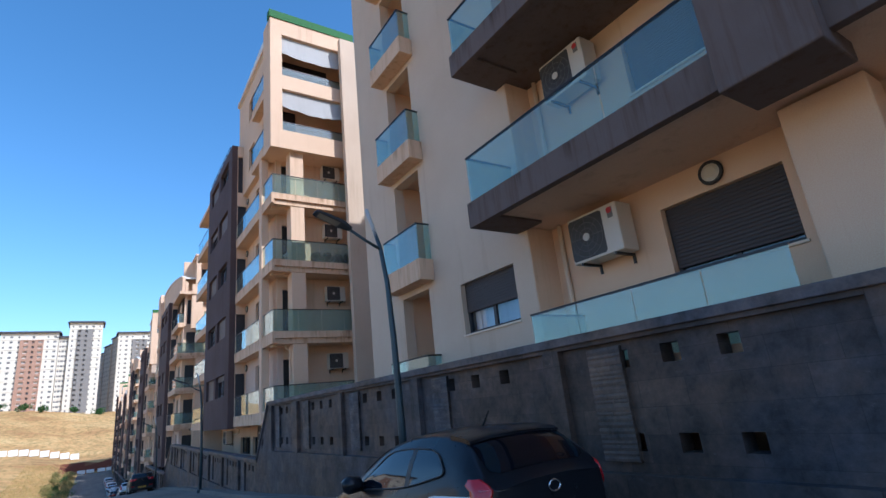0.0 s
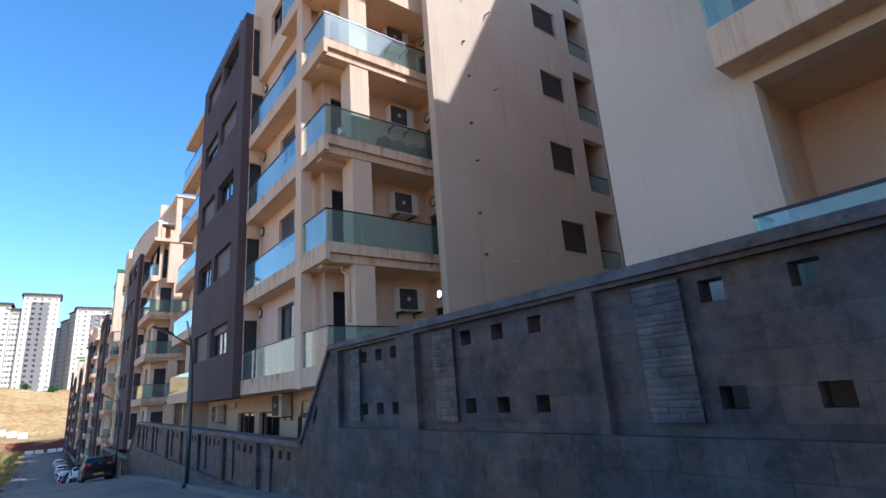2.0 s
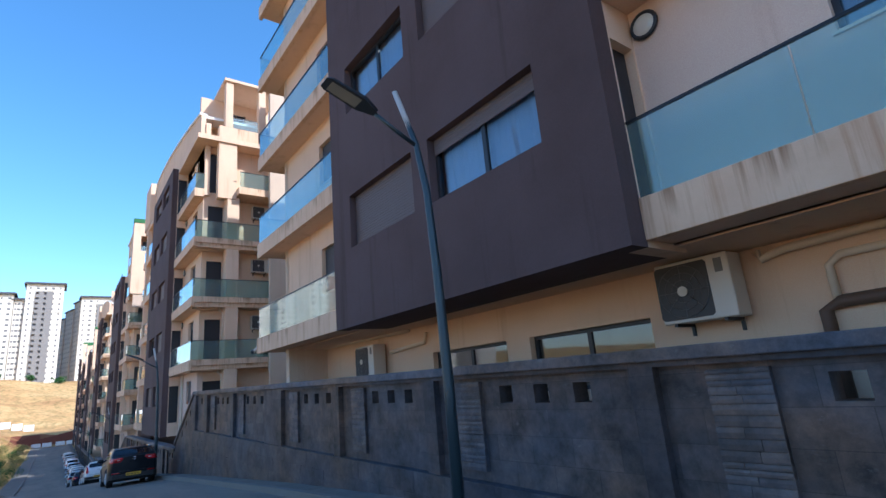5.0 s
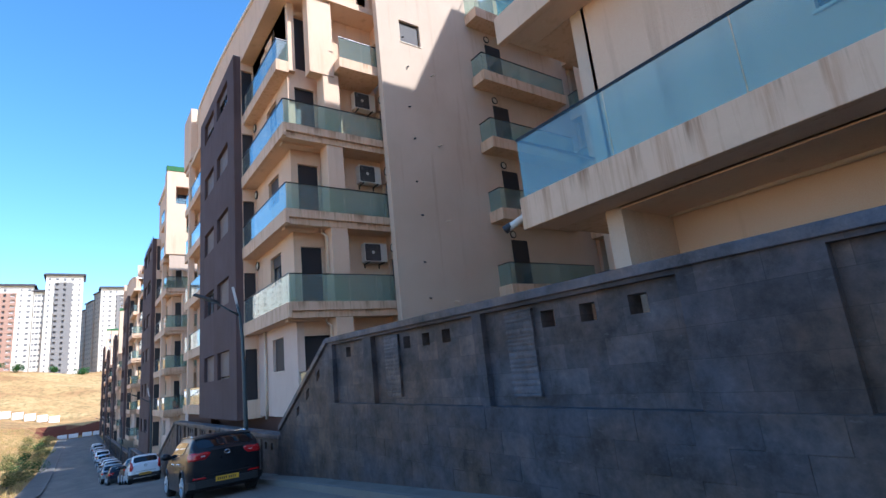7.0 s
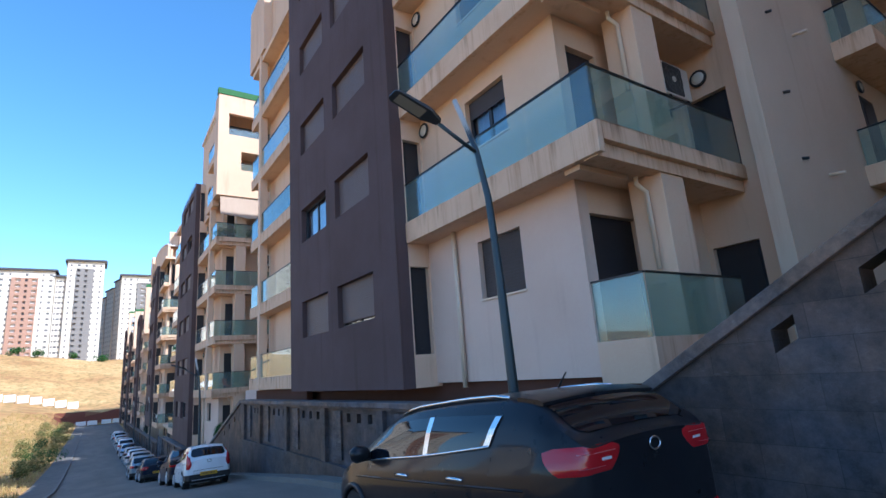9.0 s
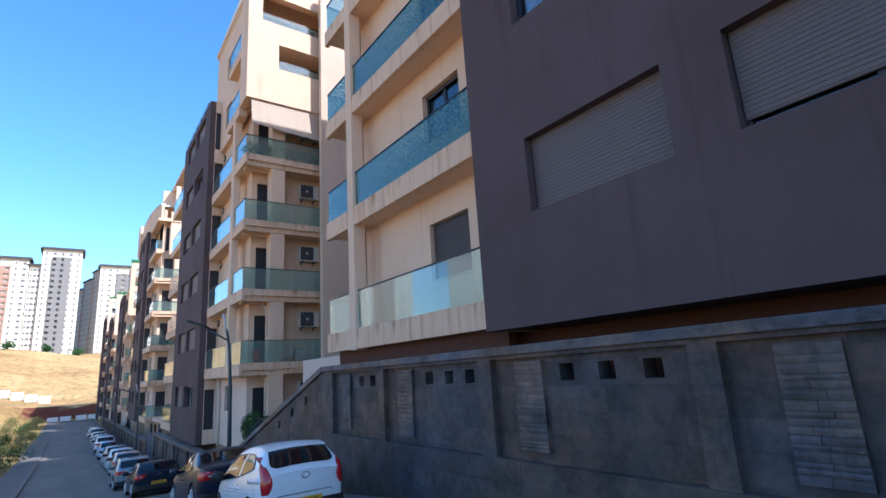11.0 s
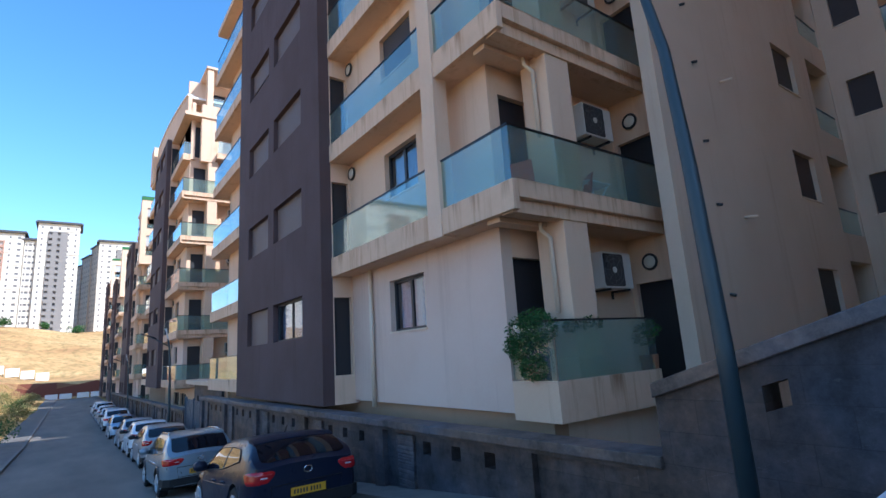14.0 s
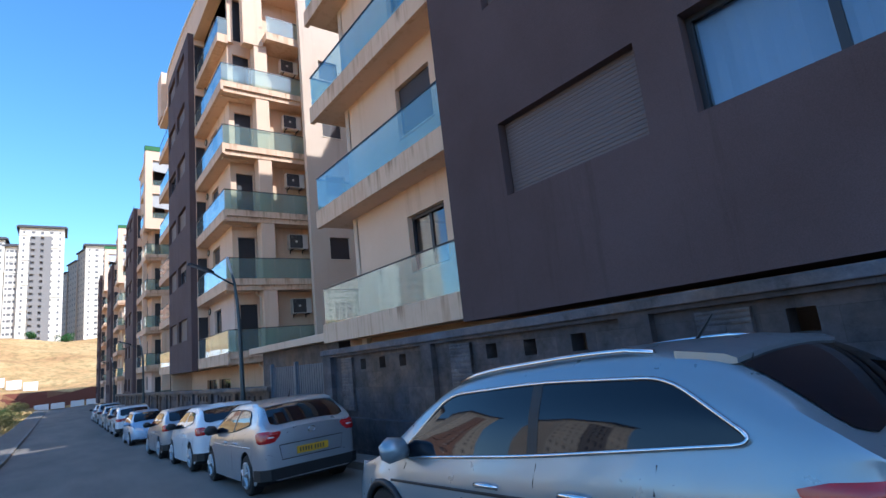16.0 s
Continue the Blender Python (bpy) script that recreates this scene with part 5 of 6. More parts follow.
    part("roof", Mesh().box(x0 - 1.2, x1 + 1.2, y - 1.4, y + depth + 1, z0 + h + 1, z0 + h + 1.7), TROOF, t, "dark overhanging roof")
    part("roof_beam", Mesh().box(x0 - 0.6, x1 + 0.6, y - 0.8, y + depth, z0 + h + 1.7, z0 + h + 2.2), TROOF, t)
    return t


TWHITE = stucco("tower_white", (0.68, 0.62, 0.52), 0.15, 0.1, 0.1)
TRED = stucco("tower_red", (0.38, 0.23, 0.165), 0.2, 0.1, 0.1)
TGREY = stucco("tower_grey", (0.22, 0.205, 0.19), 0.2, 0.1, 0.1)
TGLASS = material("tower_window", (0.13, 0.125, 0.12), 0.5)
TSHUT = material("tower_shutter", (0.62, 0.58, 0.52), 0.6)
# the askew wings' deep shade is put into this grey-brown, beside TWHITE
TSHADE_BROWN = stucco("tower_shade_brown", (0.42, 0.36, 0.30), 0.2, 0.1, 0.1)
TROOF = material("tower_roof", (0.05, 0.05, 0.055), 0.7)
tower(-51.0, -22.7, 400, 18.0, 16, "white tower block with a brick-red bay", ((-41.5, -30.0, 3.2, TRED),))
tower(-22.4, -17.8, 401, 18.0, 15, "white tower block link between towers", ())
tower(-17.5, 0.1, 399, 18.0, 18, "white tower block with a grey bay", ((-13.1, -5.0, 3.4, TGREY),))
tower(9.5, 33.0, 418, 14.0, 18, "white tower block with a grey bay", ((18.0, 27.0, 3.4, TGREY),), depth=30)


def oblique_wing(p, q, z0, z1, label):
    """A wing of a tower that stands askew to the street, between the plan points p and q; its deep shade is put into
    the wall colour.
    """
    d = (Vector(q) - Vector(p)).normalized()
    n = Vector((d.y, -d.x))
    if n.x > 0:
        n = -n
    t = thing("tower_wing", (*p, z0), label, "tower block", "far tower blocks")
    back = [tuple(Vector(w) - n * 14) for w in (q, p)]
    part("wall", Mesh().prism([p, q] + back, "z", z0 - 6, z1), TSHADE_BROWN, t)
    part("roof", Mesh().prism([tuple(Vector(w) + n * 0.8) for w in (p, q)] + back, "z", z1, z1 + 0.7), TROOF, t, "dark overhanging roof")
    g = Mesh()
    length = (Vector(q) - Vector(p)).length
    for k in range(int((z1 - z0) / STOREY)):
        for i in range(int(length / 4)):
            o = Vector(p) + d * (i * 4 + 1.4)
            e = o + d * 1.2
            g.prism([tuple(o + n * 0.05), tuple(e + n * 0.05), tuple(e - n * 0.2), tuple(o - n * 0.2)], "z", z0 + k * STOREY + 1, z0 + k * STOREY + 2.3)
    tagged(part("glazing", g, TGLASS, t), "small dark window panes", kind="stuff")


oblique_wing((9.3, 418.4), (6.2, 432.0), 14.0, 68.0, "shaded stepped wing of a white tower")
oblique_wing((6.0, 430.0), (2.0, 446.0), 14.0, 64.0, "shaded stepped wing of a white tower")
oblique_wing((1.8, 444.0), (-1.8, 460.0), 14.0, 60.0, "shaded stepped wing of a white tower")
# beyond the view, to the west: they show in window panes and car glass
for x0_, x1_, y_, n_, bay_ in ((-112.0, -82.0, 252, 18, ((-102.0, -92.0, 3.2, TRED),)), (-168.0, -126.0, 225, 18, ((-155.0, -142.0, 3.2, TGREY),)), (-79.0, -60.0, 300, 19, ()), (-120.0, -88.0, 320, 18, ())):
    tower(x0_, x1_, y_, ground_z((x0_ + x1_) / 2, y_), n_, "white tower block on the western slope", bay_)

# ---- parked cars ----
TYRE = material("tyre_rubber", (0.012, 0.012, 0.012), 0.8)
RIM = material("alloy_rim", (0.42, 0.42, 0.43), 0.35, 0.8)
CARGLASS = material("car_glass", (0.004, 0.006, 0.010), 0.03, 0, 0.45)
BLACKTRIM = material("black_trim", (0.012, 0.012, 0.013), 0.5)
CHROME = material("chrome_trim", (0.7, 0.7, 0.7), 0.15, 1.0)
TAILRED = material("tail_lamp_red", (0.42, 0.008, 0.012), 0.12, 0, 0.8)
TAILWHITE = material("lamp_white", (0.65, 0.6, 0.58), 0.12)
TAILPALE = material("lamp_pale_red", (0.62, 0.16, 0.16), 0.15, 0, 0.8)
PLATE = material("yellow_plate", (0.62, 0.33, 0.015), 0.5)
PLATEBAR = material("plate_bars", (0.03, 0.03, 0.03), 0.6)


def paint(name, colour, metal=0.0):
    m = material(name, colour, 0.28, metal, 0.12 if max(colour) < 0.1 else 0.3)
    b = m.node_tree.nodes["Principled BSDF"]
    b.inputs["Coat Weight"].default_value = 0.3 if max(colour) < 0.1 else 0.7
    b.inputs["Coat Roughness"].default_value = 0.05
    n = Nodes(m)
    v = n.coords()
    d_ = 0.03 if max(colour) < 0.1 else 0.14
    dust = n.ramp(n.noise(v, 1.6, 3, 0.55), ((0.45, (0, 0, 0)), (0.8, (d_, d_, d_))))
    n.colour(n.mix(dust, colour, (0.28, 0.25, 0.21)))
    n.rough(n.noise(v, 9, 4), 0.2, 0.42)
    return m


PAINTS = {"black": paint("black_paint", (0.010, 0.011, 0.014)), "navy": paint("blue_black_paint", (0.010, 0.014, 0.03)), "white": paint("white_paint", (0.72, 0.73, 0.74)),
          "silver": paint("silver_paint", (0.42, 0.43, 0.45), 0.6), "grey": paint("grey_blue_paint", (0.27, 0.33, 0.37), 0.5), "blue": paint("pale_blue_paint", (0.34, 0.46, 0.60), 0.3)}


TAPS = np.linspace(-1, 1, 9)


def rounded(poly, radii, n=6):
    """A closed outline whose corners are rounded off, as points in order."""
    out = []
    k = len(poly)
    for i, r in enumerate(radii):
        p, a, b = (Vector(poly[j % k]) for j in (i, i - 1, i + 1))
        u, v = (a - p).normalized() * r, (b - p).normalized() * r
        for j in range(n + 1):
            t = j / n
            out.append(tuple(p + u * (1 - t) ** 2 + v * t ** 2))
    return out


def span_at(outline, s):
    """The lowest and highest z of an outline at the length s."""
    zs = []
    for (a, za), (b, zb) in zip(outline, outline[1:] + outline[:1]):
        if a != b and min(a, b) <= s <= max(a, b):
            zs.append(za + (zb - za) * (s - a) / (b - a))
    return (min(zs), max(zs)) if zs else None


def car(y, style, colour, label, x_left=2.7, facing=1, simple=False, name="parked_car"):
    """A parked car with its rear at y (its nose, when facing is -1). style: sizes of the kind of car."""
    L, W, H, belt, tail, tail_len, cab0, cab1, hood, nose, wr, rear_kind, lamp = style
    half = W / 2
    xc = x_left + half
    wb0, wb1 = 0.17 * L + wr * 0.25, 0.80 * L
    step = 0.16 if simple else 0.08
    stations = sorted({*[round(i * step, 3) for i in range(int(L / step) + 1)], 0.02, 0.05, round(L - 0.05, 3), L, *([round(c + d * wr, 3) for c in (wb0, wb1) for d in (-1.16, -1.1, -0.9, -0.6, -0.3, 0, 0.3, 0.6, 0.9, 1.1, 1.16)])})
    if rear_kind == "sedan":
        tops = [(0, tail - 0.05), (0.1, tail), (0.62, tail + 0.02), (0.70, tail + 0.04), (tail_len + 0.3, H - 0.17), (tail_len + 0.62, H - 0.05), (tail_len + 0.9, H), (cab0 + 1.1, H), (cab1, H - 0.06)]
    else:
        tops = [(0, tail), (0.06, tail + 0.03), (tail_len * 0.6, tail + (H - tail) * 0.6), (tail_len, H - 0.065), (tail_len + 0.3, H - 0.015), (cab0 + 0.9, H), (cab1 - 0.4, H - 0.015), (cab1, H - 0.07)]
    tops += [(cab1 + 0.4, hood + (H - hood) * 0.52), (cab1 + 0.78, hood + 0.01), (L - 0.5, hood - 0.1), (L - 0.12, nose), (L, nose - 0.18)]
    tx, tz = [p[0] for p in tops], [p[1] for p in tops]

    def top_at(s):
        r = min(0.16, max(0.0, s), max(0.0, L - s))
        return float(np.mean(np.interp(s + r * TAPS, tx, tz)))

    def belt_at(s):
        return float(np.interp(s, (0, L * 0.2, L * 0.72, L), (belt + 0.06, belt + 0.03, belt - 0.05, belt - 0.2)))

    def width_at(s):
        r = min(0.12, max(0.0, s), max(0.0, L - s))
        return half * float(np.mean(np.interp(s + r * TAPS, (0, 0.03, 0.1, 0.28, L * 0.5, L - 0.7, L - 0.25, L - 0.08, L), (0.78, 0.86, 0.93, 0.985, 1, 0.985, 0.9, 0.76, 0.62))))

    clear = 0.19 if rear_kind == "suv" else 0.16
    wz = wr

    def low_at(s):
        z = clear + (0.08 if s < 0.3 or s > L - 0.3 else 0)
        for c in (wb0, wb1):
            d = abs(s - c)
            if d < wr * 1.13:
                z = max(z, wz + math.sqrt(max(0, (wr * 1.13) ** 2 - d * d)))
        return z

    def profile(s):
        """Half a cross section, from the underside to the middle of the roof."""
        w_, t, b, lo = width_at(s), top_at(s), belt_at(s), low_at(s)
        b = min(b, t - 0.02)
        high = max(0.0, t - b)
        roofw = w_ * 0.95 - high * (0.34 if rear_kind == "suv" else 0.43)
        mid = max(lo + 0.02, 0.55 * b)
        up = max(mid + 0.02, b - 0.16)
        e = max(t - 0.05 * min(1, max(0.2, high / 0.3)), b + 0.004)
        glass = (w_ * 0.95 * 0.5 + roofw * 0.5 + 0.02 * min(1, high / 0.3), (b + e) / 2)
        return [(0, lo), (w_ * 0.86, lo), (w_ * 0.975, lo + 0.03), (w_, mid), (w_ * 0.992, up), (w_ * 0.97, (up + b) / 2 + 0.02), (w_ * 0.945, b), glass, (roofw, e), (roofw * 0.93, t - 0.012), (roofw * 0.8, t), (roofw * 0.4, t + 0.018), (0, t + 0.022)]

    rows = [profile(s) for s in stations]

    def side_x(s, z):
        p = profile(min(max(s, 0.0), L))[1:11]
        return float(np.interp(z, [q[1] for q in p], [q[0] for q in p]))

    def roof_z(s, xx):
        p = profile(s)[8:]
        return float(np.interp(abs(xx), [q[0] for q in p[::-1]], [q[1] for q in p[::-1]]))

    def rear_s(z):
        """How far the tail leans forward at the height z."""
        return float(np.interp(z, (tail, tail + 0.03, H - 0.065), (0.0, 0.06, tail_len))) if rear_kind != "sedan" else 0.0

    def world(s, xx, z):
        yy = y + (s if facing > 0 else L - s)
        return (xc + xx, yy, road_z(yy) + z)

    def on_side(sg, s, z, out):
        return world(s, sg * (side_x(s, z) + out), z + out * 0.3)

    t = thing(name, (xc, y + L / 2, road_z(y + L / 2)), label, "car", "parked cars")
    body, sill = Mesh(), Mesh()
    for i in range(len(stations) - 1):
        for j in range(12):
            for sg in (1, -1):
                q = [world(stations[a], sg * rows[a][b][0], rows[a][b][1]) for a, b in ((i, j), (i + 1, j), (i + 1, j + 1), (i, j + 1))]
                (sill if j < 2 else body).quad(*(q[::-1] if sg * facing < 0 else q))
    for idx in (0, -1):
        r, s = rows[idx], stations[idx]
        for j in range(1, 12):
            body.quad(world(s, r[j][0], r[j][1]), world(s, r[j + 1][0], r[j + 1][1]), world(s, -r[j + 1][0], r[j + 1][1]), world(s, -r[j][0], r[j][1]))
    bright = rear_kind == "suv"
    slanted = bright and colour == "black"
    part("body", body, PAINTS[colour], t, smooth=True).data.set_sharp_from_angle(angle=radians(38))
    part("black_sill", sill, BLACKTRIM, t)
    # side windows: one outline, cut by the door pillar
    bp = (cab0 + cab1) / 2 + (0.3 if slanted else 0.12)
    zt = H - 0.125
    r0, r1 = {"suv": (0.90, 0.80) if slanted else (0.40, tail_len + 0.22), "hatch": (tail_len * 0.9 + 0.14, tail_len + 0.34), "sedan": (1.12, tail_len + 0.95)}[rear_kind]
    f0, f1 = cab1 + 0.56, cab1 - 0.02
    lift = {"suv": 0.05, "hatch": 0.10, "sedan": 0.04}[rear_kind]
    outline = rounded([(r0, belt_at(r0) + 0.02 + lift), (bp, belt_at(bp) + 0.03), (f0, belt_at(f0) + 0.035), (f1, zt - 0.015), (bp, zt + 0.012), (r1, zt - 0.02)], (0.03 if slanted else 0.11, 0.3, 0.05, 0.16, 0.3, 0.03 if slanted else 0.13))

    def pane_on(sg, a, b, out):
        m = Mesh()
        n, k = max(4, int((b - a) / 0.07)), 5
        cols = []
        for i in range(n + 1):
            s = a + (b - a) * i / n
            sp = span_at(outline, s)
            if sp:
                cols.append([on_side(sg, s, sp[0] + (sp[1] - sp[0]) * j / k, out) for j in range(k + 1)])
        for c, d in zip(cols, cols[1:]):
            for j in range(k):
                m.quad(c[j], d[j], d[j + 1], c[j + 1])
        return m

    lo_s, hi_s = min(p[0] for p in outline) + 0.002, max(p[0] for p in outline) - 0.002
    for sg in (-1, 1):
        part("side_window", pane_on(sg, lo_s, bp - 0.035, 0.007), CARGLASS, t, "dark side window", smooth=True)
        part("side_window", pane_on(sg, bp + 0.035, hi_s, 0.007), CARGLASS, t, "dark side window", smooth=True)
        part("door_pillar", pane_on(sg, bp - 0.04, bp + 0.04, 0.009), CHROME if bright and colour == "black" else PAINTS[colour] if colour == "white" else BLACKTRIM, t)
        if slanted:
            low = [on_side(sg, s, span_at(outline, s)[0], 0.008) for s in np.linspace(r0 + 0.01, hi_s - 0.02, 16)]
            part("window_trim", Mesh().tube(low, 0.012, 5), CHROME, t, "bright strip under the side windows", smooth=True)
            slash, zr = Mesh(), belt_at(r0) + 0.02 + lift
            edge = [(r0 + (r1 - r0) * k / 5, zr + (zt - 0.03 - zr) * k / 5) for k in range(6)]
            for (sa, za), (sb, zb) in zip(edge, edge[1:]):
                slash.quad(on_side(sg, sa, za, 0.012), on_side(sg, sa + 0.075, za, 0.012), on_side(sg, sb + 0.075, zb, 0.012), on_side(sg, sb, zb, 0.012))
            part("quarter_trim", slash, CHROME, t, "bright slanting trim behind the side window").modifiers.new("thick", "SOLIDIFY").thickness = 0.006
        else:
            ring = [on_side(sg, s, z, 0.008) for s, z in outline + outline[:1]]
            part("window_trim", Mesh().tube(ring, 0.012 if bright else 0.009, 5, False), CHROME if bright else BLACKTRIM, t, "bright window trim" if bright else "black window seal", smooth=True)

    def sheet(a, b, wide, r, sign):
        """Rear window or windscreen: a rounded sheet laid on the body's top between two lengths."""
        w0, w1 = (profile(s)[8][0] * wide for s in (a, b))
        o = rounded([(a, -w0), (b, -w1), (b, w1), (a, w0)], (r, r * 0.8, r * 0.8, r))
        m, cols, n = Mesh(), [], 12
        for i in range(n + 1):
            s = a + 0.001 + (b - a - 0.002) * i / n
            lo, hi = span_at(o, s)
            cols.append([world(s + sign * 0.005, lo + (hi - lo) * j / 10, roof_z(s, lo + (hi - lo) * j / 10) + 0.006) for j in range(11)])
        for c, d in zip(cols, cols[1:]):
            for j in range(10):
                m.quad(c[j], d[j], d[j + 1], c[j + 1])
        return m

    a, b = (0.80, tail_len + 0.52) if rear_kind == "sedan" else (0.10, tail_len + 0.0)
    part("rear_window", sheet(a, b, 0.9, 0.12, -1), CARGLASS, t, "dark tinted rear window", smooth=True)
    part("windscreen", sheet(cab1 + 0.05, cab1 + 0.72, 0.93, 0.08, 1), CARGLASS, t, smooth=True)
    if rear_kind != "sedan":
        w0 = profile(tail_len)[8][0]
        sp = Mesh()
        for s, dz, th in ((tail_len - 0.08, -0.03, 0.016), (tail_len - 0.03, -0.006, 0.04), (tail_len + 0.2, 0.012, 0.03)):
            for f in (-0.94, -0.5, 0, 0.5, 0.94):
                zz = roof_z(tail_len + 0.06, w0 * f * 0.9) + (dz if s < tail_len else roof_z(s, w0 * f * 0.9) - roof_z(tail_len + 0.06, w0 * f * 0.9) + 0.004)
                sp.v += [world(s, w0 * f, zz - th), world(s, w0 * f, zz + 0.006)]
        for i in range(2):
            for j in range(4):
                p = 10 * i + 2 * j
                sp.f += [(p, p + 2, p + 12, p + 10), (p + 1, p + 11, p + 13, p + 3)]
            sp.f += [(10 * i, 10 * i + 10, 10 * i + 11, 10 * i + 1), (10 * i + 8, 10 * i + 9, 10 * i + 19, 10 * i + 18)]
        for j in range(4):
            sp.f += [(2 * j, 2 * j + 1, 2 * j + 3, 2 * j + 2), (20 + 2 * j, 22 + 2 * j, 23 + 2 * j, 21 + 2 * j)]
        part("spoiler", sp, PAINTS[colour], t, smooth=True).data.set_sharp_from_angle(angle=radians(40))
        zw = tail + 0.09
        part("rear_wiper", Mesh().tube([world(rear_s(zw) - 0.02, 0.0, zw), world(rear_s(zw + 0.03) - 0.025, -0.2, zw + 0.03), world(rear_s(zw + 0.04) - 0.025, -0.38, zw + 0.04)], [0.016, 0.009, 0.006], 6), BLACKTRIM, t)
    lo_road = min(road_z(y), road_z(y + L))
    part("floor_pan", Mesh().box(xc - half * 0.7, xc + half * 0.7, y + 0.3, y + L - 0.35, lo_road + clear + 0.32, lo_road + 0.75), BLACKTRIM, t)
    # wheels
    for c in (wb0, wb1):
        for sg in (-1, 1):
            yy = y + (c if facing > 0 else L - c)
            cx, cz = xc + sg * (half - 0.13), road_z(yy) + wz
            tw = Mesh().tube([(cx - 0.105, yy, cz), (cx - 0.08, yy, cz), (cx + 0.08, yy, cz), (cx + 0.105, yy, cz)], [wr * 0.93, wr, wr, wr * 0.93], 22)
            wh = part("wheel", tw, TYRE, t, "black tyre", smooth=False)
            o = cx + sg * 0.1
            rm = Mesh().tube([(o - sg * 0.03, yy, cz), (o + sg * 0.012, yy, cz)], [wr * 0.68, wr * 0.64], 20)
            part("rim", rm, BLACKTRIM, wh)
            sp = Mesh()
            for k in range(5):
                a = 2 * math.pi * k / 5 + 0.3
                sp.tube([(o + sg * 0.02, yy, cz), (o + sg * 0.02, yy + math.cos(a) * wr * 0.62, cz + math.sin(a) * wr * 0.62)], [0.045, 0.03], 6)
            sp.tube([(o + sg * 0.014, yy + math.cos(k * math.pi / 10) * wr * 0.62, cz + math.sin(k * math.pi / 10) * wr * 0.62) for k in range(21)], 0.018, 6, False)
            part("spokes", sp, RIM, wh, "alloy spokes")
            if bright:
                arch = [(c + wr * 1.15 * math.cos(k * math.pi / 12), wz + wr * 1.15 * math.sin(k * math.pi / 12)) for k in range(13)]
                part("wheel_arch_trim", Mesh().tube([world(s, sg * (side_x(s, max(z, low_at(s) + 0.03)) + 0.004), z) for s, z in arch], 0.03, 6), BLACKTRIM, t, smooth=True)
    # lamps at both ends: each a closed shell that follows the corner
    fe = stations[-1]
    lz0, lz1, reach, wrap = lamp

    def tail_s(xx, z, most):
        """Where the body begins, seen from behind, at a place across and a height."""
        lo, hi = 0.0, most
        for _ in range(7):
            m_ = (lo + hi) / 2
            p = profile(m_)
            inside = xx <= float(np.interp(z, [q[1] for q in p[1:11]], [q[0] for q in p[1:11]])) and z <= float(np.interp(xx, [q[0] for q in p[:7:-1]], [q[1] for q in p[:7:-1]]))
            lo, hi = (lo, m_) if inside else (m_, hi)
        return hi

    def lens(sg, z0_, z1_, x_in, x_out, out, n=7, k=9):
        """A patch that hugs the tail: x_in and x_out give its ends across for each share of its height."""
        m = Mesh()
        for i in range(n + 1):
            v = i / n
            z = z0_ + (z1_ - z0_) * v
            a, b = x_in(v), x_out(v, z)
            for j in range(k + 1):
                xx = a + (b - a) * (j / k)
                s = tail_s(xx - 0.004, z, wrap + tail_len)
                edge = 0.0 if i in (0, n) or j in (0, k) else out
                m.v.append(world(s - edge - 0.003, sg * (xx + (edge + 0.004) * j / k), z))
        w_ = k + 1
        m.f = [(i * w_ + j, i * w_ + j + 1, (i + 1) * w_ + j + 1, (i + 1) * w_ + j) for i in range(n) for j in range(k)]
        return m

    hgt = lz1 - lz0
    tall = hgt > 0.3

    def edge_x(v, z):
        return side_x(rear_s(z) + 0.05 + wrap * (0.35 + 0.65 * v ** 0.7) * (1 - 0.5 * max(0, v - 0.85) / 0.15), z)

    def inner_x(v):
        if tall:
            return half * (reach + 0.17 * v ** 2 + 0.10 * max(0, 0.2 - v) / 0.2)
        return half * (reach + 0.16 * (1 - v) ** 2 + 0.06 * max(0, v - 0.8) / 0.2)

    for sg in (-1, 1):
        tl = part("tail_lamp", lens(sg, lz0, lz1, inner_x, edge_x, 0.016), TAILRED, t, "red tail lamp", smooth=True)
        c0 = half * (reach + 0.16 if tall else reach + 0.12)
        za, zb = (0.30, 0.44) if tall else (0.36, 0.58)
        part("reversing_lens", lens(sg, lz0 + hgt * za, lz0 + hgt * zb, lambda v: c0, lambda v, z: c0 + half * 0.16, 0.022, 3, 4), TAILWHITE, tl)
        if not tall:
            part("lamp_band", lens(sg, lz1 - hgt * 0.34, lz1 - hgt * 0.22, lambda v: half * (reach + 0.05), lambda v, z: half * 0.88, 0.021, 2, 8), TAILPALE, tl)
            if slanted:
                part("lamp_band", lens(sg, lz0 + hgt * 0.2, lz0 + hgt * 0.27, lambda v: half * (reach + 0.2), lambda v, z: half * 0.88, 0.021, 2, 8), TAILPALE, tl)
                part("bumper_reflector", lens(sg, clear + 0.29, clear + 0.335, lambda v: half * 0.52, lambda v, z: half * 0.85, 0.012, 2, 6), TAILRED, t, "red reflector in the bumper")
        hl = Mesh()
        hl.quad(world(fe + 0.01, sg * half * 0.35, nose - 0.16), world(fe - 0.07, sg * half * 0.74, nose - 0.1), world(fe - 0.12, sg * half * 0.74, nose + 0.02), world(fe - 0.02, sg * half * 0.38, nose - 0.06))
        part("headlamp", hl, TAILWHITE, t, "clear headlamp").modifiers.new("thick", "SOLIDIFY").thickness = 0.03
    # plate with bars for its signs
    pz = lz0 - {"suv": 0.47 if slanted else 0.17, "hatch": 0.17, "sedan": 0.02}[rear_kind]
    pl = Mesh().box(-0.26, 0.26, -0.035, -0.02, pz - 0.055, pz + 0.055)
    pl.v = [world(v[1], v[0], v[2]) for v in pl.v]
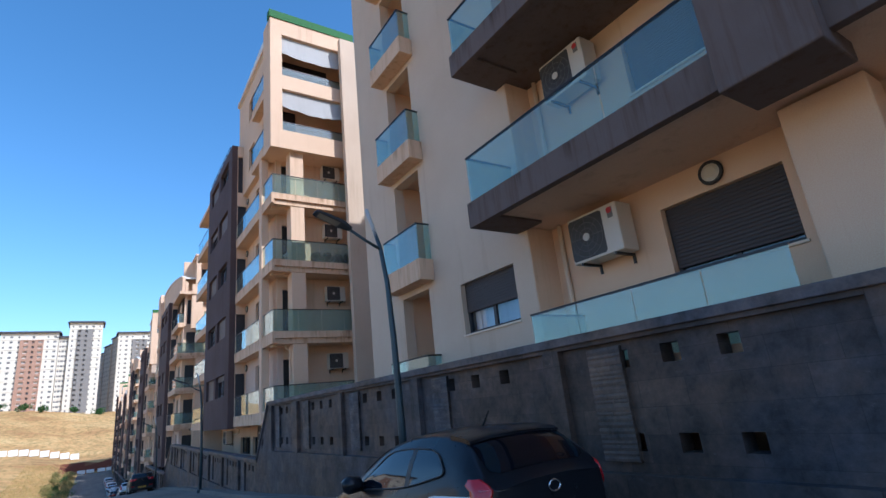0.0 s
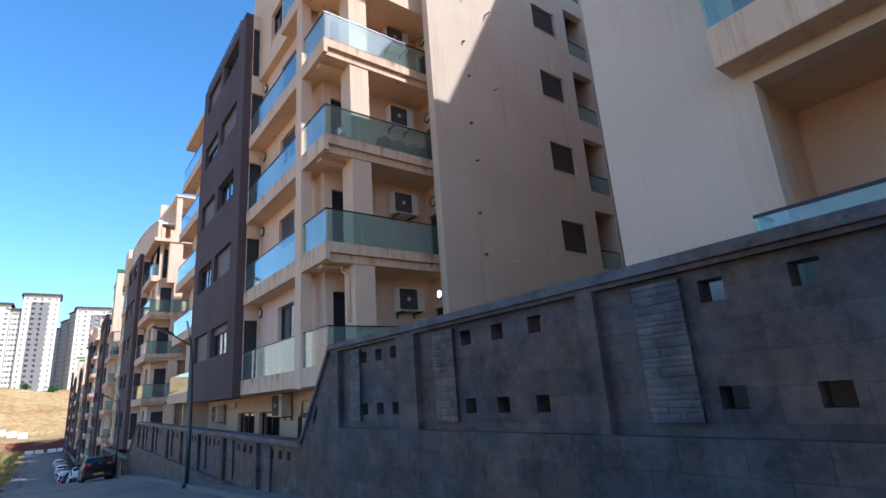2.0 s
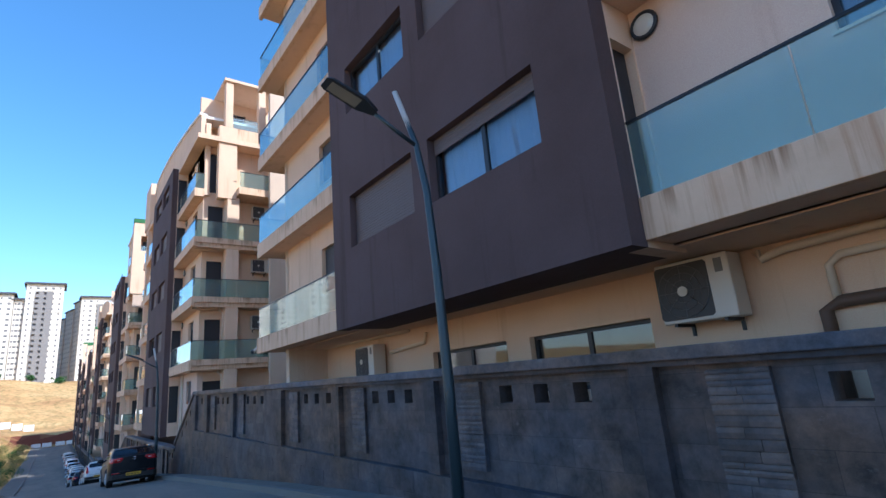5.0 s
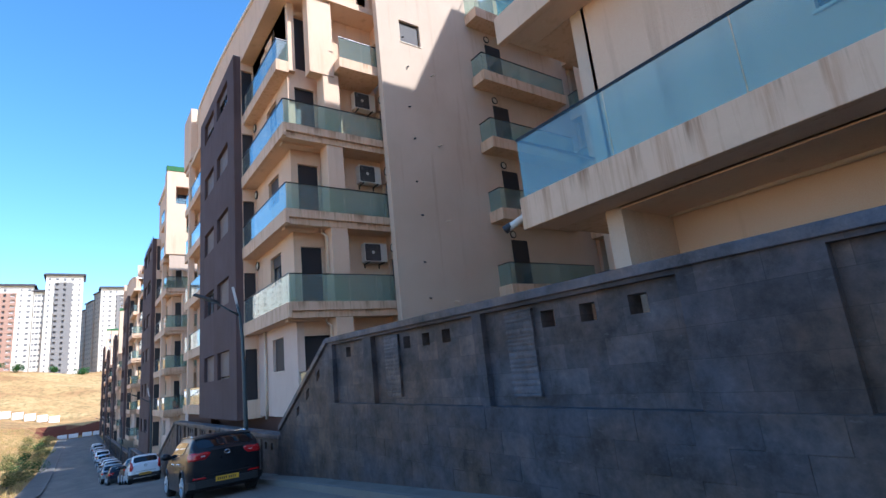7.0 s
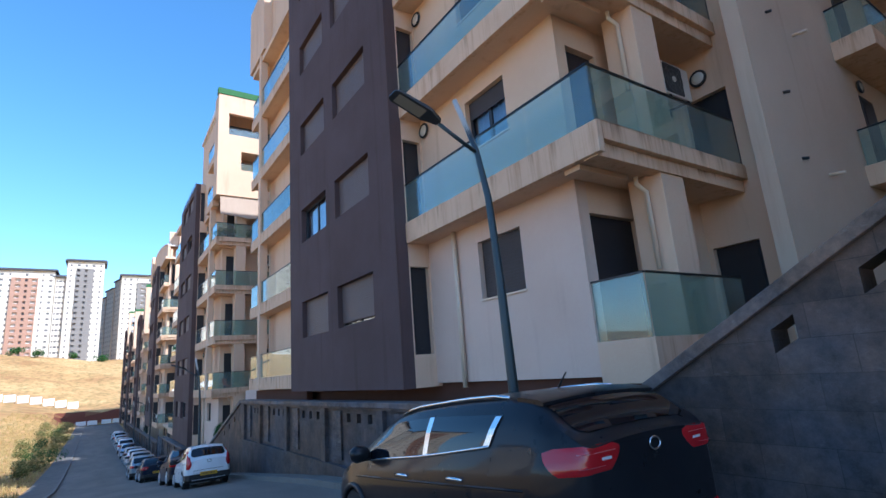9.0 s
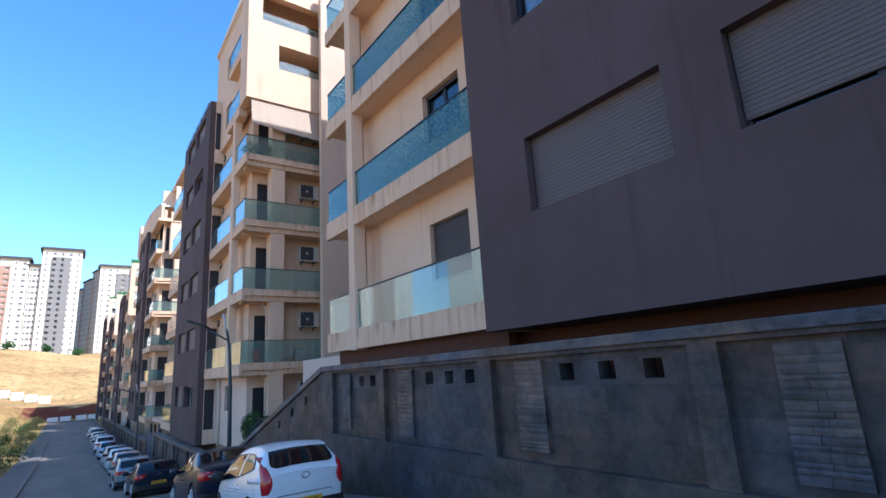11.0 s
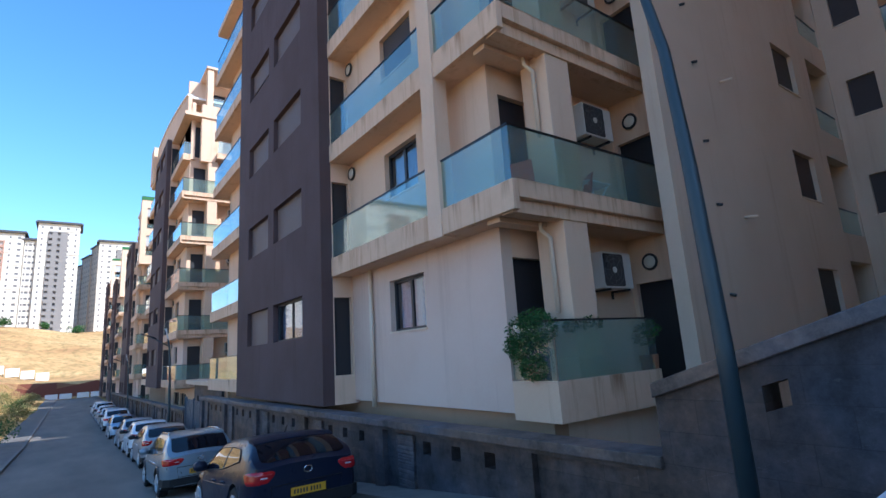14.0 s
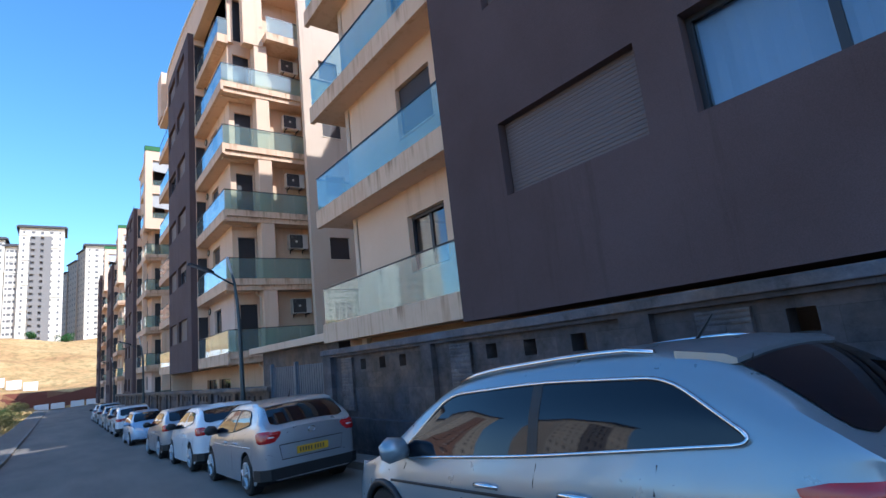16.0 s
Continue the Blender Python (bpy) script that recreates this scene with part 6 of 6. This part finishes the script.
    plate = part("number_plate", pl, PLATE, t, "yellow number plate")
    for i in range(9):
        a = -0.22 + 0.045 * i + 0.02 * (i > 4)
        g = Mesh()
        g.quad(*[world(-0.037, a + d, pz + e) for d, e in ((0, -0.03), (0.025, -0.03), (0.025, 0.03), (0, 0.03))])
        part("bar", g, PLATEBAR, plate)
    # recess round the plate, tailgate joint, bumper band, badge
    rc = Mesh().tube([world(-0.004, xx * half, zz) for xx, zz in ((-0.62, pz + 0.12), (0.62, pz + 0.12), (0.58, pz - 0.1), (-0.58, pz - 0.1), (-0.62, pz + 0.12))], 0.006, 4, False)
    part("tailgate_joint", rc, BLACKTRIM, t)
    g = Mesh()
    for (s0, f0_), (s1, f1_) in zip(((0.3, 1.0), (0.1, 0.95), (-0.025, 0.80), (-0.03, -0.80), (0.1, -0.95)), ((0.1, 0.95), (-0.025, 0.80), (-0.03, -0.80), (0.1, -0.95), (0.3, -1.0))):
        g.quad(world(s0, half * f0_, clear + 0.1), world(s1, half * f1_, clear + 0.1), world(s1, half * f1_, clear + 0.26), world(s0, half * f0_, clear + 0.26))
    part("bumper", g, BLACKTRIM, t, "black lower bumper").modifiers.new("thick", "SOLIDIFY").thickness = 0.03
    bz = (lz0 + lz1) / 2 + 0.02 if rear_kind != "sedan" else lz1 + 0.02
    bz = min(bz, tail - 0.06)
    ring = [world(-0.014, 0.062 * math.cos(k * math.pi / 8), bz + 0.042 * math.sin(k * math.pi / 8)) for k in range(17)]
    part("badge", Mesh().tube(ring, 0.009, 5, False), CHROME, t, "plain chrome badge", smooth=True)
    if bright:
        part("tailgate_strip", Mesh().box(-0.4, 0.4, -0.022, 0.0, pz + (0.24 if slanted else 0.1), pz + (0.262 if slanted else 0.122)), CHROME, t, "bright tailgate strip")
        st = t.children[-1]
        for v in st.data.vertices:
            p = v.co + origin_of(t)
            v.co = Vector(world(p.y, p.x, p.z)) - origin_of(t)
    for sg in (-1, 1):
        o = Vector(on_side(sg, cab1 + 0.42, belt_at(cab1 + 0.42) + 0.06, 0.12))
        mm = Mesh().tube([o + Vector((sg * -0.14, 0.02, -0.05)), o + Vector((sg * -0.05, 0.01, 0)), o + Vector((sg * 0.05, 0.0, 0.01)), o + Vector((sg * 0.11, 0.02, 0))], [0.03, 0.085, 0.095, 0.05], 10)
        part("mirror", mm, PAINTS[colour] if colour not in ("white", "silver") else BLACKTRIM, t, "door mirror housing", smooth=True)
        for hs in (cab0 + 0.75, bp + 0.28):
            zh = belt - 0.15
            hm = Mesh().tube([on_side(sg, hs, zh, -0.005), on_side(sg, hs + 0.05, zh + 0.005, 0.03), on_side(sg, hs + 0.18, zh + 0.005, 0.03), on_side(sg, hs + 0.22, zh, -0.005)], 0.016, 6)
            part("door_handle", hm, CHROME if bright else PAINTS[colour], t, smooth=True)
        if bright:
            rr = [world(s, sg * (profile(s)[8][0] * 0.93), roof_z(s, profile(s)[8][0] * 0.93) + (0.022 if 0 < k < 10 else 0.005)) for k, s in enumerate(np.linspace(tail_len + 0.32, cab1 - 0.1, 11))]
            part("roof_rail", Mesh().tube(rr, 0.018, 6), CHROME, t, "silver roof rail", smooth=True)
        # on the grey car the crease's shadow is drawn as a black line
        part("door_crease", Mesh().tube([on_side(sg, s, belt - 0.19, -0.004) for s in np.linspace(0.5, L - 0.95, 14)], 0.011, 6), BLACKTRIM if colour == "grey" else PAINTS[colour], t, smooth=True)
        for js in (bp, cab1 + 0.46, cab0 + 0.42):
            part("door_joint", Mesh().tube([on_side(sg, js + d, z, -0.002) for z, d in ((max(0.34, low_at(js) + 0.05), 0.0), (0.6 * belt, 0.0), (belt - 0.1, -0.01), (belt_at(js) - 0.005, -0.03))], 0.006, 4), BLACKTRIM, t)
    an = world(tail_len + 0.4, 0, H)
    part("aerial", Mesh().tube([an, (an[0], an[1] - 0.12 * facing, an[2] + 0.14)], [0.012, 0.006], 5), BLACKTRIM, t)
    return t


def sized(style, k):
    """The same kind of car in a smaller size."""
    return tuple(v * k if isinstance(v, (int, float)) else v for v in style[:12]) + ((style[12][0] * k, style[12][1] * k) + tuple(style[12][2:]),)


# length, width, height, belt, tail height, slope length, cabin from, cabin to, bonnet, nose, wheel radius, kind
SUV = (4.45, 1.82, 1.54, 0.97, 1.01, 0.62, 0.5, 2.75, 0.99, 0.82, 0.345, "suv", (0.80, 0.965, 0.42, 0.33))
HIGH_SUV = (4.45, 1.82, 1.53, 1.04, 1.12, 0.5, 0.5, 2.75, 1.02, 0.82, 0.345, "suv", (0.94, 1.125, 0.40, 0.36))
HATCH = (4.02, 1.70, 1.43, 0.93, 0.98, 0.6, 0.5, 2.45, 0.95, 0.76, 0.31, "hatch", (0.8, 0.98, 0.56, 0.32))
MINI = (3.55, 1.58, 1.43, 0.89, 0.93, 0.5, 0.4, 2.2, 0.93, 0.74, 0.285, "hatch", (0.64, 1.24, 0.70, 0.15))
LOW = (4.02, 1.74, 1.28, 0.82, 0.86, 0.62, 0.5, 2.4, 0.85, 0.68, 0.31, "hatch", (0.66, 0.83, 0.52, 0.3))
SEDAN = (4.25, 1.79, 1.40, 0.90, 1.0, 0.9, 0.95, 2.5, 0.92, 0.73, 0.33, "sedan", (0.71, 0.91, 0.5, 0.3))
CITY = (3.4, 1.50, 1.36, 0.88, 0.92, 0.45, 0.4, 1.75, 0.9, 0.72, 0.28, "hatch", (0.72, 1.0, 0.78, 0.2))
car(3.3, CITY, "black", "small black family car parked by the wall", 2.38)
car(50.02, sized(HIGH_SUV, 0.96), "black", "black off-roader with silver window trim", 2.65)
car(66.95, sized(MINI, 0.92), "white", "small white hatchback with tall tail lamps", 2.69)
car(71.9, SEDAN, "navy", "dark blue saloon parked behind a white hatchback", 2.78)
car(82.75, LOW, "navy", "blue-black hatchback with glossy paint", 2.54)
car(89.15, sized(SUV, 0.93), "grey", "blue-grey off-roader with roof rails", 2.35)
car(96.9, HATCH, "silver", "silver hatchback with round red tail lamps", 2.7)
car(101.6, HATCH, "white", "white hatchback in a row of parked cars", 2.72)
car(106.4, HATCH, "silver", "silver hatchback further down the row", 2.72)
car(115.4, MINI, "blue", "pale blue small car facing uphill", 2.75, -1)
car(122.4, SUV, "white", "white off-roader parked beside the far wall", 2.72, 1, True)
car(128, HATCH, "grey", "grey hatchback parked far down the street", 2.72, 1, True)
car(133.5, HATCH, "silver", "silver hatchback parked far down the street", 2.72, 1, True)
car(139.5, SUV, "grey", "grey off-roader parked far down the street", 2.72, 1, True)
car(145.5, HATCH, "white", "white hatchback parked near the street's end", 2.72, 1, True)

# ---- plants ----
def foliage(name, dry, green, mix_at):
    m = material(name, green, 0.75, 0, 0.2)
    n = Nodes(m)
    g = n.add("ShaderNodeNewGeometry")
    n.colour(n.ramp(g.outputs["Random Per Island"], ((0.0, green), (mix_at, tuple(c * 1.6 for c in green)), (1.0, dry))))
    return m


LEAF = foliage("green_leaves", (0.12, 0.16, 0.05), (0.025, 0.075, 0.02), 0.7)
DRYLEAF = foliage("dry_leaves", (0.46, 0.34, 0.13), (0.10, 0.11, 0.035), 0.4)
STRAW = foliage("dry_straw", (0.50, 0.37, 0.15), (0.30, 0.21, 0.08), 0.5)
BARK = material("grey_bark", (0.14, 0.11, 0.08), 0.9)


def leaf_cloud(r, blobs, count, size):
    """Many small folded leaves scattered through overlapping round blobs."""
    m = Mesh()
    for _ in range(count):
        bx, by, bz, br = r.choice(blobs)
        d = Vector((r.gauss(0, 1), r.gauss(0, 1), r.gauss(0, 1))).normalized() * br * r.uniform(0.45, 1.0) ** 0.6
        p = Vector((bx, by, bz)) + Vector((d.x, d.y, d.z * 0.85))
        a = Vector((r.uniform(-1, 1), r.uniform(-1, 1), r.uniform(-0.6, 0.6))).normalized() * size * r.uniform(0.6, 1.3)
        b = a.cross(Vector((r.uniform(-1, 1), r.uniform(-1, 1), r.uniform(-1, 1)))).normalized() * size * 0.42
        m.quad(p - a, p + b, p + a, p - b)
    return m


def bush(x, y, z, w_, h, seed, mat, label, count=900, name="bush", size=0.07):
    r = random.Random(seed)
    t = thing(name, (x, y, z), label, "bush", "roadside bushes")
    blobs = []
    for i in range(9):
        a, k = r.uniform(0, 6.28), r.uniform(0, 0.75)
        blobs.append((x + math.cos(a) * k * w_ / 2, y + math.sin(a) * k * w_ / 2, z + h * r.uniform(0.3, 0.8), w_ * r.uniform(0.16, 0.28)))
    for b in blobs[:5]:
        mid = ((x + b[0]) / 2 + r.uniform(-0.05, 0.05), (y + b[1]) / 2, z + (b[2] - z) * 0.55)
        part("branch", Mesh().tube([(x, y, z - 0.05), mid, b[:3]], [0.03, 0.02, 0.008], 5), BARK, t)
    part("leaves", leaf_cloud(r, blobs, count, size), mat, t)
    return t


r_ = random.Random(21)
for i in range(16):
    y_ = 92 + i * 6.6 + r_.uniform(-2, 2)
    x_ = -3.6 - r_.uniform(0.2, 4.5)
    bush(x_, y_, ground_z(x_, y_), r_.uniform(2.2, 3.8), r_.uniform(1.3, 2.3), 50 + i, DRYLEAF if i % 4 else LEAF, "dry yellow-green bush beside the road" if i % 4 else "low green bush beside the road", 1400, size=0.09)
for i in range(5):
    y_, x_ = 370 + r_.uniform(-6, 6), -44 + i * 11 + r_.uniform(-3, 3)
    bush(x_, y_, ground_z(x_, y_), r_.uniform(5, 9), r_.uniform(2.5, 4.5), 90 + i, LEAF, "round green bush at the foot of a tower", 900, size=0.35)


def grass(name, x0, x1, y0, y1, count, seed, tall, label):
    r = random.Random(seed)
    m = Mesh()
    for _ in range(count):
        x, y = r.uniform(x0, x1), r.uniform(y0, y1)
        z = ground_z(x, y) - 0.02
        for _ in range(5):
            a = r.uniform(0, 6.28)
            dx, dy, h = math.cos(a) * 0.03, math.sin(a) * 0.03, tall * r.uniform(0.4, 1.0)
            px, py = x + r.uniform(-0.2, 0.2), y + r.uniform(-0.2, 0.2)
            m.quad((px - dx, py - dy, z), (px + dx, py + dy, z), (px + r.uniform(-0.15, 0.15), py + r.uniform(-0.15, 0.15), z + h))
    whole(name, m, STRAW, label, "grass", kind="stuff")


grass("dry_grass", -16, -3.4, 60, 205, 5200, 5, 0.5, "dry straw-coloured grass beside the road")

# plants on the balconies of the third block
TERRA = material("terracotta", (0.36, 0.16, 0.08), 0.85)
for k_, (px_, py_, n_q, blobs_) in enumerate((
        (6.48, 80.95, 4200, [(6.34, 80.95, -3.7, 0.36), (6.28, 80.85, -4.0, 0.34), (6.45, 80.85, -3.55, 0.3), (6.3, 80.6, -3.65, 0.3), (6.24, 80.75, -4.25, 0.24), (6.3, 81.1, -3.9, 0.26)]),
        (7.2, 80.6, 900, [(7.1, 80.5, -3.62, 0.16), (7.3, 80.5, -3.58, 0.16), (6.9, 80.5, -3.65, 0.14), (7.5, 80.5, -3.62, 0.14)]),
        (8.9, 80.5, 500, [(8.85, 80.5, -3.85, 0.24), (9.05, 80.5, -3.75, 0.2)]))):
    r_ = random.Random(300 + k_)
    t_ = thing("potted_plant", (px_, py_, -4.75), "bushy green plant behind the balcony glass", "plant", "balcony plants")
    part("pot", Mesh().tube([(px_, py_, -4.75), (px_, py_, -4.2)], [0.12, 0.17], 16), TERRA, t_, "terracotta pot")
    part("leaves", leaf_cloud(r_, blobs_, n_q, 0.03), LEAF, t_)
zb_ = -4.95 + 4 * STOREY
for i in range(5):
    r_ = random.Random(330 + i)
    xm = 6.1 + i * 0.68
    t_ = thing("hedge_box", (xm, 80.62, zb_ + 0.2), "clipped green hedge behind the balcony glass", "plant", "balcony hedge")
    part("planter", Mesh().box(xm - 0.3, xm + 0.3, 80.5, 80.75, zb_ + 0.2, zb_ + 0.5), SHUT, t_)
    part("leaves", leaf_cloud(r_, [(xm - 0.25 + 0.17 * j, 80.62, zb_ + 0.75 + 0.2 * (j % 2), 0.26) for j in range(4)], 520, 0.05), LEAF, t_)

# ---- chairs and table on a balcony ----
REDP = material("red_plastic", (0.42, 0.05, 0.035), 0.4)
WHITEP = material("white_plastic", (0.72, 0.70, 0.66), 0.4)


def plastic_chair(x, y, z, turn, mat, label):
    t = thing("plastic_chair", (x, y, z), label, "chair", "balcony chairs")
    c, s = math.cos(turn), math.sin(turn)

    def put(m):
        m.v = [(x + (p[0] * c - p[1] * s), y + (p[0] * s + p[1] * c), z + p[2]) for p in m.v]
        return m

    part("seat", put(Mesh().box(-0.22, 0.22, -0.22, 0.22, 0.42, 0.45)), mat, t, bevel=0.01)
    part("backrest", put(Mesh().prism([(-0.24, 0.42), (-0.21, 0.42), (-0.29, 0.85), (-0.32, 0.85)], "y", -0.2, 0.2)), mat, t, bevel=0.01)
    for a in (-0.19, 0.19):
        for b in (-0.19, 0.19):
            part("leg", put(Mesh().tube([(a, b, 0.42), (a * 1.2, b * 1.2, 0.0)], [0.025, 0.018], 6)), mat, t)
    return t


zd_ = -4.95 + STOREY + 0.2
plastic_chair(6.75, 80.95, zd_, 0.4, REDP, "red plastic chair on a balcony")
plastic_chair(7.9, 80.9, zd_, 2.6, REDP, "red plastic chair beside a folding table")
t_ = thing("folding_table", (8.35, 80.85, zd_), "white folding table with crossed legs", "table")
part("tabletop", Mesh().box(8.0, 8.7, 80.65, 81.1, zd_ + 0.7, zd_ + 0.73), WHITEP, t_, bevel=0.008)
for y_ in (80.7, 81.05):
    part("leg", Mesh().tube([(8.05, y_, zd_), (8.65, y_, zd_ + 0.7)], 0.018, 6), WHITEP, t_)
    part("leg", Mesh().tube([(8.65, y_ + 0.03, zd_), (8.05, y_ + 0.03, zd_ + 0.7)], 0.018, 6), WHITEP, t_)

zq_ = 1.38 + 2 * STOREY + 0.2
t_ = thing("folding_table", (6.75, 21.5, zq_), "white folding table on a balcony", "table")
part("tabletop", Mesh().box(6.45, 7.05, 21.25, 21.75, zq_ + 0.7, zq_ + 0.73), WHITEP, t_, bevel=0.008)
for y_ in (21.3, 21.68):
    part("leg", Mesh().tube([(6.5, y_, zq_), (7.0, y_, zq_ + 0.7)], 0.018, 6), WHITEP, t_)
    part("leg", Mesh().tube([(7.0, y_ + 0.03, zq_), (6.5, y_ + 0.03, zq_ + 0.7)], 0.018, 6), WHITEP, t_)
FLOWER = foliage("red_flowers_and_leaves", (0.45, 0.03, 0.04), (0.03, 0.09, 0.025), 0.45)
for i in range(4):
    r_ = random.Random(360 + i)
    xm = 7.75 + i * 0.5
    t_ = thing("potted_plant", (xm, 21.1, zq_), "red flowering potted plant on a balcony", "plant", "balcony plants")
    part("pot", Mesh().tube([(xm, 21.1, zq_), (xm, 21.1, zq_ + 0.35)], [0.1, 0.15], 14), TERRA, t_, "terracotta pot")
    part("leaves", leaf_cloud(r_, [(xm + 0.1 * j - 0.1, 21.08, zq_ + 0.55 + 0.12 * (j % 2), 0.2) for j in range(3)], 320, 0.045), FLOWER, t_)

# ---- ground floor of the second block: units and pipes ----
air_conditioner("x", 7.5, 28.05, 0.56, size=(0.95, 0.78, 0.36))
air_conditioner("x", 7.5, 36.8, 0.35, size=(0.95, 0.78, 0.36))
OLDPIPE = material("brown_pipe", (0.13, 0.075, 0.05), 0.6)
pipe_run([(7.44, 26.85, -0.6), (7.44, 26.85, 0.5), (7.44, 26.7, 0.58), (7.44, 20.4, 0.72)], 0.07, "old brown drain pipe along a wall", OLDPIPE)
pipe_run([(7.45, 26.72, 0.55), (7.45, 26.72, 0.98), (7.45, 26.6, 1.08), (7.45, 20.4, 1.2)], 0.045, "cream pipe along a ground floor wall")
pipe_run([(7.46, 27.4, 1.3), (7.44, 27.35, 1.2), (7.4, 27.1, 1.26), (7.44, 25.6, 1.32), (7.44, 25.5, 1.5)], 0.05, "cream pipe along a ground floor wall")
pipe_run([(7.44, 36.1, 0.9), (7.44, 34.6, 0.98), (7.44, 34.5, 1.2)], 0.045, "cream pipe along a ground floor wall")

pipe_run([(7.42, 40.7, 1.35 + 0.55), (7.42, 40.7, 1.5), (7.42, 40.6, 1.4), (7.42, 35.2, 1.34)], 0.06, "thick cream pipe along a ground floor wall")
t_ = thing("security_camera", (7.4, 41.32, 1.86), "small white security camera on a dark bracket arm", "security camera")
part("arm", Mesh().tube([(7.4, 41.32, 1.72), (6.6, 41.34, 1.7), (5.82, 41.36, 1.66)], 0.018, 8), DARK, t_, "dark conduit arm")
part("mount", Mesh().tube([(5.82, 41.36, 1.72), (5.8, 41.38, 1.6)], 0.03, 10), DARK, t_)
body_ = part("housing", Mesh().tube([(5.84, 41.3, 1.63), (5.78, 41.42, 1.58), (5.7, 41.6, 1.5)], [0.05, 0.055, 0.055], 14), ACW, t_, "white camera housing", smooth=False)
part("visor", Mesh().tube([(5.72, 41.56, 1.53), (5.67, 41.66, 1.48)], [0.062, 0.066], 14), DARK, body_)

# ---- low white wall behind the sloping wall ----
YARD = stucco("off_white_render", (0.62, 0.475, 0.40), 0.3, 0.2, 0.1)
whole("white_wall", Mesh().prism([(66.0, -1.5), (75.06, -1.57), (75.06, -5.6), (66.0, -5.6)], "x", 6.4, 6.62), YARD, "plain white rendered yard wall", "wall", at=(6.4, 70, -5.6))

# ---- lattice gate and gate house ----
GATEM = material("grey_blue_steel", (0.10, 0.12, 0.145), 0.5, 0.2)
t_ = thing("metal_gate", (WALL_X + 0.15, 102.1, road_z(102)), "grey-blue steel slatted sliding gate", "gate")
for i in range(27):
    y_ = 100.2 + i * 0.15
    part("slat", Mesh().box(WALL_X + 0.12, WALL_X + 0.15, y_, y_ + 0.09, road_z(y_) + 0.2, -5.42), GATEM, t_)
for y_ in (100.14, 102.05, 104.02):
    part("post", Mesh().box(WALL_X + 0.06, WALL_X + 0.16, y_, y_ + 0.1, road_z(y_), -5.32), GATEM, t_)
for z_ in (-5.5, -6.3, -7.0):
    part("rail", Mesh().box(WALL_X + 0.151, WALL_X + 0.19, 100.14, 104.1, z_, z_ + 0.07), GATEM, t_)
t_ = thing("gate_house", (7.6, 105.0, road_z(105)), "small grey gate house with flat pale roof", "gate house")
gw_ = [(106.6, 108.0, -6.6, -5.5), (102.6, 103.6, -6.6, -5.5)]
zg_ = road_z(105)
part("wall", Mesh().wall("x", 6.5, 0.2, 102.0, 108.8, zg_, -4.85, gw_), SLATE, t_)
part("wall", Mesh().wall("y", 102.0, 0.2, 6.7, 9.0, zg_, -4.85, [(7.2, 8.1, zg_ + 0.1, -5.6)]), SLATE, t_)
part("wall", Mesh().wall("y", 108.6, 0.2, 6.7, 9.0, zg_, -4.85), SLATE, t_)
part("wall", Mesh().wall("x", 9.0, 0.2, 102.0, 108.8, zg_, -4.85), SLATE, t_)
part("roof", Mesh().box(6.1, 9.5, 101.5, 109.2, -4.85, -4.62), CREAM, t_, "pale flat roof slab", bevel=0.02)
for h_ in gw_:
    window(t_, "x", 6.5, *h_, shut=0.0)

# ---- white fence panels on the waste land ----
PANEL = material("white_panel", (0.78, 0.77, 0.74), 0.6)
for i in range(8):
    x_ = -27.0 + i * 2.95
    zp_ = max(ground_z(x_, 239.9), ground_z(x_ + 2.6, 239.9)) + 0.05
    t_ = thing("fence_panel", (x_ + 1.2, 240, zp_), "white sheet fence panel on posts", "fence panel", "white fence panels")
    part("sheet", Mesh().box(x_, x_ + 2.6, 239.95, 240.0, zp_, zp_ + 2.0), PANEL, t_)
    for d_ in (0.1, 2.4):
        part("post", Mesh().box(x_ + d_, x_ + d_ + 0.1, 240.0, 240.1, ground_z(x_ + 1, 240) - 0.6, zp_ + 2.0), DARK, t_)
for i in range(4):
    x_ = (-3.4, -1.0, 2.0, 4.4)[i]
    t_ = thing("fence_panel", (x_ + 1, 211, -8.6), "low white barrier panel at the street's end", "fence panel", "white barrier panels")
    part("sheet", Mesh().box(x_, x_ + 2.1, 210.95, 211.05, -8.65, -7.55), PANEL, t_)

# ---- slate tiles on the foot of the street wall ----
TILE_W, TILE_H = 0.6, 0.3
FULL_TILE = Mesh().prism([(-0.006, 0.0015), (-0.007, 0.004), (-0.007, TILE_H - 0.004), (-0.006, TILE_H - 0.0015), (0.004, TILE_H - 0.0015), (0.004, 0.0015)], "y", 0.0015, TILE_W - 0.0015).data("slate_tile", TILE)
r_ = random.Random(77)
for foot_, y0_, y1_, zl_, rise_ in FEET:
    row_ = 0
    while row_ < 9:
        y_ = y0_ - (TILE_W / 2 if row_ % 2 else 0.0)
        while y_ < y1_ - 0.05:
            a_, b_ = max(y_, y0_), min(y_ + TILE_W, y1_)
            z_ = zl_ + (a_ - y0_) * rise_ - (row_ + 1) * TILE_H
            if b_ - a_ > 0.1 and z_ + TILE_H > road_z(b_) + 0.13 and a_ > -3:
                o_ = piece("slate_tile", FULL_TILE, foot_, (WALL_X - 0.03 - r_.uniform(0, 0.004), a_, z_))
                o_.scale = (1, (b_ - a_) / TILE_W, 1)
            y_ += TILE_W
        row_ += 1
